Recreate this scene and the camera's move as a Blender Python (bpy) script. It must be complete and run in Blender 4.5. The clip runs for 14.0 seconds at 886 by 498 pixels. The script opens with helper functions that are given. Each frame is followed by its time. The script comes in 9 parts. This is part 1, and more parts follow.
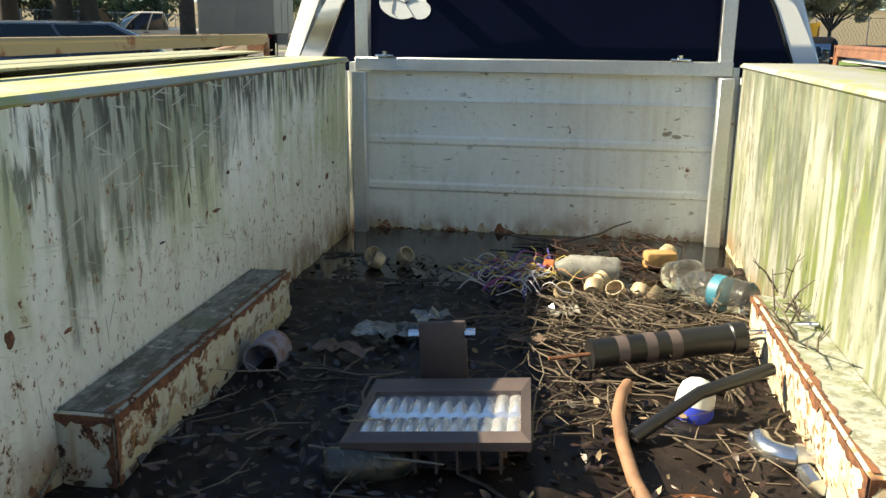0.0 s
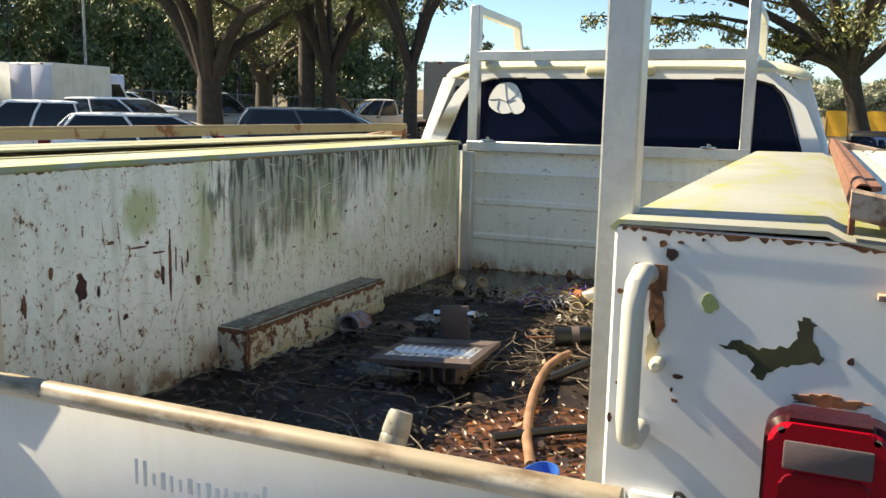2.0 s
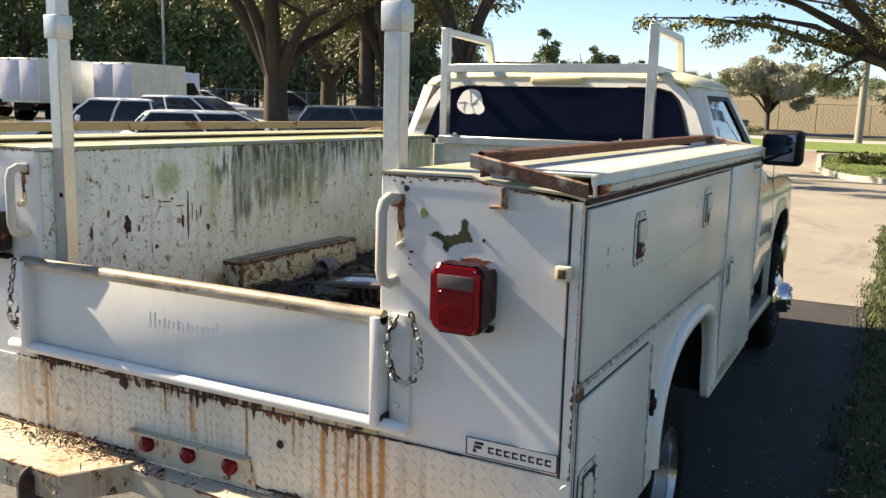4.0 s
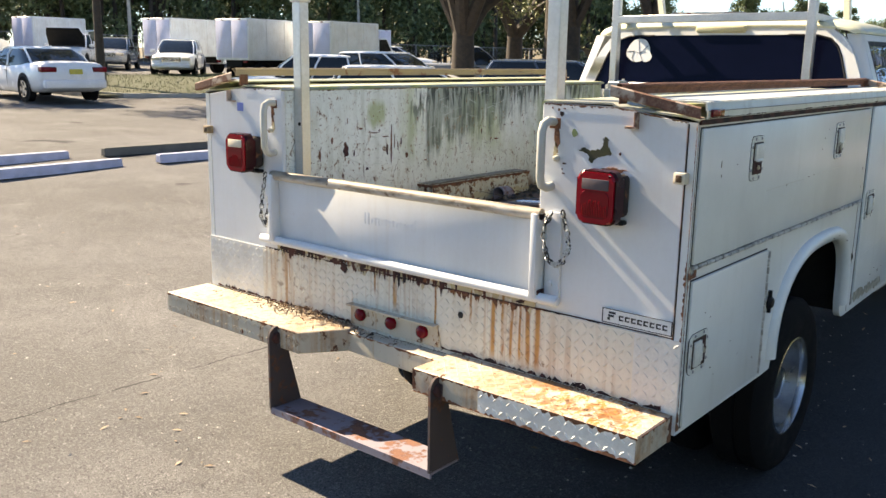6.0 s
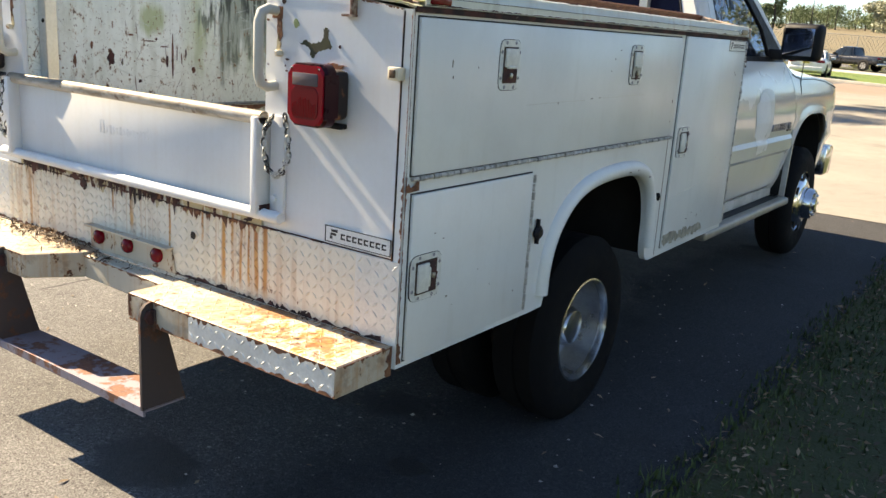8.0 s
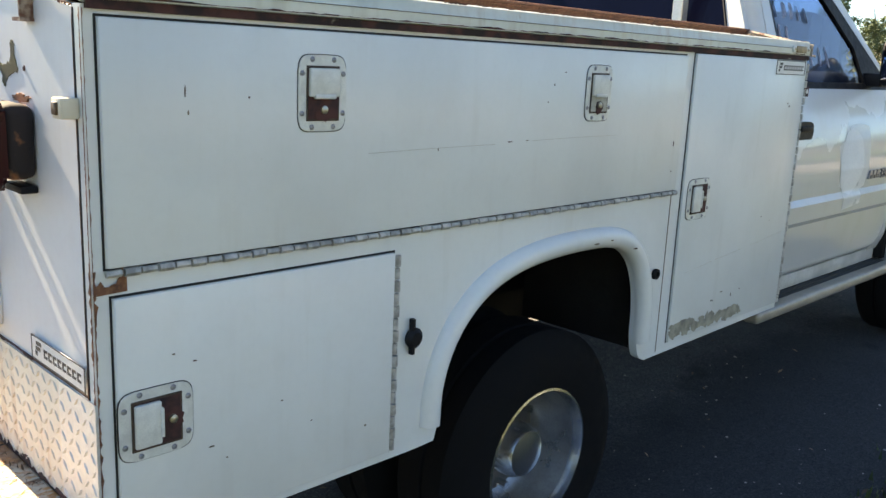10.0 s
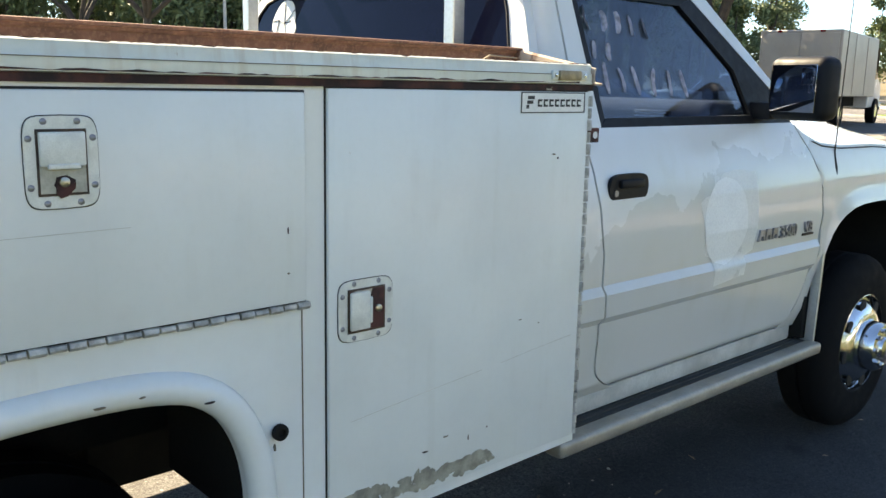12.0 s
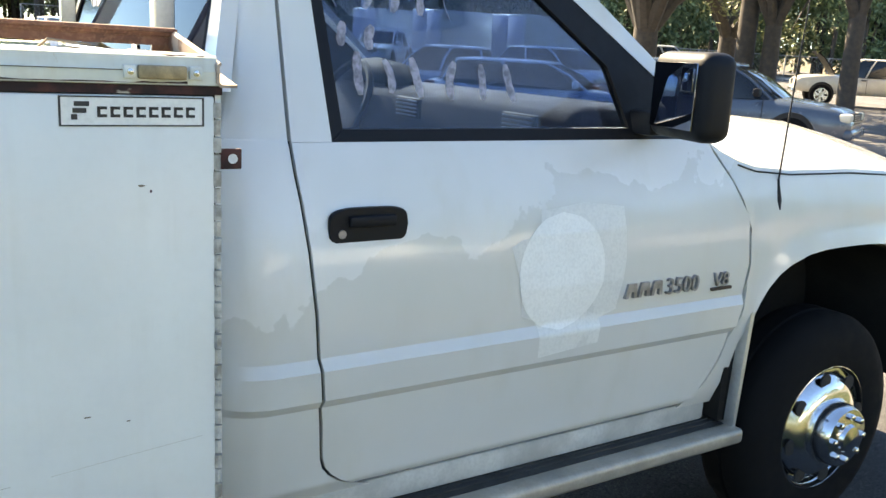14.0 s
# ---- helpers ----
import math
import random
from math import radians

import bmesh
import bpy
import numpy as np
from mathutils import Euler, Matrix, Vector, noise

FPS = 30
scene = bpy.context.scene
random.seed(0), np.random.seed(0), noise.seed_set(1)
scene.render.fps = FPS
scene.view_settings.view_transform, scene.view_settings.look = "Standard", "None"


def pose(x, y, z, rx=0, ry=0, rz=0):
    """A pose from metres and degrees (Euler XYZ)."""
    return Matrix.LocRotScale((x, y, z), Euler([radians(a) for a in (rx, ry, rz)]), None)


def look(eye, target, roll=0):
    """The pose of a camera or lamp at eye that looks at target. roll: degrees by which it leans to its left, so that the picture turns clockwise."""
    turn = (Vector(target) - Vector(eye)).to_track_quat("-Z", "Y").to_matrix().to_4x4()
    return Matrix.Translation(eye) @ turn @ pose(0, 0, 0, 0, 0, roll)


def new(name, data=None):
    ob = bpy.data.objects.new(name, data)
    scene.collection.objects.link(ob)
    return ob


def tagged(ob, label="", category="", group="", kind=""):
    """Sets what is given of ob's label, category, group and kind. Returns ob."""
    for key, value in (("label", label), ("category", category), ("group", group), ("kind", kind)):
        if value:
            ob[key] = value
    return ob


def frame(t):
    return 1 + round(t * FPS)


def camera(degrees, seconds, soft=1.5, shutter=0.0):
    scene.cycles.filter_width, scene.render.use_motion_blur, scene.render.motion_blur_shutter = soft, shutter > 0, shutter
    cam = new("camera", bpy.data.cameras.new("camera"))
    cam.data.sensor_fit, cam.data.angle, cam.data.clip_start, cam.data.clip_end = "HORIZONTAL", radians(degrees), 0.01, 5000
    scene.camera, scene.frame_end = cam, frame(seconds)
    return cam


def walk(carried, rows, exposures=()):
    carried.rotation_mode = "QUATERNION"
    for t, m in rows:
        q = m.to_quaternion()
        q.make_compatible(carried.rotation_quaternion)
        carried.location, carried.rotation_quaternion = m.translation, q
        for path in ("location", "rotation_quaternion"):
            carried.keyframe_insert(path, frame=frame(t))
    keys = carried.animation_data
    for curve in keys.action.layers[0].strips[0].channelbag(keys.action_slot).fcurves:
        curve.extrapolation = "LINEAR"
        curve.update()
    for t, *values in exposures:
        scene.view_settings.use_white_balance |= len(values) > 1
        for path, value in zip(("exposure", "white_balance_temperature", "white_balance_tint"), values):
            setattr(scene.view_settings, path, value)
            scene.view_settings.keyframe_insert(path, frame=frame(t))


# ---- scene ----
cam = camera(54.1, 14.0, soft=1.5, shutter=0.0)
UNIT = 1.057  # metres to one unit of the drawing
PATH = [
    (0, (0.127, -0.266, 1.64), (-0.162, 1.651, 1.147), 0.6),
    (0.3, (0.236, -0.369, 1.672), (-0.104, 1.447, 1.262), 0.4),
    (0.5, (0.311, -0.441, 1.664), (-0.157, 1.467, 1.291), 0.7),
    (0.7, (0.384, -0.504, 1.66), (-0.206, 1.259, 1.306), 1.7),
    (1, (0.481, -0.604, 1.657), (-0.262, 1.215, 1.284), 2.5),
    (1.2, (0.536, -0.681, 1.657), (-0.183, 1.04, 1.333), 2.1),
    (1.5, (0.646, -0.829, 1.652), (-0.117, 0.988, 1.312), 1.3),
    (1.7, (0.718, -0.933, 1.664), (-0.01, 0.784, 1.343), 1.5),
    (2, (0.841, -1.055, 1.671), (0.067, 0.762, 1.359), 1.2),
    (2.2, (0.942, -1.124, 1.671), (0.163, 0.697, 1.392), 1.4),
    (4.3, (1.804, -1.87, 1.703), (0.875, -0.129, 1.38), 1.7),
    (4.5, (1.858, -1.934, 1.707), (0.925, -0.194, 1.389), 1.9),
    (4.8, (1.946, -2.025, 1.684), (1.08, -0.374, 1.359), 2.1),
    (5, (2.015, -2.126, 1.663), (1.073, -0.403, 1.286), 1.6),
    (5.3, (2.085, -2.208, 1.649), (1.184, -0.615, 1.167), 2.9),
    (5.5, (2.107, -2.232, 1.656), (1.107, -0.57, 1.17), 3.3),
    (5.7, (2.113, -2.268, 1.675), (1.05, -0.771, 1.215), 1.7),
    (6, (2.118, -2.277, 1.662), (0.87, -0.773, 1.236), 0.9),
    (6.3, (2.133, -2.284, 1.648), (0.911, -0.892, 1.262), 0.4),
    (6.5, (2.159, -2.298, 1.62), (0.92, -0.787, 1.191), 0.8),
    (6.7, (2.183, -2.257, 1.562), (1.088, -0.789, 1.086), 1.1),
    (7, (2.248, -2.208, 1.503), (1.153, -0.626, 0.954), 2.2),
    (7.2, (2.303, -2.161, 1.486), (1.279, -0.673, 0.924), 2.4),
    (7.5, (2.384, -1.997, 1.462), (1.268, -0.449, 0.863), 4.9),
    (7.7, (2.437, -1.865, 1.464), (1.282, -0.454, 0.957), 3.1),
    (8, (2.437, -1.684, 1.467), (1.324, -0.097, 0.973), 3.8),
    (8.2, (2.405, -1.496, 1.488), (1.231, 0.075, 1.093), 2.8),
    (10.3, (2.45, -0.363, 1.449), (1.04, 0.987, 1.014), 1.7),
    (10.5, (2.464, -0.216, 1.453), (1.027, 1.106, 1.019), 0.9),
    (10.8, (2.478, -0.028, 1.476), (1.104, 1.202, 1.055), 1.1),
    (11, (2.492, 0.104, 1.479), (1.046, 1.418, 1.051), 0.1),
    (11.3, (2.47, 0.341, 1.459), (1.108, 1.602, 1.094), 2.0),
    (11.5, (2.447, 0.485, 1.475), (0.996, 1.824, 1.155), 1.9),
    (11.7, (2.448, 0.632, 1.494), (1.083, 1.891, 1.133), 0.4),
    (12, (2.479, 0.856, 1.507), (1.022, 2.174, 1.134), 1.2),
    (12.2, (2.496, 0.979, 1.521), (1.074, 2.165, 1.133), 3.2),
    (12.5, (2.504, 1.175, 1.55), (0.982, 2.387, 1.087), 2.8),
    (12.7, (2.455, 1.332, 1.526), (1.035, 2.499, 1.076), 2.9),
    (13, (2.493, 1.519, 1.519), (0.998, 2.773, 1.076), 2.6),
    (13.3, (2.472, 1.706, 1.535), (1.038, 2.867, 1.115), 1.9),
    (13.5, (2.485, 1.823, 1.542), (0.899, 2.963, 1.108), 2.6),
    (13.7, (2.531, 1.925, 1.574), (0.986, 2.948, 1.189), 3.3),
    (14, (2.568, 2.075, 1.59), (0.931, 3.136, 1.146), 3.2),
]
walk(cam, [(t, look(Vector(eye) * UNIT, Vector(target) * UNIT, roll)) for t, eye, target, roll in PATH], [(0.0, 1.71, 8450, 3), (1.0, 1.95, 8750, 4), (2.0, 1.73, 8850, 7), (5.0, 1.72, 9150, 12), (6.0, 1.98, 8750, 12), (7.0, 1.9, 8750, 12), (7.5, 2.04, 8850, 12), (8.0, 2.12, 9050, 11), (10.5, 2.62, 9250, 10), (11.0, 2.74, 9250, 9), (12.0, 2.64, 9250, 9), (13.0, 2.9, 9250, 9), (13.5, 3.07, 9250, 9), (14.0, 2.98, 9250, 9)])

# ---- world and light ----
SUN_WAY = Vector((1.25, 0.05, -1.0)).normalized()
world = bpy.data.worlds.new("sky_world")
scene.world = world
world.use_nodes = True
wn = world.node_tree
wn.nodes.clear()
w_out = wn.nodes.new("ShaderNodeOutputWorld")
w_bg = wn.nodes.new("ShaderNodeBackground")
w_sky = wn.nodes.new("ShaderNodeTexSky")
w_sky.sky_type, w_sky.sun_disc = "NISHITA", False
w_sky.sun_elevation = math.asin(-SUN_WAY.z)
w_sky.sun_rotation = math.atan2(-SUN_WAY.x, -SUN_WAY.y)
w_sky.altitude = 800.0
w_sky.air_density, w_sky.dust_density, w_sky.ozone_density = 0.95, 0.0, 8.0
w_bg.inputs["Strength"].default_value = 0.074
wn.links.new(w_sky.outputs[0], w_bg.inputs["Color"])
wn.links.new(w_bg.outputs[0], w_out.inputs["Surface"])
sun_data = bpy.data.lights.new("sun", "SUN")
sun_data.energy, sun_data.angle, sun_data.color = 4.1, radians(0.5), (1.0, 0.95, 0.86)
sun = new("sun", sun_data)
sun.matrix_world = look((-20, 0, 16), Vector((-20, 0, 16)) + SUN_WAY)


# ---- materials ----
class Mat:
    """A small builder for node materials; coordinates are those of the object, in metres."""

    def __init__(self, name):
        self.mat = bpy.data.materials.new(name)
        self.mat.use_nodes = True
        self.t = self.mat.node_tree
        self.bsdf = self.t.nodes["Principled BSDF"]
        self.co = self.t.nodes.new("ShaderNodeTexCoord").outputs["Object"]

    def put(self, sock, value):
        if isinstance(value, bpy.types.NodeSocket):
            self.t.links.new(value, sock)
        elif isinstance(value, tuple):
            sock.default_value = (*value, 1.0)[:4] if len(sock.default_value) == 4 else value
        else:
            sock.default_value = value

    def noise(self, scale, detail=4.0, stretch=(1, 1, 1), rough=0.55, shift=(0, 0, 0), turn=0.0):
        m = self.t.nodes.new("ShaderNodeMapping")
        m.inputs["Scale"].default_value, m.inputs["Location"].default_value = stretch, shift
        if turn:
            r = self.t.nodes.new("ShaderNodeMapping")
            r.inputs["Rotation"].default_value = (radians(turn), 0, 0)
            self.put(r.inputs["Vector"], self.co)
            self.put(m.inputs["Vector"], r.outputs[0])
        else:
            self.put(m.inputs["Vector"], self.co)
        n = self.t.nodes.new("ShaderNodeTexNoise")
        n.inputs["Scale"].default_value, n.inputs["Detail"].default_value, n.inputs["Roughness"].default_value = scale, detail, rough
        self.put(n.inputs["Vector"], m.outputs[0])
        return n.outputs[0]

    def cells(self, scale, feature="F1", out="Distance", stretch=(1, 1, 1)):
        m = self.t.nodes.new("ShaderNodeMapping")
        m.inputs["Scale"].default_value = stretch
        self.put(m.inputs["Vector"], self.co)
        n = self.t.nodes.new("ShaderNodeTexVoronoi")
        n.feature = feature
        n.inputs["Scale"].default_value = scale
        self.put(n.inputs["Vector"], m.outputs[0])
        return n.outputs[out]

    def axis(self, i):
        s = self.t.nodes.new("ShaderNodeSeparateXYZ")
        self.put(s.inputs[0], self.co)
        return s.outputs[i]

    def ramp(self, v, a, b, lo=0.0, hi=1.0):
        n = self.t.nodes.new("ShaderNodeMapRange")
        n.interpolation_type = "SMOOTHSTEP"
        for i, q in enumerate((v, a, b, lo, hi)):
            self.put(n.inputs[i], q)
        return n.outputs[0]

    def op(self, kind, a, b=0.0):
        n = self.t.nodes.new("ShaderNodeMath")
        n.operation = kind
        self.put(n.inputs[0], a), self.put(n.inputs[1], b)
        return n.outputs[0]

    def mul(self, *v):
        r = v[0]
        for q in v[1:]:
            r = self.op("MULTIPLY", r, q)
        return r

    def mix(self, fac, a, b):
        n = self.t.nodes.new("ShaderNodeMix")
        n.data_type = "RGBA"
        self.put(n.inputs[0], fac), self.put(n.inputs[6], a), self.put(n.inputs[7], b)
        return n.outputs[2]

    def random(self, island=False):
        if island:
            return self.t.nodes.new("ShaderNodeNewGeometry").outputs["Random Per Island"]
        return self.t.nodes.new("ShaderNodeObjectInfo").outputs["Random"]

    def bump(self, height, strength=0.3, dist=0.002):
        n = self.t.nodes.new("ShaderNodeBump")
        n.inputs["Strength"].default_value, n.inputs["Distance"].default_value = strength, dist
        self.put(n.inputs["Height"], height)
        self.put(self.bsdf.inputs["Normal"], n.outputs[0])

    def done(self, color=None, rough=None, metal=0.0, **more):
        if color is not None:
            self.put(self.bsdf.inputs["Base Color"], color)
        if rough is not None:
            self.put(self.bsdf.inputs["Roughness"], rough)
        self.put(self.bsdf.inputs["Metallic"], metal)
        for k, v in more.items():
            self.put(self.bsdf.inputs[k.replace("_", " ")], v)
        return self.mat


def plain(name, col, rough=0.5, metal=0.0, var=0.12, scale=9.0, bump=0.1, **more):
    """A surface of one colour with blotches, fine grain and a little relief."""
    m = Mat(name)
    big, fine = m.noise(scale, 5), m.noise(scale * 14, 3)
    c = m.mix(m.ramp(big, 0.3, 0.7), tuple(v * (1 - var) for v in col), tuple(min(1, v * (1 + var)) for v in col))
    c = m.mix(m.ramp(fine, 0.35, 0.75, 0.0, 0.35), c, tuple(v * 0.7 for v in col))
    m.bump(fine, bump, 0.001)
    return m.done(c, m.ramp(big, 0.2, 0.8, rough * 0.8, min(1, rough * 1.2)), metal, **more)


RUST, RUST_DARK = (0.22, 0.075, 0.022), (0.055, 0.022, 0.012)


def paint(name, base=(0.74, 0.75, 0.70), chips=0.66, grime=0.35, moss=0.0, streak=0.0, rough=0.38, scratch=0.0, zone=(0.5, 1.0, 2.3, 2.8), runs_at=(), sunny=0.0, flake=0.0, grain=0.15, patch=0.0, specks=0.0, drips=()):
    """Old white enamel: chalky blotches, rust chips, scratches, water streaks and mildew."""
    m = Mat(name)
    big, mid, fine = m.noise(1.7, 5), m.noise(9, 5), m.noise(60, 3)
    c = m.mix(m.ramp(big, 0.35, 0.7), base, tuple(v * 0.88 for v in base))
    c = m.mix(m.ramp(fine, 0.4, 0.8, 0, grain), c, (0.42, 0.41, 0.36))
    run = m.noise(7, 5, (3.0, 3.0, 0.22))
    c = m.mix(m.mul(m.ramp(run, 0.50, 0.70), m.ramp(mid, 0.35, 0.7), grime), c, (0.40, 0.37, 0.28))
    if moss:
        # mildew hanging down from the top edge in patches of uneven length
        reach = m.noise(2.4, 4, (1, 1, 0.0), 0.7, (6.3, 0.7, 0))
        ragged = m.noise(22, 4, (1, 1, 0.16), 0.6, (2, 5, 1))
        soft = m.noise(7, 5, (1, 1, 0.35), 0.65, (3, 3, 8))
        height = m.op("ADD", m.axis(2), m.op("ADD", m.mul(m.op("SUBTRACT", reach, 0.5), 1.5), m.mul(m.op("SUBTRACT", ragged, 0.5), 0.55)))
        hang = m.ramp(height, 1.33, 1.46)
        ahead = m.mul(m.ramp(m.axis(1), zone[0], zone[1], 0.12, 1.0), m.ramp(m.axis(1), zone[2], zone[3], 1.0, 0.55))
        wet = m.mul(hang, ahead, m.ramp(soft, 0.28, 0.50), moss)
        green = m.mul(m.ramp(m.noise(3.1, 4, (1, 1, 0.7), 0.6, (3.1, 0.4, 0)), 0.48, 0.66), m.ramp(m.axis(2), 1.15, 1.5), m.ramp(m.noise(26, 3, (1, 1, 0.2)), 0.3, 0.6))
        c = m.mix(m.mul(green, 0.75), c, (0.34, 0.38, 0.13))
        if sunny:
            c = m.mix(m.mul(m.ramp(m.noise(16, 5, (1.6, 1.6, 0.16), 0.6, (8, 1, 2)), 0.40, 0.58), m.ramp(m.noise(2.2, 3, (1, 1, 0.5)), 0.32, 0.55), sunny), c, (0.135, 0.17, 0.055))
            c = m.mix(m.mul(m.ramp(m.noise(34, 5, (1.2, 1.2, 0.5), 0.7, (1, 4, 6)), 0.50, 0.58), m.ramp(soft, 0.36, 0.55), sunny * 0.85), c, (0.13, 0.14, 0.09))
        c = m.mix(m.mul(wet, 0.85), c, (0.15, 0.175, 0.12))
        c = m.mix(m.mul(wet, m.ramp(m.noise(40, 4, (1, 1, 0.22), 0.65, (9, 2, 4)), 0.38, 0.58), 0.68), c, (0.045, 0.054, 0.036))
    if moss or scratch:
        foot = m.mul(m.ramp(m.op("ADD", m.axis(2), m.mul(m.op("SUBTRACT", mid, 0.5), 0.14)), 1.0, 1.13, 1.0, 0.0), m.ramp(m.noise(11, 5, (1, 1, 0.5), 0.6, (4, 4, 4)), 0.36, 0.56))
        c = m.mix(m.mul(foot, 0.85), c, (0.26, 0.14, 0.05))
    if scratch:
        gate = m.ramp(m.noise(2.6, 4, (1, 1, 1), 0.6, (1, 8, 4)), 0.42, 0.58)
        for turn, scale, col, thr in ((25, 62, (0.66, 0.67, 0.60), 0.70), (-35, 66, (0.62, 0.63, 0.56), 0.70), (12, 70, (0.13, 0.075, 0.035), 0.715), (-62, 66, (0.12, 0.07, 0.035), 0.72), (70, 70, (0.10, 0.06, 0.03), 0.72)):
            dash = m.noise(scale, 2, (0.3, 0.22, 1.5), 0.4, (turn * 0.1, 3, 2), turn)
            c = m.mix(m.mul(m.ramp(dash, thr, thr + 0.02), gate, scratch), c, col)
    spots = m.noise(24, 6, (1, 1, 0.7), 0.72, (5, 2, 1))
    halo = m.ramp(spots, chips - 0.05, chips + 0.03, 0, 0.5)
    c = m.mix(halo, c, (0.42, 0.25, 0.11))
    if flake:
        fl = m.noise(38, 5, (1, 0.7, 1.1), 0.6, (7, 7, 7))
        c = m.mix(m.mul(m.ramp(fl, 0.52, 0.57), m.ramp(m.noise(5, 4, (1, 1, 1), 0.6, (1, 2, 6)), 0.38, 0.55), flake), c, m.mix(m.ramp(fine, 0.35, 0.65), (0.30, 0.15, 0.06), (0.12, 0.05, 0.025)))
    if streak:
        runs = m.noise(14, 4, (2.6, 2.6, 0.12), 0.6, (1, 7, 2))
        c = m.mix(m.mul(m.ramp(runs, 0.48, 0.66), m.ramp(m.noise(1.6, 3, (1, 1, 1), 0.5, (9, 1, 0)), 0.4, 0.62), streak), c, (0.40, 0.20, 0.06))
    for centre, width, much in runs_at:
        off = m.op("ABSOLUTE", m.op("SUBTRACT", m.axis(0), centre))
        win = m.ramp(m.op("ADD", off, m.mul(m.op("SUBTRACT", mid, 0.5), width)), width * 0.4, width, 1.0, 0.0)
        c = m.mix(m.mul(win, m.ramp(m.noise(21, 5, (2.4, 1.0, 0.10), 0.65, (2, 2, 2)), 0.46, 0.60), much), c, (0.44, 0.20, 0.05))
        c = m.mix(m.mul(win, m.ramp(m.noise(8, 6, (1, 1, 1), 0.65, (6, 2, 9)), 0.43, 0.53), much * patch), c, m.mix(m.ramp(fine, 0.4, 0.6), (0.36, 0.16, 0.055), (0.20, 0.08, 0.03)))
        c = m.mix(m.mul(win, m.ramp(m.noise(30, 5), 0.55, 0.68), much), c, (0.16, 0.07, 0.03))
    for x0, top, low, width in drips:
        wob = m.mul(m.op("SUBTRACT", m.noise(5, 4, (1, 1, 0.8), 0.5, (x0 * 9, 1, 3)), 0.5), 0.02)
        off = m.op("ABSOLUTE", m.op("ADD", m.op("SUBTRACT", m.axis(0), x0), wob))
        tall = m.mul(m.ramp(m.axis(2), low, low + 0.05), m.ramp(m.axis(2), top, top + 0.01, 1.0, 0.0), m.ramp(m.noise(26, 4, (1, 1, 0.25), 0.6, (x0, 2, 7)), 0.30, 0.48, 0.35, 1.0))
        c = m.mix(m.mul(m.ramp(off, width * 0.3, width, 1.0, 0.0), tall, 0.95), c, m.mix(m.ramp(mid, 0.4, 0.6), (0.50, 0.24, 0.06), (0.34, 0.13, 0.03)))
    if specks:
        tiny = m.noise(85, 4, (1, 1, 0.8), 0.6, (2, 9, 3))
        c = m.mix(m.mul(m.ramp(tiny, 0.655, 0.69), m.ramp(m.noise(3.5, 4, (1, 1, 1), 0.6, (8, 8, 1)), 0.38, 0.6), specks), c, (0.20, 0.10, 0.04))
    core = m.ramp(spots, chips, chips + 0.03)
    c = m.mix(core, c, m.mix(m.ramp(fine, 0.4, 0.6), (0.16, 0.055, 0.02), RUST_DARK))
    m.bump(m.op("SUBTRACT", m.mul(mid, 0.3), core), 0.25, 0.0015)
    return m.done(c, m.mix(core, (rough,) * 3, (0.85,) * 3))


def rusty(name, paint_col=None, amount=0.5, tone=((0.215, 0.085, 0.04), (0.09, 0.034, 0.02), (0.28, 0.13, 0.06))):
    """Rusted steel, with remnants of paint where paint_col is given."""
    m = Mat(name)
    big, mid, fine = m.noise(4, 5), m.noise(22, 6), m.noise(120, 3)
    c = m.mix(m.ramp(mid, 0.35, 0.65), tone[0], tone[1])
    c = m.mix(m.ramp(fine, 0.45, 0.7, 0, 0.7), c, tone[2])
    if paint_col:
        c = m.mix(m.ramp(m.op("ADD", m.mul(big, 0.5), m.mul(mid, 0.5)), amount - 0.04, amount + 0.03), c, paint_col)
    m.bump(m.op("ADD", mid, m.mul(fine, 0.5)), 0.4, 0.002)
    return m.done(c, 0.82)


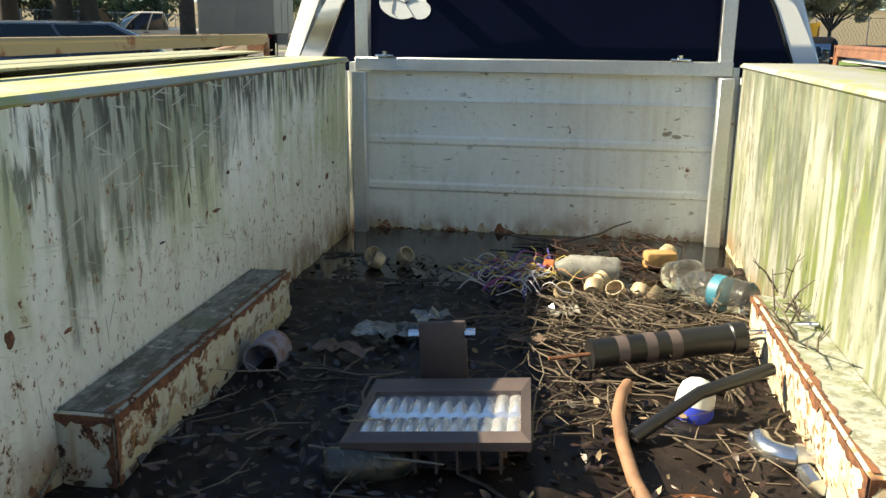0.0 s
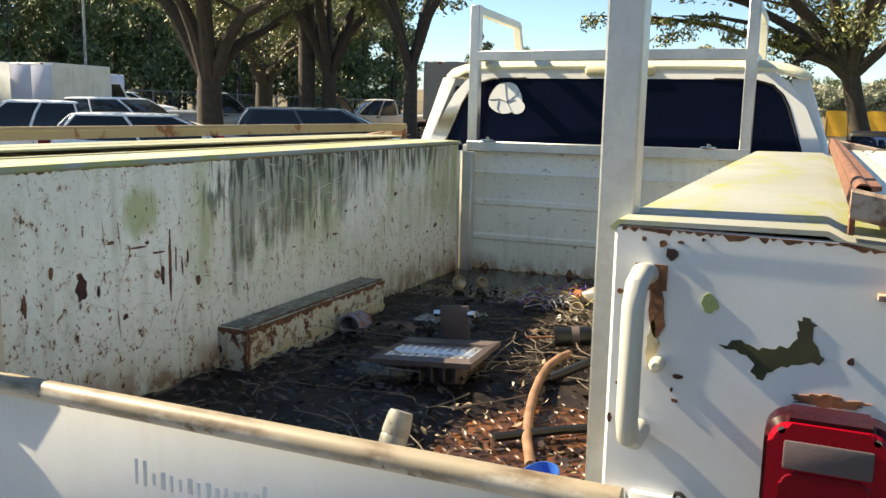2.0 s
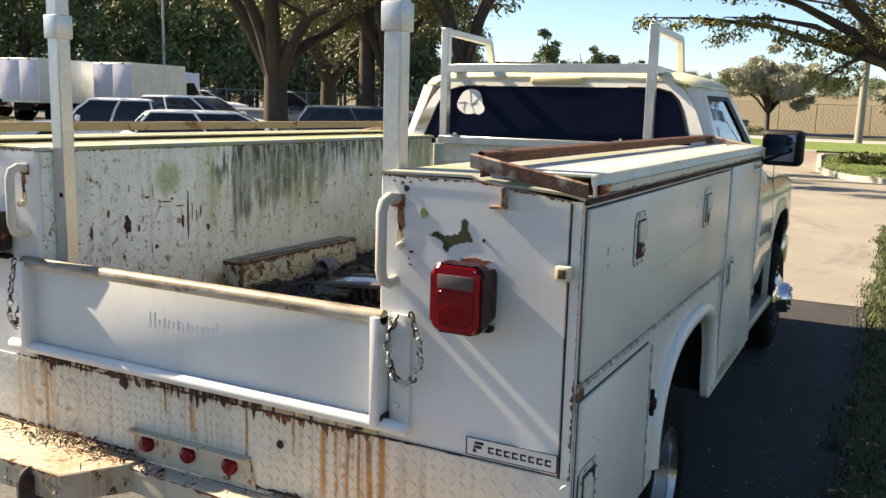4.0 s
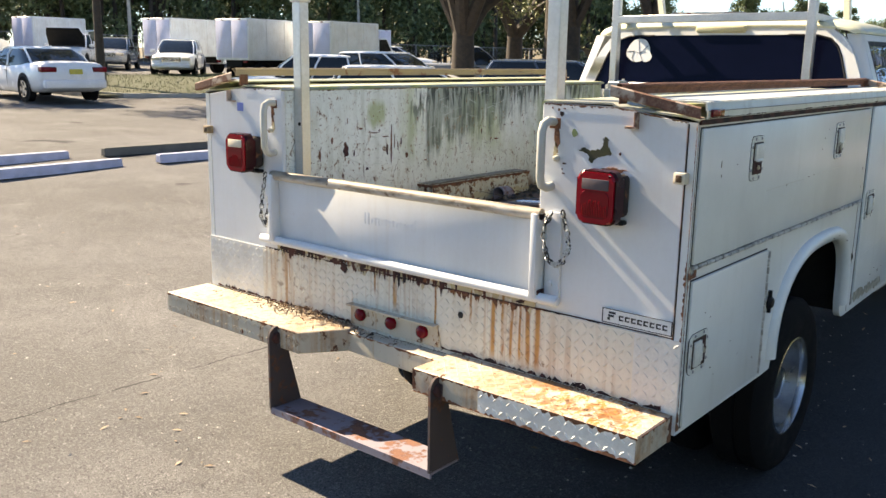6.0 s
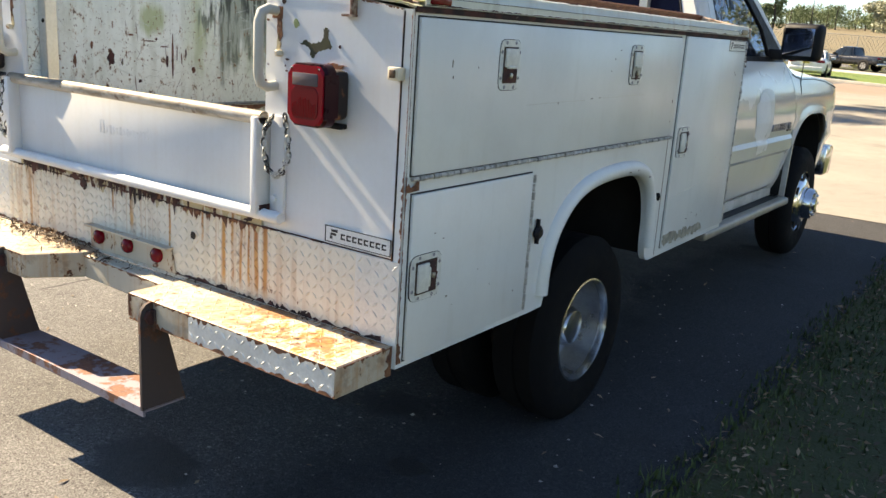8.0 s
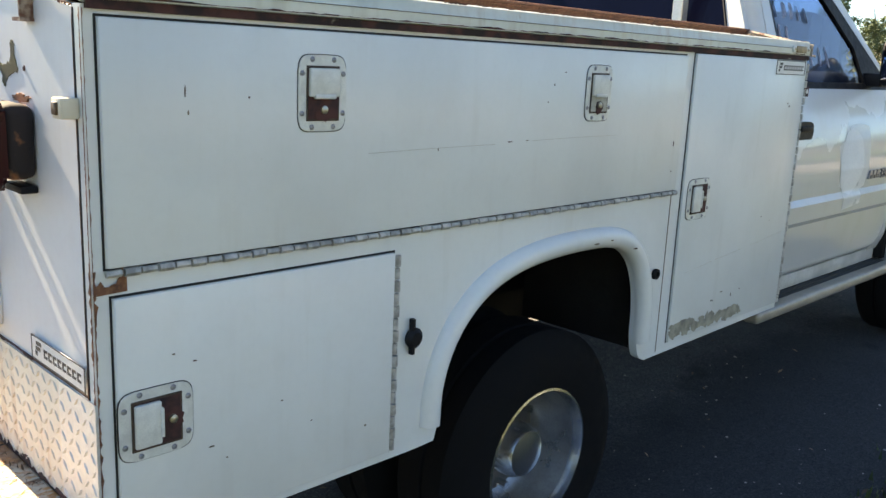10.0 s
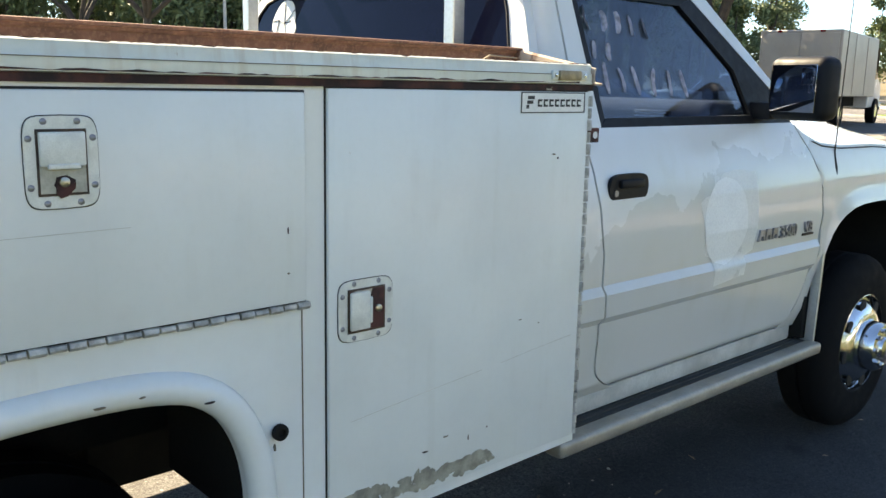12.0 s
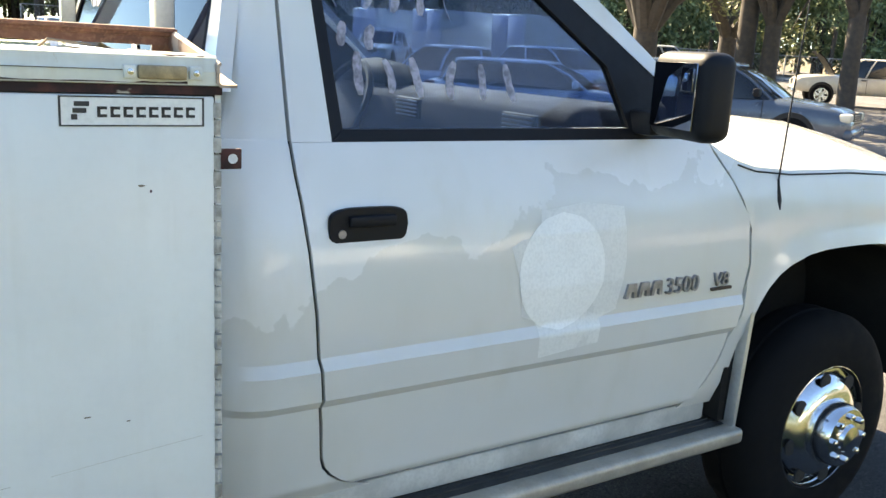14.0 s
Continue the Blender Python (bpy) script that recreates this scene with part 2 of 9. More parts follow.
M_WHITE = paint("white_body_paint", (0.77, 0.79, 0.76), 0.77, 0.10, rough=0.27, grain=0.04)
M_TAIL = paint("white_tail_paint", (0.74, 0.75, 0.75), 0.72, 0.08, streak=0.05, rough=0.5, grain=0.06)
def streaked_wall():
    """Scratched off-white bed wall: a dark mildew curtain with a sharp rear edge, green tints, scrapes, rust chips and a rusted foot."""
    m = Mat("streaked_bed_wall")
    yy, zz = m.mul(m.axis(1), 1 / UNIT), m.mul(m.axis(2), 1 / UNIT)
    big, mid, fine = m.noise(1.9, 5), m.noise(9, 5), m.noise(60, 3)
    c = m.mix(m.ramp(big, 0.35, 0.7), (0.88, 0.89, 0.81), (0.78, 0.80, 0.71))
    c = m.mix(m.ramp(fine, 0.4, 0.8, 0, 0.18), c, (0.40, 0.40, 0.34))
    c = m.mix(m.mul(m.ramp(m.noise(6, 5, (1, 3.0, 0.22), 0.6, (4, 1, 2)), 0.46, 0.66), m.ramp(mid, 0.3, 0.65), 0.5), c, (0.47, 0.46, 0.33))
    # green tints: ahead of the curtain, beside it, and one smear near the tail
    jag = m.noise(20, 5, (1, 1, 0.10), 0.65, (2, 5, 1))
    thin = m.noise(46, 4, (1, 1, 0.14), 0.6, (6, 2, 3))
    tint = m.mul(m.ramp(yy, 0.66, 0.80), m.ramp(m.noise(3.2, 4, (1, 1, 0.6), 0.6, (3, 0.4, 0)), 0.40, 0.58), m.ramp(zz, 1.12, 1.34), m.ramp(jag, 0.34, 0.56))
    c = m.mix(m.mul(tint, 0.75), c, (0.40, 0.46, 0.19))
    dy, dz = m.mul(m.op("SUBTRACT", yy, 0.545), 15.0), m.mul(m.op("SUBTRACT", zz, 1.425), 14.0)
    spot = m.op("ADD", m.op("SQRT", m.op("ADD", m.mul(dy, dy), m.mul(dz, dz))), m.mul(m.op("SUBTRACT", jag, 0.5), 1.8))
    c = m.mix(m.mul(m.ramp(spot, 0.5, 1.1, 1.0, 0.0), 0.75), c, (0.36, 0.42, 0.15))
    # the curtain: sharp behind, fading ahead, its hem rising forward
    behind = m.ramp(m.op("ADD", yy, m.mul(m.op("SUBTRACT", m.noise(14, 4, (1, 1, 0.25), 0.6), 0.5), 0.05)), 0.872, 0.900)
    faint = m.mul(m.ramp(yy, 0.74, 0.80), m.op("SUBTRACT", 1.0, behind), m.ramp(thin, 0.50, 0.60), m.ramp(zz, 1.30, 1.46))
    ahead = m.ramp(m.op("ADD", yy, m.mul(m.op("SUBTRACT", mid, 0.5), 0.6)), 1.35, 2.15, 1.0, 0.22)
    hem = m.op("SUBTRACT", zz, m.op("ADD", 1.225, m.mul(m.op("SUBTRACT", yy, 0.88), 0.20)))
    hang = m.ramp(m.op("ADD", hem, m.op("ADD", m.mul(m.op("SUBTRACT", jag, 0.5), 0.55), m.mul(m.op("SUBTRACT", mid, 0.5), 0.25))), -0.04, 0.09)
    wet = m.mul(m.op("MAXIMUM", m.mul(behind, ahead, hang), faint), m.ramp(m.noise(8, 5, (1, 1, 0.3), 0.65, (3, 3, 8)), 0.27, 0.46))
    c = m.mix(m.mul(wet, 0.74), c, (0.22, 0.255, 0.18))
    c = m.mix(m.mul(wet, m.ramp(thin, 0.44, 0.58), 0.70), c, (0.085, 0.10, 0.07))
    # black drips under the rim
    rim = m.mul(m.ramp(m.op("ADD", zz, m.mul(m.op("SUBTRACT", jag, 0.5), 0.34)), 1.43, 1.50), m.ramp(yy, 0.76, 0.84), m.ramp(yy, 2.2, 2.5, 1.0, 0.3), m.ramp(thin, 0.46, 0.54))
    c = m.mix(m.mul(rim, 0.85), c, (0.035, 0.042, 0.028))
    # scrapes, pale over the mildew and dark over the paint
    gate = m.ramp(m.noise(2.6, 4, (1, 1, 1), 0.6, (1, 8, 4)), 0.38, 0.55)
    for turn, scale, col, thr in ((22, 58, (0.60, 0.62, 0.54), 0.685), (-35, 62, (0.58, 0.60, 0.52), 0.69), (8, 50, (0.55, 0.58, 0.50), 0.69), (-14, 66, (0.62, 0.63, 0.55), 0.69), (12, 66, (0.16, 0.11, 0.06), 0.725), (-62, 60, (0.13, 0.08, 0.04), 0.71), (55, 66, (0.13, 0.08, 0.04), 0.715), (85, 40, (0.14, 0.07, 0.03), 0.70)):
        dash = m.noise(scale, 2, (0.3, 0.10, 2.3), 0.4, (turn * 0.1, 3, 2), turn)
        c = m.mix(m.mul(m.ramp(dash, thr + 0.012, thr + 0.035), gate, 0.8), c, col)
    # rusted foot and chips, thicker low down and towards the tail
    foot = m.mul(m.ramp(m.op("ADD", zz, m.mul(m.op("SUBTRACT", mid, 0.5), 0.16)), 0.98, 1.09, 1.0, 0.0), m.ramp(m.noise(11, 5, (1, 1, 0.5), 0.6, (4, 4, 4)), 0.36, 0.56))
    c = m.mix(m.mul(foot, 0.85), c, (0.26, 0.13, 0.045))
    low = m.op("ADD", m.ramp(zz, 1.05, 1.45, 0.030, 0.0), m.ramp(yy, 0.2, 0.9, 0.018, 0.0))
    spots = m.op("ADD", m.noise(26, 6, (1, 1, 0.7), 0.72, (5, 2, 1)), low)
    c = m.mix(m.ramp(spots, 0.575, 0.655, 0, 0.55), c, (0.44, 0.27, 0.11))
    tiny = m.op("ADD", m.noise(85, 4, (1, 1, 0.8), 0.6, (2, 9, 3)), low)
    c = m.mix(m.mul(m.ramp(tiny, 0.650, 0.685), 0.9), c, (0.19, 0.09, 0.035))
    core = m.ramp(spots, 0.640, 0.665)
    c = m.mix(core, c, m.mix(m.ramp(fine, 0.4, 0.6), (0.17, 0.06, 0.02), RUST_DARK))
    m.bump(m.op("SUBTRACT", m.mul(mid, 0.3), core), 0.25, 0.0015)
    return m.done(c, 0.55)


M_BED = streaked_wall()
# right wall's base dimmed against full sun; moss and streaks are drawn over it
M_BED_R = paint("sun_dimmed_mossy_paint", (0.36, 0.365, 0.33), 0.66, 0.4, moss=0.85, streak=0.25, rough=0.6, zone=(-1.0, 0.1, 2.6, 3.0), sunny=1.0)
M_HEAD = paint("bulkhead_paint", (0.86, 0.87, 0.80), 0.66, 0.25, streak=0.15, rough=0.5, scratch=0.7, specks=0.5)
M_WELL = paint("flaking_well_paint", (0.60, 0.58, 0.46), 0.575, 0.8, streak=0.75, rough=0.6, flake=0.95, specks=1.0)
def algae_top(name, much):
    m = Mat(name)
    c = m.mix(m.ramp(m.noise(3, 5), 0.35, 0.65), (0.38, 0.39, 0.35), (0.33, 0.335, 0.28))
    smear = m.mul(m.ramp(m.noise(4.5, 5, (1.6, 0.5, 1), 0.6, (2, 6, 1)), 0.60 - 0.25 * much, 0.72 - 0.15 * much), m.ramp(m.noise(30, 4, (1, 0.4, 1)), 0.32, 0.6))
    c = m.mix(m.mul(smear, 0.85), c, (0.34, 0.36, 0.09))
    c = m.mix(m.ramp(m.noise(70, 3), 0.62, 0.72, 0, 0.6), c, (0.30, 0.27, 0.17))
    c = m.mix(m.ramp(m.noise(19, 6, (1, 1, 1), 0.7, (4, 4, 4)), 0.70, 0.73), c, (0.16, 0.07, 0.03))
    m.bump(m.noise(40, 3), 0.15, 0.001)
    return m.done(c, 0.6)


M_TOP, M_TOP_L = algae_top("algae_top_paint", 0.5), algae_top("green_algae_top", 1.0)
M_LID_L = paint("stained_lid_paint", (0.38, 0.39, 0.26), 0.66, 0.6, streak=0.4)
M_LID = paint("lid_edge_paint", (0.70, 0.71, 0.62), 0.69, 0.4, streak=0.2)
M_BUMP = paint("bumper_paint", (0.54, 0.49, 0.39), 0.61, 0.5, streak=0.5, rough=0.5, runs_at=((0.94, 0.30, 1.0), (0.62, 0.16, 0.35), (-0.35, 0.22, 0.35), (0.33, 0.14, 0.3), (-0.95, 0.25, 0.2)), patch=0.9)
M_BAND = paint("tail_band_paint", (0.74, 0.70, 0.60), 0.665, 0.4, streak=0.45, rough=0.45, runs_at=((0.53, 0.20, 0.35), (-0.62, 0.16, 0.6), (0.05, 0.12, 0.35)), drips=tuple((x * UNIT, 0.99, z * UNIT, w) for x, z, w in ((0.458, 0.66, 0.013), (0.497, 0.67, 0.008), (0.533, 0.665, 0.009), (0.568, 0.67, 0.008), (0.600, 0.655, 0.014), (0.637, 0.655, 0.015), (0.004, 0.74, 0.014), (0.20, 0.69, 0.007), (-0.10, 0.78, 0.008), (0.36, 0.76, 0.008))))
M_RUST = rusty("rusted_steel")
M_RUSTP = rusty("rusted_painted_steel", (0.62, 0.57, 0.45), 0.455)
M_STEP = rusty("step_steel", (0.25, 0.22, 0.25), 0.455, ((0.20, 0.085, 0.05), (0.07, 0.03, 0.025), (0.24, 0.12, 0.08)))
M_HANGER = rusty("hanger_steel", (0.075, 0.055, 0.052), 0.47, ((0.13, 0.055, 0.03), (0.04, 0.02, 0.016), (0.17, 0.08, 0.045)))
M_HINGE = plain("dull_hinge_steel", (0.42, 0.40, 0.36), 0.55, 0.1, 0.45, 40, 0.2)
M_CHANNEL = rusty("channel_steel", (0.52, 0.44, 0.28), 0.455)
def stain_dark(name):
    m = Mat(name)
    c = m.mix(m.ramp(m.noise(16, 5), 0.4, 0.6), (0.022, 0.011, 0.011), (0.085, 0.028, 0.022))
    return m.done(m.mix(m.ramp(m.noise(9, 4, (1, 0.5, 1), 0.6, (3, 3, 3)), 0.645, 0.665), c, (0.45, 0.40, 0.32)), 0.85)


M_DRIP, M_RUSTDARK = stain_dark("drip_rust"), stain_dark("dark_rust_stain")
def mossy_top():
    m = Mat("mossy_box_top")
    c = m.mix(m.ramp(m.noise(20, 6, (1.6, 0.5, 1), 0.65), 0.42, 0.58), (0.022, 0.024, 0.020), (0.17, 0.18, 0.17))
    c = m.mix(m.ramp(m.noise(60, 4), 0.58, 0.68), c, (0.38, 0.38, 0.34))
    c = m.mix(m.ramp(m.noise(8, 4, (1, 1, 1), 0.6, (3, 1, 1)), 0.58, 0.66, 0, 0.7), c, (0.07, 0.09, 0.03))
    m.bump(m.noise(50, 4), 0.5, 0.002)
    return m.done(c, 0.35)


M_BOXTOP = mossy_top()
# dark brown with the shade of the latch hollows put into it
M_RECESS = plain("shaded_latch_recess", (0.07, 0.045, 0.03), 0.9, 0.0, 0.5, 40, 0.3)
def speckled_chain():
    m = Mat("speckled_chain")
    return m.done(m.mix(m.ramp(m.noise(45, 2), 0.47, 0.53), (0.03, 0.028, 0.026), (0.55, 0.54, 0.50)), 0.4)


M_CHAIN = speckled_chain()
M_BADGE = plain("dull_badge", (0.28, 0.28, 0.30), 0.35, 0.6, 0.3, 40, 0.1)
M_SCRATCH = plain("scratch_brown", (0.16, 0.13, 0.09), 0.9)
M_SEAM = plain("dark_gap", (0.02, 0.018, 0.016), 0.9)
M_ALU = plain("aluminium_tube", (0.62, 0.63, 0.62), 0.42, 0.75, 0.1, 6, 0.15)
M_PLATE = plain("bare_tread_plate", (0.72, 0.72, 0.68), 0.36, 0.12, 0.1, 8, 0.1)
M_CHROME = plain("chrome", (0.74, 0.74, 0.74), 0.16, 1.0, 0.03, 20, 0.03)
M_RIM = plain("steel_rim", (0.60, 0.60, 0.60), 0.2, 0.95, 0.12, 14, 0.1)
M_TYRE = plain("tyre_rubber", (0.007, 0.007, 0.0075), 0.9, 0.0, 0.25, 18, 0.5, Specular_IOR_Level=0.12)
M_BLACK = plain("black_plastic", (0.007, 0.0075, 0.010), 0.55, 0.0, 0.15, 30, 0.15, Specular_IOR_Level=0.22)
M_UNDER = plain("chassis_grime", (0.016, 0.015, 0.014), 0.95, 0.0, 0.3, 6, 0.4, Specular_IOR_Level=0.15)
M_STEELW = plain("greyed_latch_paint", (0.69, 0.70, 0.65), 0.45, 0.1, 0.12, 30, 0.15)
M_BRASS = plain("grey_lock", (0.50, 0.48, 0.40), 0.35, 0.9)
M_INK = plain("black_print", (0.02, 0.02, 0.022), 0.5)
M_STICK = plain("white_sticker", (0.75, 0.76, 0.74), 0.35, 0.0, 0.04)
M_BLUE = plain("blue_sticker", (0.16, 0.22, 0.55), 0.5)
M_HANDLE = paint("handle_paint", (0.58, 0.57, 0.50), 0.70, 0.4, rough=0.35)


def cab_paint():
    """White clear-coat car paint with flat, chalky patches on the door."""
    m = Mat("cab_paint")
    big, fine = m.noise(1.5, 4), m.noise(90, 2)
    c = m.mix(m.ramp(big, 0.35, 0.65), (0.72, 0.72, 0.71), (0.66, 0.66, 0.63))
    c = m.mix(m.ramp(m.noise(5, 5, (1, 1, 0.4)), 0.52, 0.75, 0, 0.4), c, (0.58, 0.55, 0.46))
    peel = m.ramp(m.op("ADD", m.op("ADD", m.mul(m.noise(3.4, 5, (1, 1, 1), 0.55, (2, 1, 5)), 0.32), m.mul(m.axis(2), -0.5)), m.mul(m.axis(1), 0.09)), -0.175, -0.168)
    c = m.mix(m.mul(peel, 0.45), c, (0.55, 0.54, 0.49))
    m.bump(fine, 0.03, 0.0005)
    return m.done(c, m.ramp(peel, 0, 1, 0.3, 0.14), 0.0, Coat_Weight=0.4, Coat_Roughness=0.06)


M_CAB = cab_paint()
M_PATCH = plain("door_badge_ghost", (0.86, 0.86, 0.83), 0.55, 0.0, 0.03)


def lens(name, col, rough=0.12):
    m = Mat(name)
    g = m.cells(260)
    m.bump(g, 0.10, 0.001)
    return m.done(col, rough, 0.0, Specular_IOR_Level=0.25)


# the two brighter reds paint in the lens's edge glow and sun glints
M_REDBRIGHT = lens("bright_red_lens", (0.28, 0.003, 0.012), 0.12)
M_GLINT = lens("glint_red", (0.34, 0.003, 0.012), 0.08)
M_RED = lens("red_lens", (0.15, 0.002, 0.008), 0.10)
M_REDRIM = plain("dark_lamp_rim", (0.03, 0.002, 0.004), 0.3, 0.0, 0.2, 20, 0.05, Specular_IOR_Level=0.2)
M_HOUSING = rusty("lamp_housing_rust", (0.018, 0.012, 0.012), 0.44)
M_MARKLENS = plain("brown_marker_lens", (0.09, 0.045, 0.02), 0.4, 0.0, 0.4, 60)
M_CLEAR = lens("clear_lens", (0.11, 0.085, 0.09))
M_AMBER = lens("faded_marker_lens", (0.70, 0.62, 0.48), 0.3)


def glass(name, tint, rough=0.0):
    m = Mat(name)
    return m.done(tint, rough, 0.0, Transmission_Weight=1.0, IOR=1.48)


M_GLASS = glass("side_glass", (0.28, 0.40, 0.58))
M_DARKGLASS = plain("tinted_rear_glass", (0.003, 0.004, 0.013), 0.05, 0.0, 0.2, 2, 0.02, Specular_IOR_Level=0.10)
# dark blue tint puts the dim reflection into the mirror's colour
M_DARKMIRROR = plain("dark_reflection_mirror", (0.22, 0.23, 0.27), 0.04, 1.0, 0.0, 5, 0.0)


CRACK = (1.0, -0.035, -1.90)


def asphalt():
    m = Mat("worn_asphalt")
    big, mid = m.noise(0.35, 5), m.noise(3.5, 5)
    grain, grain2, stone = m.noise(150, 3), m.noise(420, 2), m.cells(120, "F1", "Color")
    c = m.mix(m.ramp(big, 0.35, 0.65), (0.105, 0.101, 0.094), (0.160, 0.156, 0.153))
    c = m.mix(m.ramp(m.noise(1.4, 5, (1, 1, 1), 0.6, (7, 3, 0)), 0.5, 0.66, 0, 0.6), c, (0.194, 0.188, 0.184))
    c = m.mix(m.ramp(mid, 0.4, 0.75, 0, 0.5), c, (0.092, 0.090, 0.088))
    c = m.mix(m.ramp(grain, 0.44, 0.62, 0, 0.8), c, (0.049, 0.047, 0.046))
    c = m.mix(m.ramp(stone, 0.62, 0.98, 0, 0.5), c, (0.310, 0.300, 0.294))
    c = m.mix(m.ramp(stone, 0.02, 0.34, 0.5, 0.0), c, (0.049, 0.033, 0.033))
    c = m.mix(m.ramp(grain2, 0.54, 0.72, 0, 0.8), c, (0.349, 0.335, 0.321))
    c = m.mix(m.ramp(m.noise(55, 3, (1, 1, 1), 0.5, (2, 2, 0)), 0.64, 0.70, 0, 0.7), c, (0.039, 0.037, 0.035))
    chip = m.mul(m.ramp(m.cells(62), 0.10, 0.22, 1.0, 0.0), m.ramp(m.cells(62, "F1", "Color"), 0.62, 0.72))
    c = m.mix(m.mul(chip, 0.75), c, (0.38, 0.365, 0.35))
    pit = m.mul(m.ramp(m.cells(48), 0.16, 0.30, 1.0, 0.0), m.ramp(m.cells(48, "F1", "Color"), 0.36, 0.28))
    c = m.mix(m.mul(pit, 0.7), c, (0.03, 0.03, 0.03))
    line = m.op("ABSOLUTE", m.op("SUBTRACT", m.noise(0.55, 6, (1, 1, 1), 0.6, (3, 1, 0)), 0.5))
    c = m.mix(m.mul(m.op("SUBTRACT", 1.0, m.ramp(line, 0.0006, 0.002)), m.ramp(big, 0.42, 0.55), 0.35), c, (0.029, 0.028, 0.028))
    # a ragged dark strip along the verge: the truck's shade painted into the asphalt
    shade_strip = m.ramp(m.op("ADD", m.axis(0), m.mul(m.op("SUBTRACT", m.noise(0.9, 4, (1, 1, 1), 0.6, (1, 6, 0)), 0.5), 0.8)), 0.30, 0.75, 0.0, 0.70)
    c = m.mix(shade_strip, c, (0.021, 0.022, 0.025))
    oil = m.ramp(m.noise(1.1, 3, (1, 1, 1), 0.5, (4.2, 8.1, 0)), 0.66, 0.72, 0, 0.7)
    c = m.mix(oil, c, (0.019, 0.019, 0.019))
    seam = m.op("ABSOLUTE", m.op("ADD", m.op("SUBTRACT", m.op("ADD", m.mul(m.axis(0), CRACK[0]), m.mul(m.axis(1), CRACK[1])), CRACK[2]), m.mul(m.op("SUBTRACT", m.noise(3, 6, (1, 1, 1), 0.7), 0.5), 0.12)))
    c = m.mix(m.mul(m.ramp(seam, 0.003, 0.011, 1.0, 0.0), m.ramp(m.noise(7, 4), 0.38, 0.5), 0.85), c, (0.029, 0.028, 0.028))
    edge = m.noise(6, 5, (1, 1, 1), 0.65, (5, 5, 0))
    wet = None
    for px, py, rx, ry in ((0.17, -0.08, 0.24, 0.20), (0.87, 0.50, 0.10, 0.08), (0.5, 0.9, 0.2, 0.14)):
        d = m.op("SQRT", m.op("ADD", m.op("POWER", m.op("DIVIDE", m.op("SUBTRACT", m.axis(0), px), rx), 2.0), m.op("POWER", m.op("DIVIDE", m.op("SUBTRACT", m.axis(1), py), ry), 2.0)))
        w = m.ramp(m.op("ADD", d, m.mul(m.op("SUBTRACT", edge, 0.5), 1.6)), 0.75, 0.95, 1.0, 0.0)
        wet = w if wet is None else m.op("MAXIMUM", wet, w)
    c = m.mix(m.mul(wet, 0.75), c, (0.034, 0.033, 0.033))
    m.bump(m.op("ADD", grain, m.mul(stone, 0.8)), 0.8, 0.006)
    return m.done(c, m.ramp(wet, 0.0, 1.0, 0.9, 0.5), Specular_IOR_Level=0.18)


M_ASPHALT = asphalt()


def turf(name, a, b, c3):
    m = Mat(name)
    c = m.mix(m.ramp(m.noise(0.6, 4), 0.35, 0.65), a, b)
    c = m.mix(m.ramp(m.noise(9, 5), 0.5, 0.7, 0, 0.8), c, c3)
    m.bump(m.noise(60, 4), 0.8, 0.02)
    return m.done(c, 0.95)


# sunlit and shaded turf as two colours: lawn brighter, verge soil darker
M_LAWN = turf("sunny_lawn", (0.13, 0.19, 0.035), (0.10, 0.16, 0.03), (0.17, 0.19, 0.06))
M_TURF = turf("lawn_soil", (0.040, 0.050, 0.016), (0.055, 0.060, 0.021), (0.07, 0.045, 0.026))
M_FIELD = turf("dry_field", (0.165, 0.125, 0.07), (0.14, 0.115, 0.062), (0.11, 0.105, 0.05))
M_KERB = plain("concrete_kerb", (0.42, 0.40, 0.36), 0.9, 0.0, 0.2, 3, 0.5)
M_STOP = plain("painted_wheel_stop", (0.42, 0.44, 0.56), 0.8, 0.0, 0.15, 5, 0.4)
M_STOPD = plain("dark_wheel_stop", (0.10, 0.10, 0.09), 0.9, 0.0, 0.2, 5, 0.4)


def leafy(name, a, b, rough=0.55):
    m = Mat(name)
    r = m.random(True)
    c = m.mix(r, a, b)
    c = m.mix(m.ramp(m.noise(0.8, 3), 0.4, 0.65, 0, 0.5), c, tuple(v * 0.5 for v in a))
    return m.done(c, rough, 0.0, Transmission_Weight=0.0, Subsurface_Weight=0.0)


M_OAK = leafy("oak_leaves", (0.11, 0.13, 0.045), (0.36, 0.36, 0.15))
M_PINE = leafy("pine_needles", (0.065, 0.10, 0.042), (0.19, 0.235, 0.10), 0.7)
M_OAKSUN = leafy("young_oak_leaves", (0.10, 0.12, 0.03), (0.22, 0.22, 0.06))
M_SHRUB = leafy("silver_shrub_leaves", (0.30, 0.31, 0.20), (0.52, 0.51, 0.40))
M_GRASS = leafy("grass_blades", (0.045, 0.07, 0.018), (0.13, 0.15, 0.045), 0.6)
# copy of the grass blades, darkened to carry the verge's shade
M_VERGE = leafy("shaded_verge_blades", (0.028, 0.052, 0.012), (0.11, 0.145, 0.035), 0.6)
M_BARK = plain("oak_bark", (0.055, 0.043, 0.034), 0.95, 0.0, 0.35, 7, 0.9)
M_LITTER = leafy("dead_leaves", (0.12, 0.075, 0.04), (0.46, 0.34, 0.22), 0.7)
M_BROWNLEAF = leafy("rotting_leaves", (0.07, 0.042, 0.025), (0.40, 0.26, 0.165), 0.8)
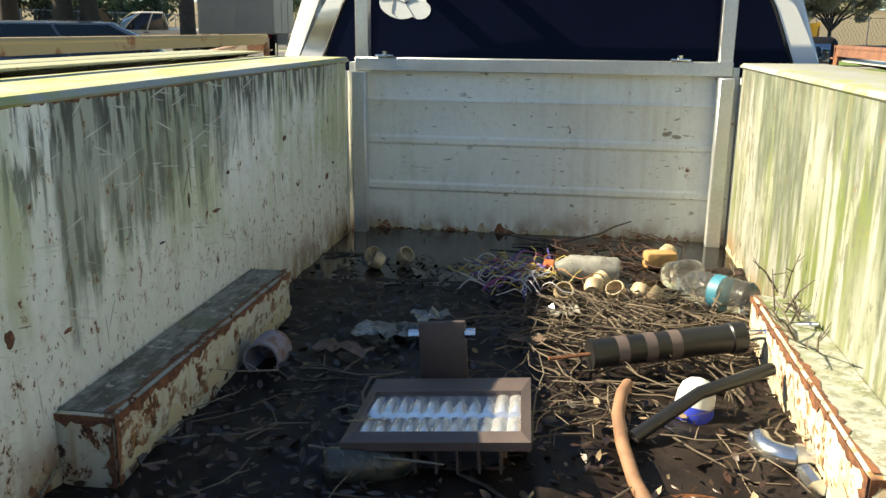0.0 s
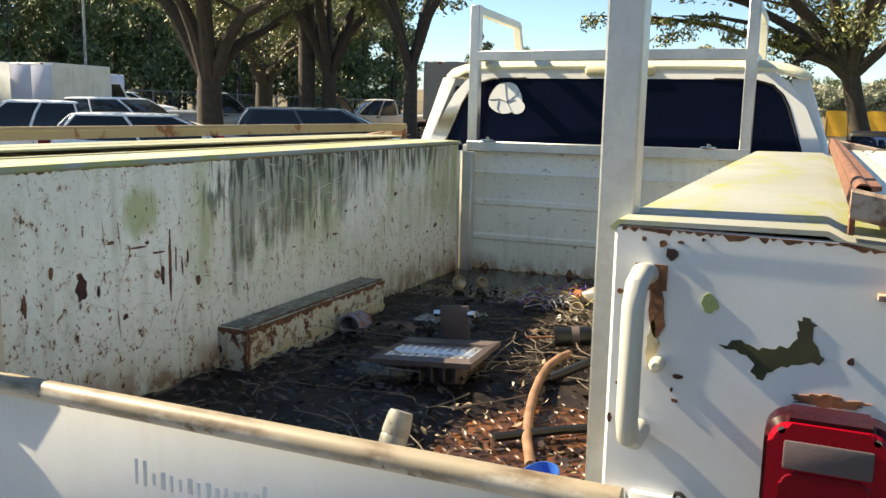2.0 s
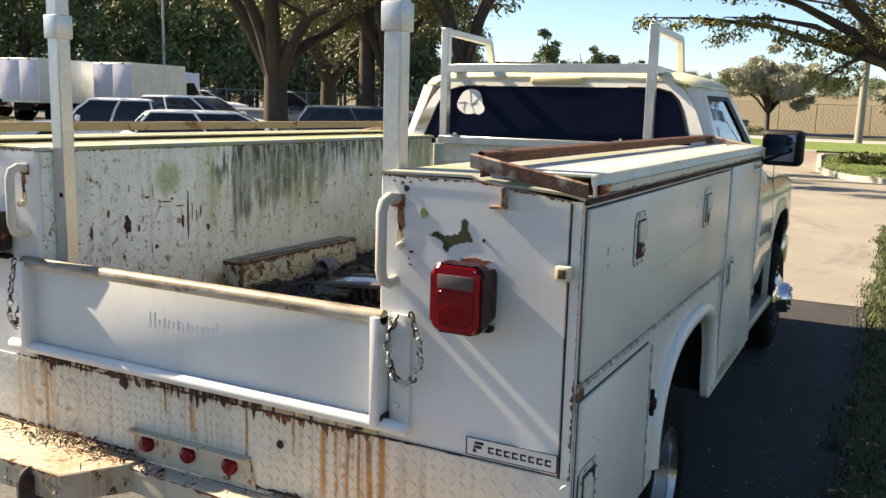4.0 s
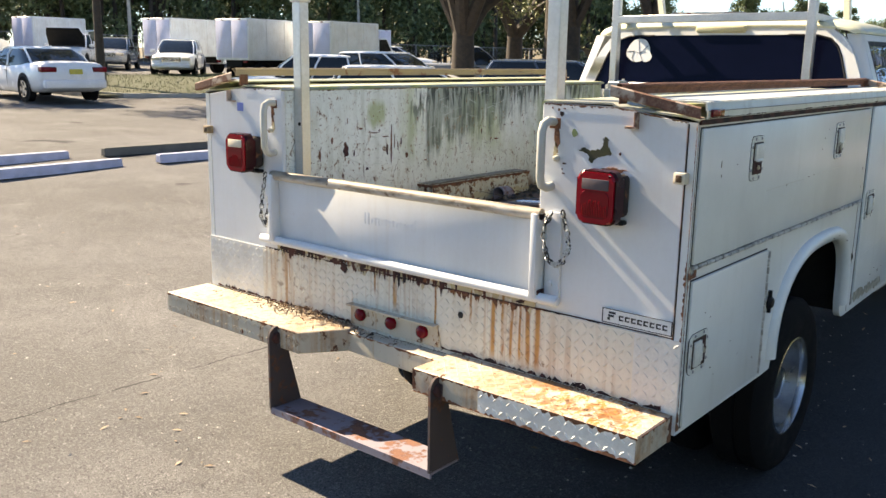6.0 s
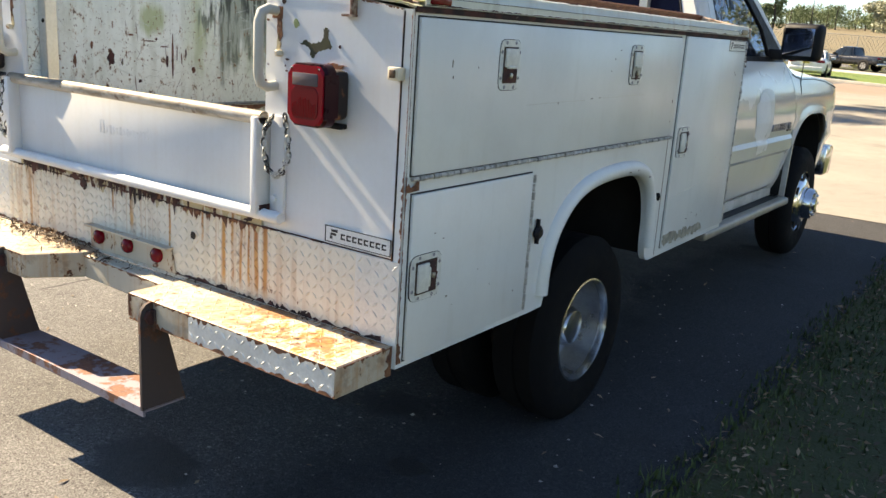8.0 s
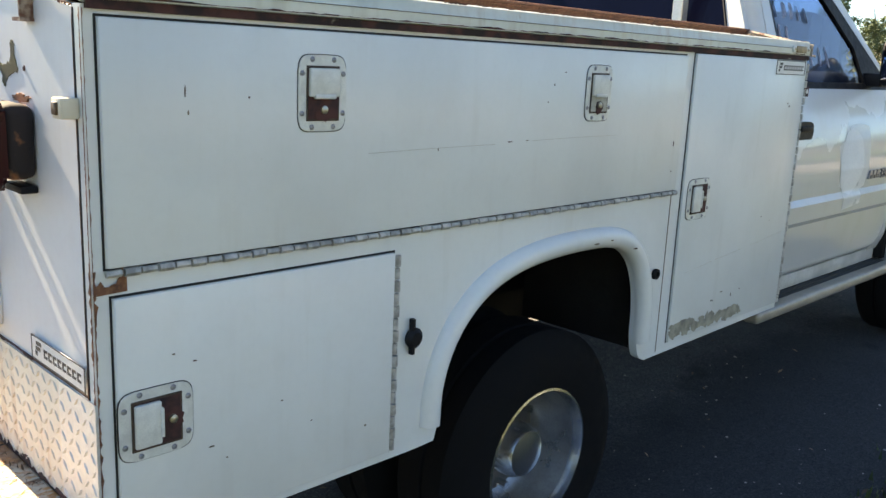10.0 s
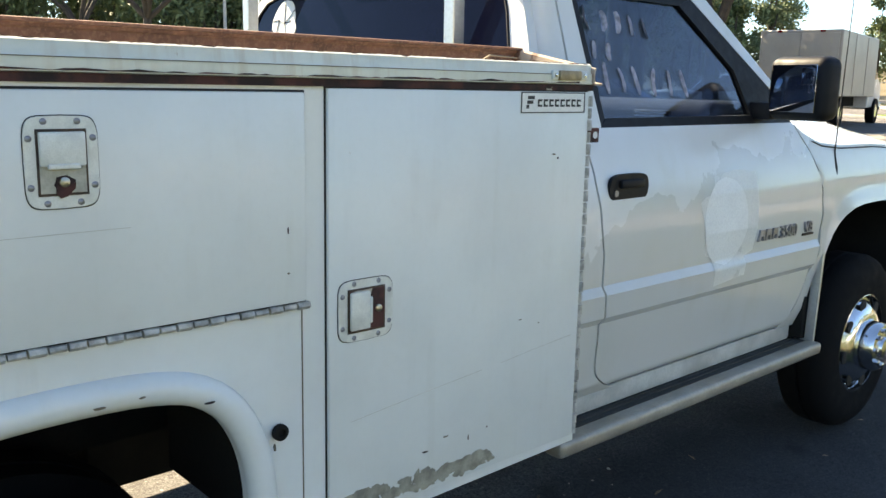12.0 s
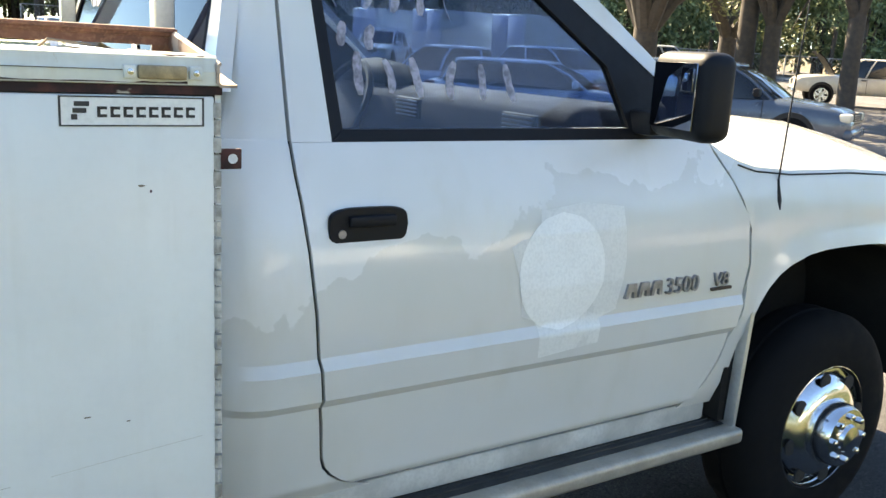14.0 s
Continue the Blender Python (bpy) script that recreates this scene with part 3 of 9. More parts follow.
M_MUCK = plain("wet_leaf_muck", (0.017, 0.012, 0.010), 0.55, 0.0, 0.5, 14, 0.8, Specular_IOR_Level=0.25)
M_TWIG = leafy("dry_twigs", (0.05, 0.036, 0.026), (0.30, 0.23, 0.16), 0.8)


def wet_rust(name):
    m = Mat(name)
    c = m.mix(m.ramp(m.noise(9, 5), 0.35, 0.65), (0.05, 0.019, 0.010), (0.17, 0.065, 0.024))
    c = m.mix(m.ramp(m.noise(60, 3), 0.45, 0.65), c, (0.03, 0.013, 0.008))
    m.bump(m.noise(45, 4), 0.4, 0.002)
    return m.done(c, 0.38)



# ---- building helpers: drawn in units of UNIT metres ----
def mesh_of(bm, name, material, smooth=True, sharp=40):
    bmesh.ops.recalc_face_normals(bm, faces=bm.faces)
    for v in bm.verts:
        v.co *= UNIT
    me = bpy.data.meshes.new(name)
    bm.to_mesh(me)
    bm.free()
    mats = material if isinstance(material, (list, tuple)) else [material]
    for q in mats:
        me.materials.append(q)
    if smooth:
        me.shade_smooth()
        me.set_sharp_from_angle(angle=radians(sharp))
    return me


def part(name, bm, material, parent, label="", kind="", sharp=40):
    ob = new(name, mesh_of(bm, name, material, sharp=sharp))
    ob.parent = parent
    return tagged(ob, label, kind=kind)


def pieces(name, bm, material, parent, places):
    """Alike pieces, each an object of its own on one mesh."""
    me = mesh_of(bm, name, material)
    for p in places:
        ob = new(name, me)
        ob.parent = parent
        ob.location = Vector(p) * UNIT


def thing(name, label, category, at=(0, 0, 0), turn=0.0, group="", kind=""):
    """An Empty at the base of a thing; its parts are drawn about that base."""
    ob = new(name)
    ob.empty_display_size = 0.1
    ob.matrix_basis = pose(at[0] * UNIT, at[1] * UNIT, at[2] * UNIT, 0, 0, turn)
    return tagged(ob, label, category, group, kind)


def solo(name, bm, material, label, category, at=(0, 0, 0), rot=(0, 0, 0), group="", kind=""):
    """A thing that is one mesh."""
    ob = new(name, mesh_of(bm, name, material))
    ob.matrix_basis = pose(at[0] * UNIT, at[1] * UNIT, at[2] * UNIT, *rot)
    return tagged(ob, label, category, group, kind)


def box(bm, x0, x1, y0, y1, z0, z1, bev=0.0, seg=2):
    vs = [bm.verts.new((x, y, z)) for x in (x0, x1) for y in (y0, y1) for z in (z0, z1)]
    fs = [bm.faces.new([vs[i] for i in q]) for q in ((0, 1, 3, 2), (4, 6, 7, 5), (0, 4, 5, 1), (2, 3, 7, 6), (0, 2, 6, 4), (1, 5, 7, 3))]
    if bev:
        es = list({e for f in fs for e in f.edges})
        bmesh.ops.bevel(bm, geom=es, offset=bev, segments=seg, affect="EDGES", profile=0.5)
    return vs


def cube(*a, **k):
    bm = bmesh.new()
    box(bm, *a, **k)
    return bm


def prism(bm, poly, axis, a, b, bev=0.0):
    """A polygon drawn across the axis, pushed from a to b. Poly is (y, z), (x, z) or (x, y)."""
    def at(p, h):
        return {"x": (h, p[0], p[1]), "y": (p[0], h, p[1]), "z": (p[0], p[1], h)}[axis]
    lo, hi = [bm.verts.new(at(p, a)) for p in poly], [bm.verts.new(at(p, b)) for p in poly]
    f0, f1 = bm.faces.new(lo), bm.faces.new(hi[::-1])
    n = len(poly)
    for i in range(n):
        bm.faces.new((lo[i], hi[i], hi[(i + 1) % n], lo[(i + 1) % n]))
    if bev:
        bmesh.ops.bevel(bm, geom=list(f0.edges) + list(f1.edges), offset=bev, segments=1, affect="EDGES")


def tube(bm, pts, r, seg=8, caps=True, flat=1.0):
    """A round bar along the points; r may be a list; flat squeezes it sideways."""
    pts = [Vector(p) for p in pts]
    rs = r if isinstance(r, (list, tuple)) else [r] * len(pts)
    rings, side = [], None
    for i, p in enumerate(pts):
        way = (pts[min(i + 1, len(pts) - 1)] - pts[max(i - 1, 0)]).normalized()
        if side is None:
            side = way.cross(Vector((0.12, 0.21, 1.0)) if abs(way.z) < 0.9 else Vector((1, 0.1, 0))).normalized()
        side = (side - way * side.dot(way)).normalized()
        up = way.cross(side)
        rings.append([bm.verts.new(p + (side * math.cos(a) + up * math.sin(a) * flat) * rs[i]) for a in (2 * math.pi * k / seg for k in range(seg))])
    for q, w in zip(rings, rings[1:]):
        for k in range(seg):
            bm.faces.new((q[k], q[(k + 1) % seg], w[(k + 1) % seg], w[k]))
    if caps:
        bm.faces.new(rings[0][::-1]), bm.faces.new(rings[-1])


def lathe(bm, profile, centre, axis="x", seg=32, close=False):
    """Turns (radius, along) pairs about the axis."""
    c, rings = Vector(centre), []
    for r, h in profile:
        ring = []
        for k in range(seg):
            a = 2 * math.pi * k / seg
            u, v = r * math.cos(a), r * math.sin(a)
            ring.append(bm.verts.new(c + Vector({"x": (h, u, v), "y": (u, h, v), "z": (u, v, h)}[axis])))
        rings.append(ring)
    pairs = list(zip(rings, rings[1:])) + ([(rings[-1], rings[0])] if close else [])
    for q, w in pairs:
        for k in range(seg):
            bm.faces.new((q[k], q[(k + 1) % seg], w[(k + 1) % seg], w[k]))
    if not close:
        for ring, r in ((rings[0], profile[0][0]), (rings[-1], profile[-1][0])):
            if r > 1e-4:
                bm.faces.new(ring)


def sheet(bm, rows, thick=0.0):
    """A skin through rows of points of equal length; thick gives it depth."""
    vs = [[bm.verts.new(p) for p in row] for row in rows]
    fs = [bm.faces.new((a[i], a[i + 1], b[i + 1], b[i])) for a, b in zip(vs, vs[1:]) for i in range(len(a) - 1)]
    if thick:
        bmesh.ops.recalc_face_normals(bm, faces=fs)
        bmesh.ops.solidify(bm, geom=fs, thickness=thick)
    return vs


def shell(bm, rows, off):
    """A skin through rows of points, thickened by a fixed offset and closed round its rim."""
    off = Vector(off)
    a = [[bm.verts.new(p) for p in row] for row in rows]
    b = [[bm.verts.new(Vector(p) + off) for p in row] for row in rows]
    n, m = len(rows), len(rows[0])
    for g in (a, b):
        for i in range(n - 1):
            for j in range(m - 1):
                bm.faces.new((g[i][j], g[i][j + 1], g[i + 1][j + 1], g[i + 1][j]))
    rim = [(i, 0) for i in range(n)] + [(n - 1, j) for j in range(1, m)] + [(i, m - 1) for i in range(n - 2, -1, -1)] + [(0, j) for j in range(m - 2, 0, -1)]
    for (i, j), (k, l) in zip(rim, rim[1:] + rim[:1]):
        bm.faces.new((a[i][j], a[k][l], b[k][l], b[i][j]))


def torus(bm, centre, axis_m, r, r2, seg=12, ring=6, squash=1.0):
    """A ring; axis_m turns it out of the flat."""
    c, rings = Vector(centre), []
    for i in range(seg):
        a = 2 * math.pi * i / seg
        o = Vector((math.cos(a) * r, math.sin(a) * r * squash, 0))
        n = Vector((math.cos(a), math.sin(a), 0))
        rings.append([bm.verts.new(c + axis_m @ (o + n * math.cos(b) * r2 + Vector((0, 0, math.sin(b) * r2)))) for b in (2 * math.pi * k / ring for k in range(ring))])
    for i in range(seg):
        q, w = rings[i], rings[(i + 1) % seg]
        for k in range(ring):
            bm.faces.new((q[k], q[(k + 1) % ring], w[(k + 1) % ring], w[k]))


def lerp_table(table, v):
    for (a, p), (b, q) in zip(table, table[1:]):
        if v <= b:
            return p + (q - p) * max(0.0, v - a) / (b - a)
    return table[-1][1]


def rnd(a, b):
    return random.uniform(a, b)




def fringe(name, a, b, into, out, width, seed, material, parent, step=0.012, label="", sparse=0.0):
    """A thin ragged film of rust along the edge from a to b, reaching into the panel by about width; out is the panel's outward way."""
    a, b, into, out = Vector(a), Vector(b), Vector(into), Vector(out)
    rng = random.Random(seed)
    n = max(4, int((b - a).length / step))
    bm, cols, w = bmesh.new(), [], width
    for i in range(n + 1):
        w = 0.55 * w + 0.45 * width * max(0.0, rng.gauss(0.9, 0.9))
        d = 0.0006 if rng.random() < sparse else max(0.0006, w)
        p = a.lerp(b, i / n)
        cols.append([bm.verts.new(q) for q in (p, p + into * d, p + into * d + out * 0.0008, p + out * 0.0012)])
    for c, e in zip(cols, cols[1:]):
        for k in range(4):
            bm.faces.new((c[k], c[(k + 1) % 4], e[(k + 1) % 4], e[k]))
    bm.faces.new(cols[0][::-1]), bm.faces.new(cols[-1])
    return part(name, bm, material, parent, label)


def blot(name, at, u, v, size, seed, material, parent, thick=0.0012, n=16, label="", rough=0.28):
    """A small ragged patch about a point, spanned by the ways u and v; size is its two half lengths."""
    rng = random.Random(seed)
    at, u, v = Vector(at), Vector(u), Vector(v)
    out = u.cross(v).normalized() * thick
    bm, f = bmesh.new(), 1.0
    ring = []
    for k in range(n):
        f = 0.4 * f + 0.6 * rng.gauss(1.0, rough)
        t = 2 * math.pi * k / n
        ring.append(at + u * math.cos(t) * size[0] * max(0.35, f) + v * math.sin(t) * size[1] * max(0.35, f))
    lo, hi = [bm.verts.new(p - out) for p in ring], [bm.verts.new(p + out) for p in ring]
    bm.faces.new(lo[::-1]), bm.faces.new(hi)
    for k in range(n):
        bm.faces.new((lo[k], lo[(k + 1) % n], hi[(k + 1) % n], hi[k]))
    return part(name, bm, material, parent, label)


def lettering(name, text, size, depth, at, rot, material, parent, label=""):
    """Raised characters in the built-in font, as a mesh."""
    cu = bpy.data.curves.new(name, "FONT")
    cu.body, cu.size, cu.extrude = text, size * UNIT, depth * UNIT
    tmp = new(name, cu)
    me = bpy.data.meshes.new_from_object(tmp)
    bpy.data.objects.remove(tmp)
    me.materials.append(material)
    ob = new(name, me)
    ob.parent = parent
    ob.matrix_basis = pose(at[0] * UNIT, at[1] * UNIT, at[2] * UNIT, *rot)
    return tagged(ob, label)

# ---- the utility truck ----
W, LEN, TOP, INNER, FLOOR = 1.13, 2.55, 1.505, 0.62, 0.95
truck = thing("utility_truck", "old white utility pickup truck with rusty service body parked on asphalt", "truck")

ARCH = [(0.775, 0.588), (0.786, 0.63), (0.79, 0.71), (0.815, 0.79), (0.865, 0.86), (0.94, 0.915), (1.04, 0.95), (1.16, 0.967), (1.30, 0.972),
        (1.42, 0.966), (1.50, 0.945), (1.555, 0.90), (1.59, 0.83), (1.605, 0.75), (1.608, 0.67), (1.625, 0.61), (1.66, 0.588)]



def smooth(pts, n=3):
    """A rounder run through the same points."""
    out = []
    for i in range(len(pts) - 1):
        p = [Vector(pts[max(0, min(len(pts) - 1, i + k))]) for k in (-1, 0, 1, 2)]
        for j in range(n):
            t = j / n
            out.append(tuple(0.5 * (2 * p[1] + (p[2] - p[0]) * t + (2 * p[0] - 5 * p[1] + 4 * p[2] - p[3]) * t * t + (3 * p[1] - p[0] - 3 * p[2] + p[3]) * t ** 3)))
    return out + [tuple(pts[-1])]


ARCH = smooth(ARCH)


M_TRAY = rusty("tray_iron", (0.46, 0.35, 0.27), 0.49, ((0.19, 0.085, 0.055), (0.09, 0.038, 0.026), (0.28, 0.16, 0.10)))
M_RAIL = rusty("rail_rust", None, 0.5, ((0.19, 0.08, 0.05), (0.11, 0.045, 0.03), (0.25, 0.125, 0.075)))
M_RAIL_L = rusty("tan_rail", (0.37, 0.28, 0.16), 0.42)


M_MARK = plain("bleached_marker", (0.36, 0.26, 0.14), 0.5, 0.0, 0.35, 40, 0.1)
M_PAN = plain("dusty_latch_pan", (0.42, 0.40, 0.33), 0.6, 0.0, 0.25, 40, 0.2)


def service_side(s):
    """One side of the service body: skin with its arch, doors, hinges and latches; s is 1 or -1."""
    def bx(*q, **k):
        x0, x1 = sorted((q[0] * s, q[1] * s))
        return cube(x0, x1, *q[2:], **k)
    bm = bmesh.new()
    poly = [(0.0, 0.588), (0.70, 0.585)] + ARCH + [(LEN, 0.60), (LEN, TOP), (0.0, TOP)]
    prism(bm, poly, "x", s * (W - 0.03), s * (W - 0.004))
    skin = part("side_panel", bm, M_WHITE, truck)
    bm = bmesh.new()
    lip = []
    for i in range(len(ARCH)):
        (ya, za), (yb, zb) = ARCH[max(0, i - 1)], ARCH[min(len(ARCH) - 1, i + 1)]
        d = math.hypot(yb - ya, zb - za)
        lip.append((s * (W - 0.008), ARCH[i][0] - (zb - za) / d * 0.028, ARCH[i][1] + (yb - ya) / d * 0.028))
    tube(bm, lip[3:-5], 0.030, 10)
    part("fender_flare", bm, M_WHITE, truck)
    doors = []
    for name, y0, y1, z0, z1 in (("upper_door", 0.022, 1.729, 1.102, 1.488), ("rear_door", 0.03, 0.632, 0.606, 1.052), ("front_door", 1.779, 2.536, 0.622, 1.496)):
        d = part("compartment_door", bx(W - 0.006, W + 0.006, y0, y1, z0, z1, bev=0.004), M_WHITE, truck)
        doors.append(d)
        f = bmesh.new()
        for a, b, c, e in ((y0 - 0.0035, y1 + 0.0035, z0 - 0.0035, z0), (y0 - 0.0035, y1 + 0.0035, z1, z1 + 0.004), (y0 - 0.0035, y0, z0, z1), (y1, y1 + 0.0035, z0, z1)):
            x0, x1 = sorted((s * (W - 0.006), s * (W - 0.0025)))
            box(f, x0, x1, a, b, c, e)
        part("door_seal", f, M_SEAM, d)
    # piano hinges
    def hinge(door, p0, p1, n):
        bm, p0, p1 = bmesh.new(), Vector(p0), Vector(p1)
        for i in range(n):
            a, b = p0.lerp(p1, i / n), p0.lerp(p1, (i + 0.86) / n)
            r = 0.0075 if i % 2 else 0.006
            tube(bm, [a, b], r, 6)
        part("piano_hinge", bm, M_HINGE, door, kind="stuff")
    hx = s * (W + 0.004)
    hinge(doors[0], (hx, 0.02, 1.094), (hx, 1.739, 1.094), 58)
    hinge(doors[1], (hx, 0.638, 0.61), (hx, 0.638, 1.05), 16)
    hinge(doors[2], (hx, 2.541, 0.625), (hx, 2.541, 1.49), 30)
    # paddle latches
    def latch(door, yc, zc, turned, pan=M_RUSTDARK):
        w, h = (0.067, 0.062) if turned else (0.054, 0.069)
        x0 = W + 0.005
        bm = bmesh.new()
        out = [(yc + math.copysign(abs(math.cos(a)) ** 0.35, math.cos(a)) * w, zc + math.copysign(abs(math.sin(a)) ** 0.35, math.sin(a)) * h) for a in (2 * math.pi * k / 28 for k in range(28))]
        prism(bm, out, "x", s * x0, s * (x0 + 0.004), 0.001)
        rim = bmesh.new()
        prism(rim, [(yc + (a - yc) * 1.022, zc + (b - zc) * 1.022) for a, b in out], "x", s * (x0 - 0.001), s * (x0 + 0.0022))
        part("latch_gasket", rim, M_SEAM, door)
        plate = part("latch_plate", bm, M_STEELW, door, "greyed painted steel latch plate")
        part("latch_recess", bx(x0 + 0.0035, x0 + 0.006, yc - w * 0.68, yc + w * 0.68, zc - h * 0.72, zc + h * 0.72), M_RECESS, door)
        part("latch_pan", bx(x0 + 0.005, x0 + 0.0068, yc - w * 0.62, yc + w * 0.62, zc - h * 0.66, zc + h * 0.66), pan, door)
        if turned:
            pd = (yc - w * 0.62, yc + w * 0.08, zc - h * 0.62, zc + h * 0.62)
            lk = (yc + w * 0.4, zc)
        else:
            pd = (yc - w * 0.62, yc + w * 0.62, zc - h * 0.08, zc + h * 0.66)
            lk = (yc, zc - h * 0.42)
        part("latch_paddle", bx(x0 + 0.004, x0 + 0.013, *pd, bev=0.003), M_STEELW, door)
        lip = (pd[1] - 0.003, pd[1] + 0.003, pd[2] + 0.012, pd[3] - 0.012) if turned else (pd[0] + 0.010, pd[1] - 0.010, pd[2] - 0.004, pd[2] + 0.004)
        part("paddle_lip", bx(x0 + 0.008, x0 + 0.016, *lip, bev=0.002), M_STEELW, door)
        bm = bmesh.new()
        lathe(bm, [(0.0075, 0.004), (0.0075, 0.012), (0.003, 0.014)], (s * x0 if s > 0 else s * x0 - 0.014, lk[0], lk[1]), "x", 12)
        part("lock", bm, M_BRASS, door)
        blot("latch_rust", (s * (x0 + 0.0070), lk[0], lk[1] - 0.004), (0, s, 0), (0, 0, 1), (0.017, 0.014), int(yc * 90), M_RUSTDARK, door, 0.0006, 14)
        spots = []
        for u in (-1, 1):
            for v in (-1, 1):
                for p, q in ((0.45, 0.88), (0.86, 0.52)):
                    spots.append((s * (x0 + 0.002), yc + u * w * p, zc + v * h * q))
        bm = bmesh.new()
        lathe(bm, [(0.0052, 0.0), (0.0052, s * 0.003), (0.0025, s * 0.0048)], (0, 0, 0), "x", 10)
        pieces("rivet", bm, M_BADGE, door, spots)
    latch(doors[0], 0.434, 1.377, False)
    latch(doors[0], 1.30, 1.381, False, M_PAN)
    latch(doors[1], 0.096, 0.828, True, M_PAN if s < 0 else M_RUSTDARK)
    latch(doors[2], 1.866, 1.065, True)
    # rubber catch and drain plug
    bm = bmesh.new()
    lathe(bm, [(0.022, 0.0), (0.024, 0.008), (0.015, 0.016)], (s * W - (0.016 if s < 0 else 0), 0.692, 0.855), "x", 14)
    box(bm, *sorted((s * W, s * (W + 0.012))), 0.682, 0.69, 0.82, 0.90)
    part("rubber_catch", bm, M_BLACK, truck, "black rubber door catch")
    bm = bmesh.new()
    lathe(bm, [(0.016, 0.0), (0.016, 0.01), (0.009, 0.011), (0.009, 0.004)], (s * W - (0.01 if s < 0 else 0), 1.668, 0.856), "x", 14)
    part("drain_plug", bm, M_UNDER, truck)
    # closing panels of the compartments
    part("tail_panel", tail_panel(s), M_TAIL, truck)
    part("front_bulkhead", bx(INNER, W - 0.03, LEN - 0.02, LEN, 0.62, TOP - 0.004), M_WHITE, truck)
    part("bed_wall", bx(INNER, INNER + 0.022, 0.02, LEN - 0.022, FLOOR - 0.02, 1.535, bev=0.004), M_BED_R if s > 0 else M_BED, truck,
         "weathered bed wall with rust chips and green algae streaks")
    bm = bmesh.new()
    xa, xb = sorted((s * (INNER + 0.024), s * (W - 0.032)))
    box(bm, xa, xb, 0.022, 0.74, 0.60, 0.615)
    box(bm, xa, xb, 1.68, LEN - 0.022, 0.61, 0.625)
    box(bm, xa, xb, 0.74, 0.755, 0.60, 1.03)
    box(bm, xa, xb, 1.665, 1.68, 0.61, 1.03)
    box(bm, xa, xb, 0.755, 1.665, 1.015, 1.03)
    part("wheel_house", bm, M_UNDER, truck, kind="stuff")
    # the box over the tyre inside the bed
    well = bmesh.new()
    xa, xb = sorted((s * (INNER + 0.002), s * 0.525))
    box(well, xa, xb, 0.822, 1.632, FLOOR, 1.082, bev=0.008)
    wb = part("wheel_box", well, M_WELL, truck, "wheel box with flaking paint and rusted edges")
    part("box_top", bx(0.533, INNER - 0.003, 0.83, 1.624, 1.081, 1.0835), M_BOXTOP if s < 0 else M_BED_R, wb, "dark mossy top of the wheel box")
    # flat top, hinged lid and its rusted tray rails
    bm = bmesh.new()
    rows = [[(s * x, y, z) for x, z in ((INNER - 0.006, 1.536), (INNER + 0.004, 1.546), (0.86, 1.548), (0.88, 1.538), (1.09, 1.522), (W, 1.513))] for y in (0.0, 0.01, LEN * 0.5, LEN)]
    sheet(bm, rows, 0.006)
    top = part("top_panel", bm, M_TOP if s > 0 else M_TOP_L, truck, "sun-bleached top panel stained yellow-green")
    bm = bmesh.new()
    rows = [[(s * x, y, z) for x, z in ((0.895, 1.562), (0.99, 1.562), (1.0, 1.555), (1.008, 1.562), (1.128, 1.562), (1.134, 1.558), (1.136, 1.540), (1.140, 1.536), (1.140, 1.514))] for y in (0.03, 1.3, LEN - 0.01)]
    sheet(bm, rows, 0.005)
    lid = part("lid", bm, M_LID if s > 0 else M_LID_L, truck, "cream painted top lid with rusted edge")
    bm = bmesh.new()
    xa, xb = sorted((s * (W - 0.006), s * (W + 0.004)))
    box(bm, xa, xb, 0.006, LEN, 1.4985, 1.5125)
    part("drip_gap", bm, M_DRIP, lid, "rusted drip channel")
    part("lid_groove", cube(*sorted((s * 1.1405, s * 1.1412)), 0.03, LEN - 0.14, 1.5345, 1.5360), M_SCRATCH, lid)
    rail, up = bmesh.new(), 0.0 if s > 0 else 0.012
    prism(rail, [(s * q[0], q[1]) for q in ((0.880, 1.572 + up), (0.886, 1.572 + up), (0.890, 1.594 + up), (0.908, 1.597 + up), (0.908, 1.602 + up), (0.884, 1.602 + up))], "y", -0.02, LEN - 0.01)
    rl = part("tray_rail", rail, M_RAIL if s > 0 else M_RAIL_L, truck, "rusted steel tray rail")
    bm = bmesh.new()
    tube(bm, [(s * 0.890, -0.02, 1.596 + up), (s * 0.890, LEN - 0.01, 1.596 + up)], 0.0085, 12)
    part("rail_bead", bm, M_RAIL if s > 0 else M_RAIL_L, rl)
    for y in (0.0, LEN - 0.05):
        part("rail_foot", cube(*sorted((s * 0.880, s * 0.886)), y, y + 0.04, 1.545, 1.578 + up), M_RUST, rl)
    for y, ya in ((-0.034, -0.045), (LEN - 0.004, LEN - 0.012)):
        bm = bmesh.new()
        a, b = Vector((s * 0.878, ya, 1.572)), Vector((s * 1.146, y, 1.520))
        rows = [[p + Vector((0, dy, dz)) for dy, dz in ((0.026, -0.004), (0.0, -0.004), (-0.004, 0.0), (-0.004, 0.025), (0.0, 0.029))] for p in (a, a.lerp(b, 0.5), b)]
        sheet(bm, rows, 0.005)
        part("tray_end", bm, M_TRAY, truck, "rust-stained angle iron tray end")
    bm = bmesh.new()
    box(bm, *sorted((s * 1.138, s * 1.150)), 2.412, 2.488, 1.522, 1.544, bev=0.003)
    mk = part("lid_marker", bm, M_MARK, truck, "bleached marker lamp on the lid")
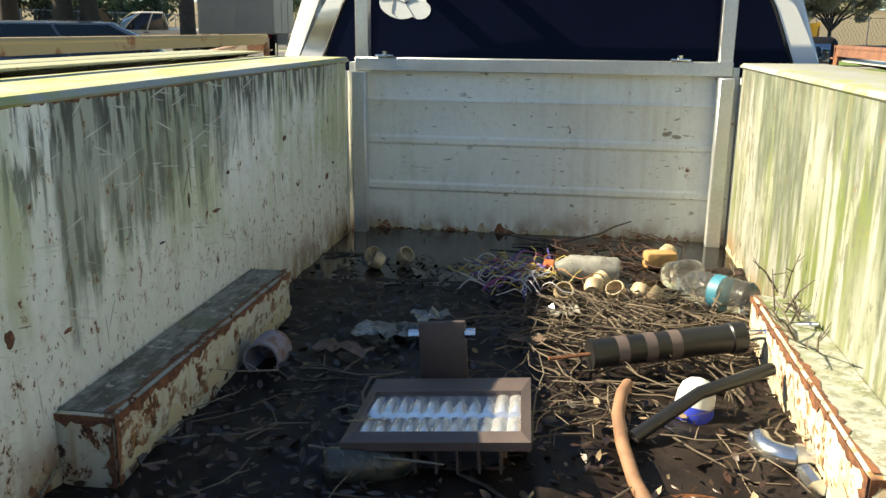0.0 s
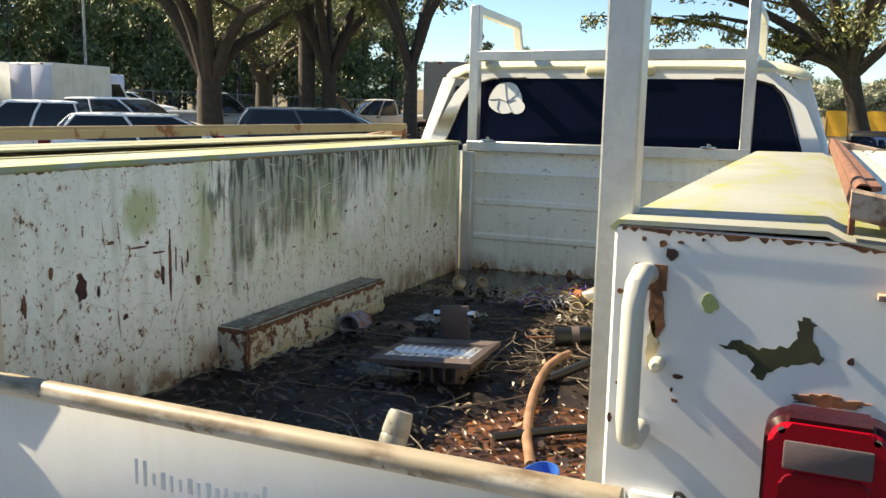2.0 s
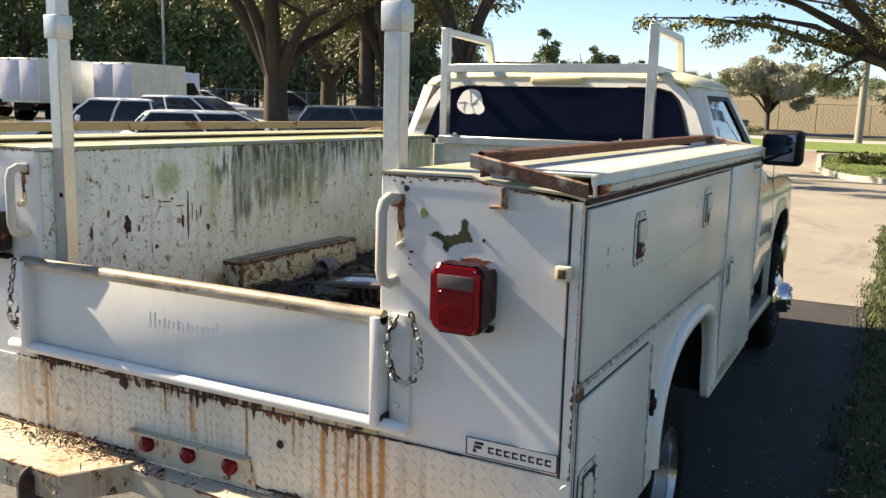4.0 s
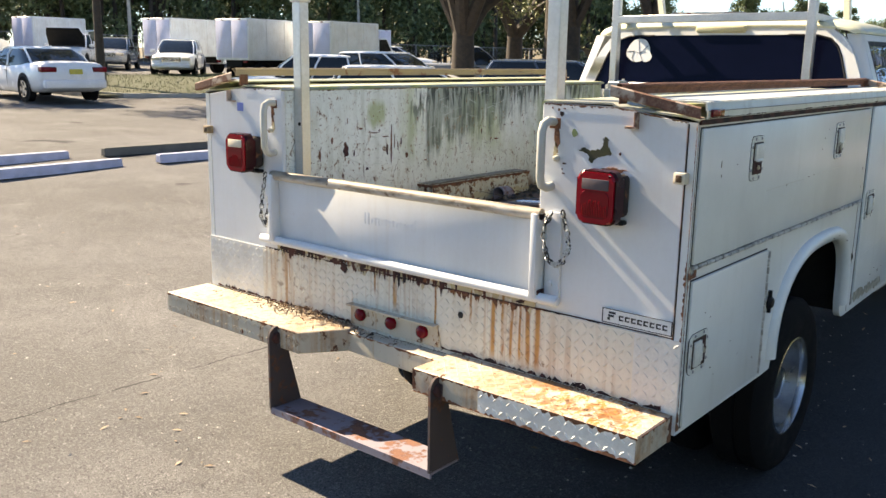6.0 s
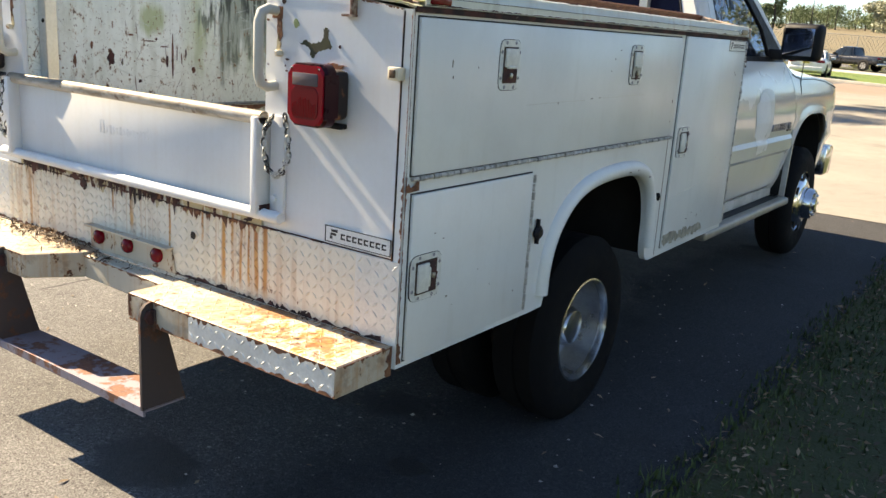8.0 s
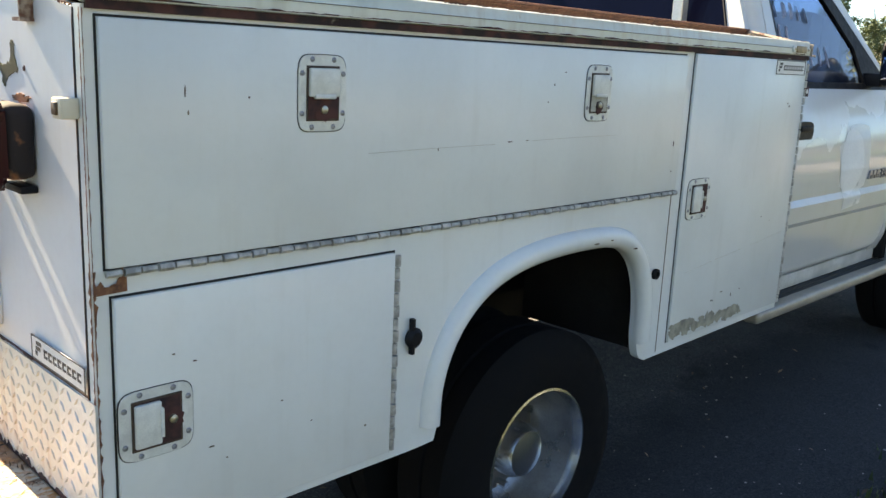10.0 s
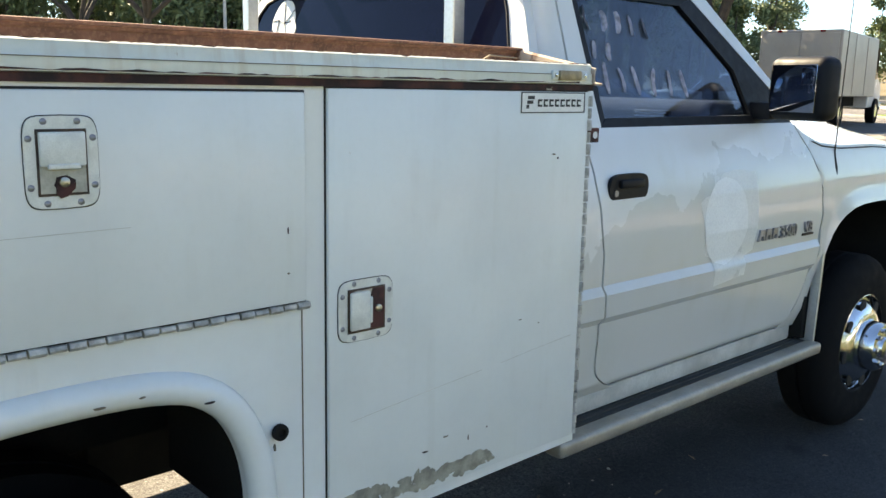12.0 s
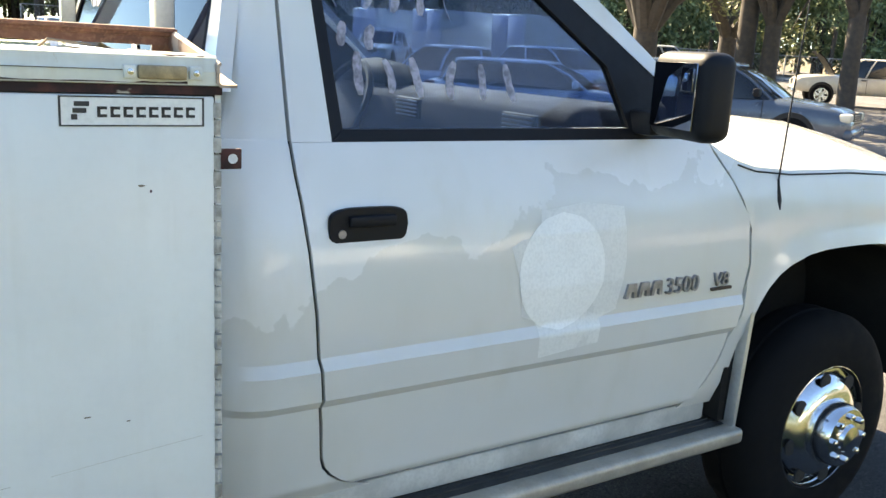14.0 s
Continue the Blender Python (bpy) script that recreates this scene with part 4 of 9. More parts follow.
    for y in (2.400, 2.503):
        part("marker_end", cube(*sorted((s * 1.138, s * 1.146)), y - 0.010, y + 0.010, 1.523, 1.544, bev=0.002), M_STEELW, mk)
        bm = bmesh.new()
        lathe(bm, [(0.005, s * 1.146), (0.005, s * 1.149), (0.002, s * 1.150)], (0, y, 1.533), "x", 10)
        part("screw", bm, M_RIM, mk)
    bm = bmesh.new()
    box(bm, *sorted((s * 1.138, s * 1.148)), 0.045, 0.125, 1.519, 1.540, bev=0.003)
    part("rear_marker", bm, M_RED, truck, "small dark red marker lamp")
    return doors


def tail_panel(s):
    bm = bmesh.new()
    prism(bm, [(s * INNER, 0.66), (s * (W - 0.031), 0.66), (s * (W - 0.031), TOP), (s * 0.88, 1.536), (s * INNER, 1.540)], "y", 0.0, 0.02, 0.004)
    return bm


for side in (1, -1):
    service_side(side)

# bed floor, bulkhead and its ridges
part("bed_floor", cube(-INNER, INNER, -0.01, 2.62, FLOOR - 0.03, FLOOR), wet_rust("wet_rusted_plate"), truck, "rusted tread plate bed floor")
bm = bmesh.new()
prof = [(FLOOR, 0), (1.105, 0), (1.113, -0.008), (1.125, -0.008), (1.133, 0), (1.262, 0), (1.270, -0.008), (1.282, -0.008), (1.290, 0), (1.40, 0), (1.408, -0.006), (1.415, 0), (1.505, 0)]
sheet(bm, [[(x, 2.612 + d, z) for z, d in prof] for x in (-0.60, 0.0, 0.60)], 0.006)
part("bulkhead", bm, M_HEAD, truck, "scratched white bulkhead with pressed ridges")
for x0, x1 in ((-INNER, -0.60), (0.60, INNER)):
    part("bulkhead_edge", cube(x0, x1, 2.575, 2.63, FLOOR, 1.53), M_HEAD, truck)


def headache_rack():
    """Square aluminium tubing over the cab."""
    def bar(a, b, r=0.022):
        a, b = Vector(a), Vector(b)
        bm = bmesh.new()
        way = (b - a).normalized()
        side = Vector((1, 0, 0)) if abs(way.x) < 0.7 else Vector((0, 1, 0))
        side = (side - way * side.dot(way)).normalized()
        up = way.cross(side)
        sheet(bm, [[p + side * u * r + up * v * r for u, v in ((-1, -1), (1, -1), (1, 1), (-1, 1), (-1, -1))] for p in (a, b)])
        bmesh.ops.remove_doubles(bm, verts=bm.verts, dist=1e-5)
        bmesh.ops.holes_fill(bm, edges=bm.edges)
        bmesh.ops.bevel(bm, geom=list(bm.edges), offset=0.003, segments=1, affect="EDGES")
        return part("rack_bar", bm, M_ALU, truck, "square aluminium tube")
    for x in (-0.578, 0.578):
        bar((x, 2.545, FLOOR), (x, 2.545, 1.50))
        bar((x, 2.60, 1.50), (x, 2.60, 2.135))
        bar((x, 2.60, 2.115), (x, 3.16, 2.10), 0.018)
        bar((x, 3.16, 2.10), (x, 3.24, 1.90), 0.018)
        bar((x, 3.24, 1.90), (x, 2.60, 1.918), 0.018)
    bar((-0.60, 2.59, 1.525), (0.60, 2.59, 1.525))
    bar((-0.56, 2.60, 1.918), (0.56, 2.60, 1.918))
    bar((-0.56, 3.23, 1.89), (0.56, 3.23, 1.89), 0.018)
    for x in (-0.50, 0.44):
        b = bmesh.new()
        box(b, x - 0.03, x + 0.03, 2.56, 2.60, 1.548, 1.556, bev=0.002)
        lathe(b, [(0.010, 1.556), (0.010, 1.566), (0.004, 1.568)], (x, 2.575, 0), "z", 6)
        part("rack_bolt", b, M_CHROME, truck)
    for x, y in ((-0.594, 0.085), (0.607, 0.085)):
        bar((x, y, FLOOR), (x, y, 2.75), 0.0235)
        b = cube(x - 0.030, x + 0.030, y - 0.030, y + 0.030, 1.875, 1.945, bev=0.004)
        part("post_sleeve", b, M_ALU, truck)
        b = bmesh.new()
        lathe(b, [(0.008, -0.001), (0.008, 0.002)], (x + 0.010, y - 0.0245, 1.40), "y", 10)
        part("post_bolt", b, M_UNDER, truck)


headache_rack()


# ---- tail: gate, lights, handles, chains, band, bumper and step ----
def worn_tube():
    m = Mat("worn_tube")
    c = m.mix(m.ramp(m.noise(14, 5, (0.4, 1, 1)), 0.4, 0.6), (0.13, 0.085, 0.05), (0.30, 0.25, 0.18))
    rub = m.ramp(m.op("ADD", m.axis(2), m.mul(m.op("SUBTRACT", m.noise(9, 5, (0.5, 1, 1), 0.65, (3, 1, 2)), 0.5), 0.10)), 1.252, 1.270)
    c = m.mix(rub, m.mix(m.ramp(m.noise(30, 4), 0.62, 0.70), (0.50, 0.46, 0.40), (0.16, 0.08, 0.045)), c)
    return m.done(c, 0.5)


M_TUBE = worn_tube()


def tailgate():
    gate = part("tailgate", cube(-0.632, 0.632, -0.016, -0.004, 0.935, 1.19, bev=0.003), M_TAIL, truck, "folded-up white tailgate with rusted top tube")
    bm = bmesh.new()
    tube(bm, [(-0.652, -0.03, 1.196), (0.652, -0.03, 1.196)], 0.019, 12)
    part("top_tube", bm, M_TUBE, gate)
    bm = bmesh.new()
    tube(bm, [(-0.665, -0.034, 0.928), (0.665, -0.034, 0.928)], 0.017, 12)
    part("bottom_tube", bm, M_TAIL, gate)
    for x in (-0.64, 0.64):
        part("gate_end", cube(x - 0.012, x + 0.012, -0.058, 0.0, 0.93, 1.20, bev=0.003), M_TAIL, gate)
    bm = bmesh.new()
    tall = random.Random(4)
    for i in range(15):
        x = -0.140 + i * 0.0178
        up = 0.032 if i in (0, 1, 14) else tall.uniform(0.012, 0.020)
        box(bm, x, x + tall.uniform(0.006, 0.011), -0.0164, -0.015, 1.062 + tall.uniform(-0.003, 0.003), 1.072 + up, bev=0.0007)
    part("embossed_mark", bm, M_TAIL, gate, kind="stuff")
    return gate


tailgate()


def chain(points, n):
    bm = bmesh.new()
    pts = [Vector(p) for p in points]
    for i in range(n):
        f = i / (n - 1) * (len(pts) - 1)
        k = min(int(f), len(pts) - 2)
        p, way = pts[k].lerp(pts[k + 1], f - k), (pts[k + 1] - pts[k]).normalized()
        q = way.to_track_quat("X", "Z").to_matrix() @ Matrix.Rotation(radians(90 * (i % 2) + 20), 3, "X")
        torus(bm, p, q, 0.0125, 0.0030, 10, 5, 0.62)
    return bm


for s in (1, -1):
    lo = [(0.690, -0.04, 1.20), (0.674, -0.05, 1.165), (0.680, -0.055, 1.105), (0.698, -0.055, 1.062), (0.720, -0.05, 1.047), (0.744, -0.05, 1.062), (0.762, -0.045, 1.105), (0.750, -0.035, 1.155), (0.722, -0.02, 1.205)]
    if s < 0:
        lo = [(-0.672, -0.05, 1.195), (-0.69, -0.055, 1.10), (-0.70, -0.055, 1.02), (-0.685, -0.045, 0.985), (-0.678, -0.035, 1.06), (-0.68, -0.02, 1.17)]
    part("gate_chain", chain(lo, 22), M_CHAIN, truck, "steel chain in a clear sleeve")
    bm = bmesh.new()
    pts = [(s * 0.664, 0.0, 1.482), (s * 0.662, -0.03, 1.486), (s * 0.66, -0.052, 1.476), (s * 0.659, -0.06, 1.452), (s * 0.659, -0.06, 1.38), (s * 0.659, -0.06, 1.315), (s * 0.66, -0.052, 1.291), (s * 0.662, -0.03, 1.281), (s * 0.664, 0.0, 1.285)]
    tube(bm, pts, 0.0135, 16)
    part("grab_handle", bm, M_HANDLE, truck, "painted steel grab handle")
    part("handle_rust", cube(*sorted((s * 0.648, s * 0.687)), -0.0012, 0.0, 1.462, 1.494), M_RUST, truck)
    blot("handle_rust", (s * 0.676, -0.0012, 1.437), (1, 0, 0), (0, 0, 1), (0.009, 0.034), 3 + s, M_RUST, truck)
    blot("handle_rust", (s * 0.674, -0.0012, 1.395), (1, 0, 0), (0, 0, 1), (0.008, 0.026), 5 + s, M_CHANNEL, truck)
    bm = bmesh.new()
    lathe(bm, [(0.009, 0), (0.009, -0.016), (0.005, -0.020)], (s * 0.682, 0.0, 1.372), "y", 10)
    part("bolt", bm, M_RUSTP, truck)
    bm = bmesh.new()
    box(bm, *sorted((s * 0.658, s * 0.712)), -0.012, 0.0, 0.91, 1.205, bev=0.003)
    lathe(bm, [(0.010, -0.012), (0.010, -0.022)], (s * 0.68, 0, 0.975), "y", 8)
    part("gate_bracket", bm, M_TAIL, truck)
    bm = bmesh.new()
    lathe(bm, [(0.0, s * 0.655), (0.017, s * 0.655), (0.017, s * 0.722), (0.014, s * 0.726), (0.0, s * 0.726)], (0, -0.034, 0.928), "x", 18)
    part("hinge_pin", bm, M_TAIL, truck)
    part("bracket_rust", cube(*sorted((s * 0.6535, s * 0.6578)), -0.046, -0.002, 0.915, 0.955), M_RUSTDARK, truck)

# tail lamps
def rounded_rect(x, z, a, b, r=0.38, n=9):
    """A rectangle with well-rounded corners about x, z."""
    r *= min(a, b)
    out = []
    for k, (u, v) in enumerate(((1, 1), (-1, 1), (-1, -1), (1, -1))):
        for j in range(n):
            q = math.pi / 2 * (k + j / (n - 1))
            out.append((x + u * (a - r) + r * math.cos(q), z + v * (b - r) + r * math.sin(q)))
    return out


for s, x, z in ((1, 0.880, 1.284), (-1, -0.79, 1.282)):
    lamp = part("lamp_housing", cube(x - 0.058, x + 0.058, -0.055, 0.0, z - 0.064, z + 0.062, bev=0.018, seg=3), M_HOUSING, truck, "dark rusted tail lamp housing")
    bm = bmesh.new()
    prism(bm, rounded_rect(x - 0.003, z - 0.003, 0.064, 0.078), "y", -0.099, -0.05, 0.010)
    rim = part("tail_lamp", bm, M_REDRIM, truck, "square red tail lamp")
    lamp.name = "tail_lamp_housing"
    bm = bmesh.new()
    prism(bm, rounded_rect(x - 0.003, z - 0.003, 0.060, 0.0735), "y", -0.1045, -0.093, 0.005)
    part("lens_frame", bm, M_REDBRIGHT, rim)
    bm = bmesh.new()
    prism(bm, rounded_rect(x - 0.003, z - 0.022, 0.046, 0.040), "y", -0.1062, -0.100, 0.003)
    part("red_lens", bm, M_RED, rim, "deep red lens face")
    bm = bmesh.new()
    for k in range(15):
        u = x - 0.045 + k * 0.0056
        tall = 0.012 if 3 < k < 11 else 0.0
        prism(bm, [(u, -0.1055), (u + 0.0020, -0.1078), (u + 0.0040, -0.1055)], "z", z - 0.056 - 0.002 * (k % 2), z - 0.026 + tall + 0.003 * (k % 3))
    part("reflector_ribs", bm, M_GLINT, rim, "red lens ribs coloured brighter as sun glints", kind="stuff")
    part("reverse_lens", cube(x - 0.047, x + 0.041, -0.1068, -0.100, z + 0.020, z + 0.052, bev=0.003), M_CLEAR if s > 0 else M_AMBER, rim)
    for u in (-1, 1):
        bm = bmesh.new()
        lathe(bm, [(0.004, -0.1045), (0.004, -0.097)], (x - 0.004 + u * 0.046, 0, z + 0.062), "y", 8)
        part("screw", bm, M_CHROME, rim)
    part("lamp_bracket", cube(x - 0.06, x + 0.05, -0.03, 0.0, z - 0.088, z - 0.075, bev=0.003), M_BLACK, truck)
    bm = bmesh.new()
    box(bm, *sorted((s * 1.078, s * 1.112)), -0.03, 0.0, 1.335, 1.367, bev=0.003)
    part("marker_lens", cube(*sorted((s * 1.086, s * 1.104)), -0.034, -0.029, 1.341, 1.361, bev=0.002), M_MARKLENS, truck, "rust-brown marker lens")
    part("side_marker", bm, M_AMBER if s > 0 else M_MARK, truck, "faded square side marker lamp")

# paint-flake patch, mounting square and blue sticker on the tail
bm = bmesh.new()
flake = [(0.752, 1.402), (0.775, 1.412), (0.795, 1.404), (0.815, 1.408), (0.832, 1.412), (0.838, 1.428), (0.836, 1.442), (0.846, 1.448), (0.856, 1.441), (0.853, 1.424),
         (0.862, 1.410), (0.868, 1.396), (0.848, 1.393), (0.828, 1.388), (0.812, 1.380), (0.803, 1.366), (0.790, 1.374), (0.792, 1.388), (0.778, 1.397)]
prism(bm, [(a + 0.002 * math.sin(i * 7.3 + j * 2.1), b + 0.002 * math.cos(i * 5.1 + j * 3.3)) for i, (a, b) in enumerate(flake) for j, (a, b) in enumerate(((a, b), ((a * 2 + flake[(i + 1) % len(flake)][0]) / 3, (b * 2 + flake[(i + 1) % len(flake)][1]) / 3), ((a + 2 * flake[(i + 1) % len(flake)][0]) / 3, (b + 2 * flake[(i + 1) % len(flake)][1]) / 3)))], "y", -0.0012, 0.0)
part("bare_patch", bm, plain("mossy_bare_metal", (0.035, 0.038, 0.014), 0.8, 0.0, 0.4, 40, 0.5), truck, "mossy patch where the paint has flaked off")
for s in (1, -1):
    bm = bmesh.new()
    box(bm, *sorted((s * 0.915, s * 0.950)), -0.022, 0.0, 1.478, 1.484)
    box(bm, *sorted((s * 0.942, s * 0.950)), -0.022, 0.0, 1.484, 1.525, bev=0.002)
    part("tray_tab", bm, M_TRAY, truck)
part("sticker", cube(-0.905, -0.865, -0.001, 0.0, 1.44, 1.475), M_BLUE, truck, "small blue sticker")


def maker_plate(x0, x1, z0, z1, face, at):
    """A white maker's sticker with a black border, a mark and a row of unlettered bars; face is the axis that it looks along."""
    plate = bmesh.new()
    def add(bm, u0, u1, v0, v1, h0, h1):
        if face == "y":
            box(bm, u0, u1, at - h1, at - h0, v0, v1)
        else:
            box(bm, at + h0, at + h1, u0, u1, v0, v1)
    add(plate, x0, x1, z0, z1, 0, 0.001)
    ob = part("maker_sticker", plate, M_STICK, truck, "white maker's sticker with black bars")
    ink, w, h = bmesh.new(), x1 - x0, z1 - z0
    for q in ((0, 1, 0, 0.05), (0, 1, 0.95, 1), (0, 0.015, 0, 1), (0.985, 1, 0, 1)):
        add(ink, x0 + q[0] * w, x0 + q[1] * w, z0 + q[2] * h, z0 + q[3] * h, 0.001, 0.0016)
    for q in ((0.10, 0.20, 0.66, 0.82), (0.09, 0.18, 0.44, 0.60), (0.08, 0.12, 0.22, 0.40)):
        add(ink, x0 + q[0] * w, x0 + q[1] * w, z0 + q[2] * h, z0 + q[3] * h, 0.001, 0.0016)
    for i in range(8):
        u = 0.25 + i * 0.088
        add(ink, x0 + u * w, x0 + (u + 0.066) * w, z0 + 0.3 * h, z0 + 0.40 * h, 0.001, 0.0016)
        add(ink, x0 + u * w, x0 + (u + 0.022) * w, z0 + 0.40 * h, z0 + 0.62 * h, 0.001, 0.0016)
        add(ink, x0 + u * w, x0 + (u + 0.066) * w, z0 + 0.56 * h, z0 + 0.66 * h, 0.001, 0.0016)
    part("print", ink, M_INK, ob)


maker_plate(0.868, 1.098, 0.889, 0.934, "y", -0.0045)
maker_plate(2.295, 2.518, 1.447, 1.494, "x", W + 0.0062)


def diamonds(bm, u0, u1, v0, v1, put, step=0.026, tall=0.0022):
    """Raised lozenges of tread plate over a rectangle; put turns (u, v, height) into a place."""
    nu, nv = int((u1 - u0) / step), int((v1 - v0) / step)
    for i in range(nu):
        for j in range(nv):
            cu, cv = u0 + (i + 0.5) * (u1 - u0) / nu, v0 + (j + 0.5) * (v1 - v0) / nv
            a = radians(45 if (i + j) % 2 else -45)
            l, w = step * 0.50, step * 0.16
            loc = [(l, 0), (0, w), (-l, 0), (0, -w)]
            ring = [put(cu + p * math.cos(a) - q * math.sin(a), cv + p * math.sin(a) + q * math.cos(a), 0.0) for p, q in loc]
            vs = [bm.verts.new(p) for p in ring]
            tip = [bm.verts.new(put(cu + 0.45 * (p * math.cos(a) - q * math.sin(a)), cv + 0.45 * (p * math.sin(a) + q * math.cos(a)), tall)) for p, q in loc]
            bm.faces.new(tip)
            for k in range(4):
                bm.faces.new((vs[k], vs[(k + 1) % 4], tip[(k + 1) % 4], tip[k]))


# the tread-plate band below the gate
band = part("tail_band", cube(-INNER, INNER, -0.003, 0.018, 0.64, 0.93), M_BAND, truck, "painted tread plate band with orange rust runs")
for a, b, mt in ((-W + 0.002, -0.76, M_PLATE), (-0.76, 0.98, M_BAND), (0.98, W - 0.002, M_PLATE)):
    ob = part("tread_plate", cube(a, b, -0.0042, -0.0032 if abs(a) < 1 and abs(b) < 1 else 0.0, 0.652, 0.878), mt, truck)
    bm = bmesh.new()
    diamonds(bm, a, b, 0.655, 0.876, lambda u, v, h: (u, -0.0042 - h, v))
    part("tread", bm, mt, ob, kind="stuff")
bm = bmesh.new()
lathe(bm, [(0.012, 0.0), (0.012, -0.0012)], (0.318, -0.0065, 0.797), "y", 10)
part("hole", bm, M_SEAM, truck)
bm = bmesh.new()
prism(bm, [(-0.225, 0.655), (0.235, 0.655), (0.215, 0.735), (-0.222, 0.735)], "y", -0.012, -0.004, 0.002)
box(bm, -0.225, 0.218, -0.035, -0.004, 0.732, 0.739)
lb = part("clearance_bar", bm, M_BUMP, truck, "painted bar with three round red lamps")
for x in (-0.165, -0.005, 0.150):
    bm = bmesh.new()
    lathe(bm, [(0.025, -0.012), (0.025, -0.022), (0.019, -0.030), (0.007, -0.034), (0.0, -0.0345)], (x, 0, 0.702), "y", 20)
    part("clearance_lamp", bm, M_RED, lb, "round red clearance lamp")


def bumper():
    wing_l = [(-1.163, -0.002), (-1.163, -0.215), (-0.30, -0.215), (-0.19, -0.066), (-0.19, -0.002)]
    wing_r = [(0.285, -0.002), (0.285, -0.215), (1.115, -0.215), (1.115, -0.002)]
    mid = [(-0.19, -0.002), (-0.19, -0.058), (0.285, -0.078), (0.285, -0.002)]
    out = None
    for poly, z0, z1 in ((wing_l, 0.535, 0.648), (wing_r, 0.568, 0.652), (mid, 0.56, 0.640)):
        z0 = 0.562 if poly is wing_l else z0
        bm = bmesh.new()
        prism(bm, poly, "z", z0, z1, 0.004)
        ob = part("step_bumper", bm, M_BUMP, truck, "rust-stained tread plate step bumper")
        bm = bmesh.new()
        xs = [p[0] for p in poly]
        diamonds(bm, min(xs) + 0.01, max(xs) - (0.12 if poly is wing_l else 0.01), -0.208 if poly is not mid else -0.055, -0.008, lambda u, v, h: (u, v, z1 + h), 0.026, 0.0016)
        part("tread", bm, M_BUMP, ob, kind="stuff")
        if poly is not mid:
            a, b = (-1.155, -0.31) if poly is wing_l else (0.56, 1.11)
            bm = cube(a, b, -0.2165, -0.2145, z0 + 0.004, z1 - 0.004)
            diamonds(bm, a, b, z0 + 0.006, z1 - 0.006, lambda u, v, h: (u, -0.2165 - h, v))
            part("tread_face", bm, M_PLATE if poly is wing_r else M_BUMP, ob, kind="stuff")
    bm = bmesh.new()
    for x in (-0.42, 0.395):
        bm = hang = bmesh.new()
        prism(hang, [(-0.221, 0.650), (-0.238, 0.645), (-0.252, 0.632), (-0.259, 0.612), (-0.258, 0.32), (-0.105, 0.318), (-0.182, 0.606), (-0.188, 0.632), (-0.203, 0.646)], "x", x - 0.005, x + 0.005)
        box(bm, x - 0.02, x + 0.02, -0.222, -0.215, 0.56, 0.625)
        part("step_hanger", hang, M_HANGER, truck, "rust-brown plate that hangs the drop step")
    bm = bmesh.new()
    box(bm, -0.42, 0.40, -0.252, -0.105, 0.312, 0.322)
    box(bm, -0.42, 0.40, -0.256, -0.248, 0.30, 0.328)
    step = part("drop_step", bm, M_STEP, truck, "rusted drop step hung below the bumper")
    bm = bmesh.new()
    lathe(bm, [(0.0, -0.016), (0.024, -0.016), (0.024, 0.018), (0.0, 0.018)], (0, 0, 0), "x", 6)
    pieces("step_bolt", bm, M_RUSTDARK, step, [(x, -0.224, 0.606) for x in (-0.42, 0.395)])


bumper()


# ---- wheels and chassis ----
M_WELLR = plain("dull_rim_well", (0.34, 0.33, 0.32), 0.3, 0.85, 0.25, 10, 0.1)
M_DISC = plain("grimy_disc", (0.10, 0.095, 0.09), 0.5, 0.3, 0.3, 20, 0.2)

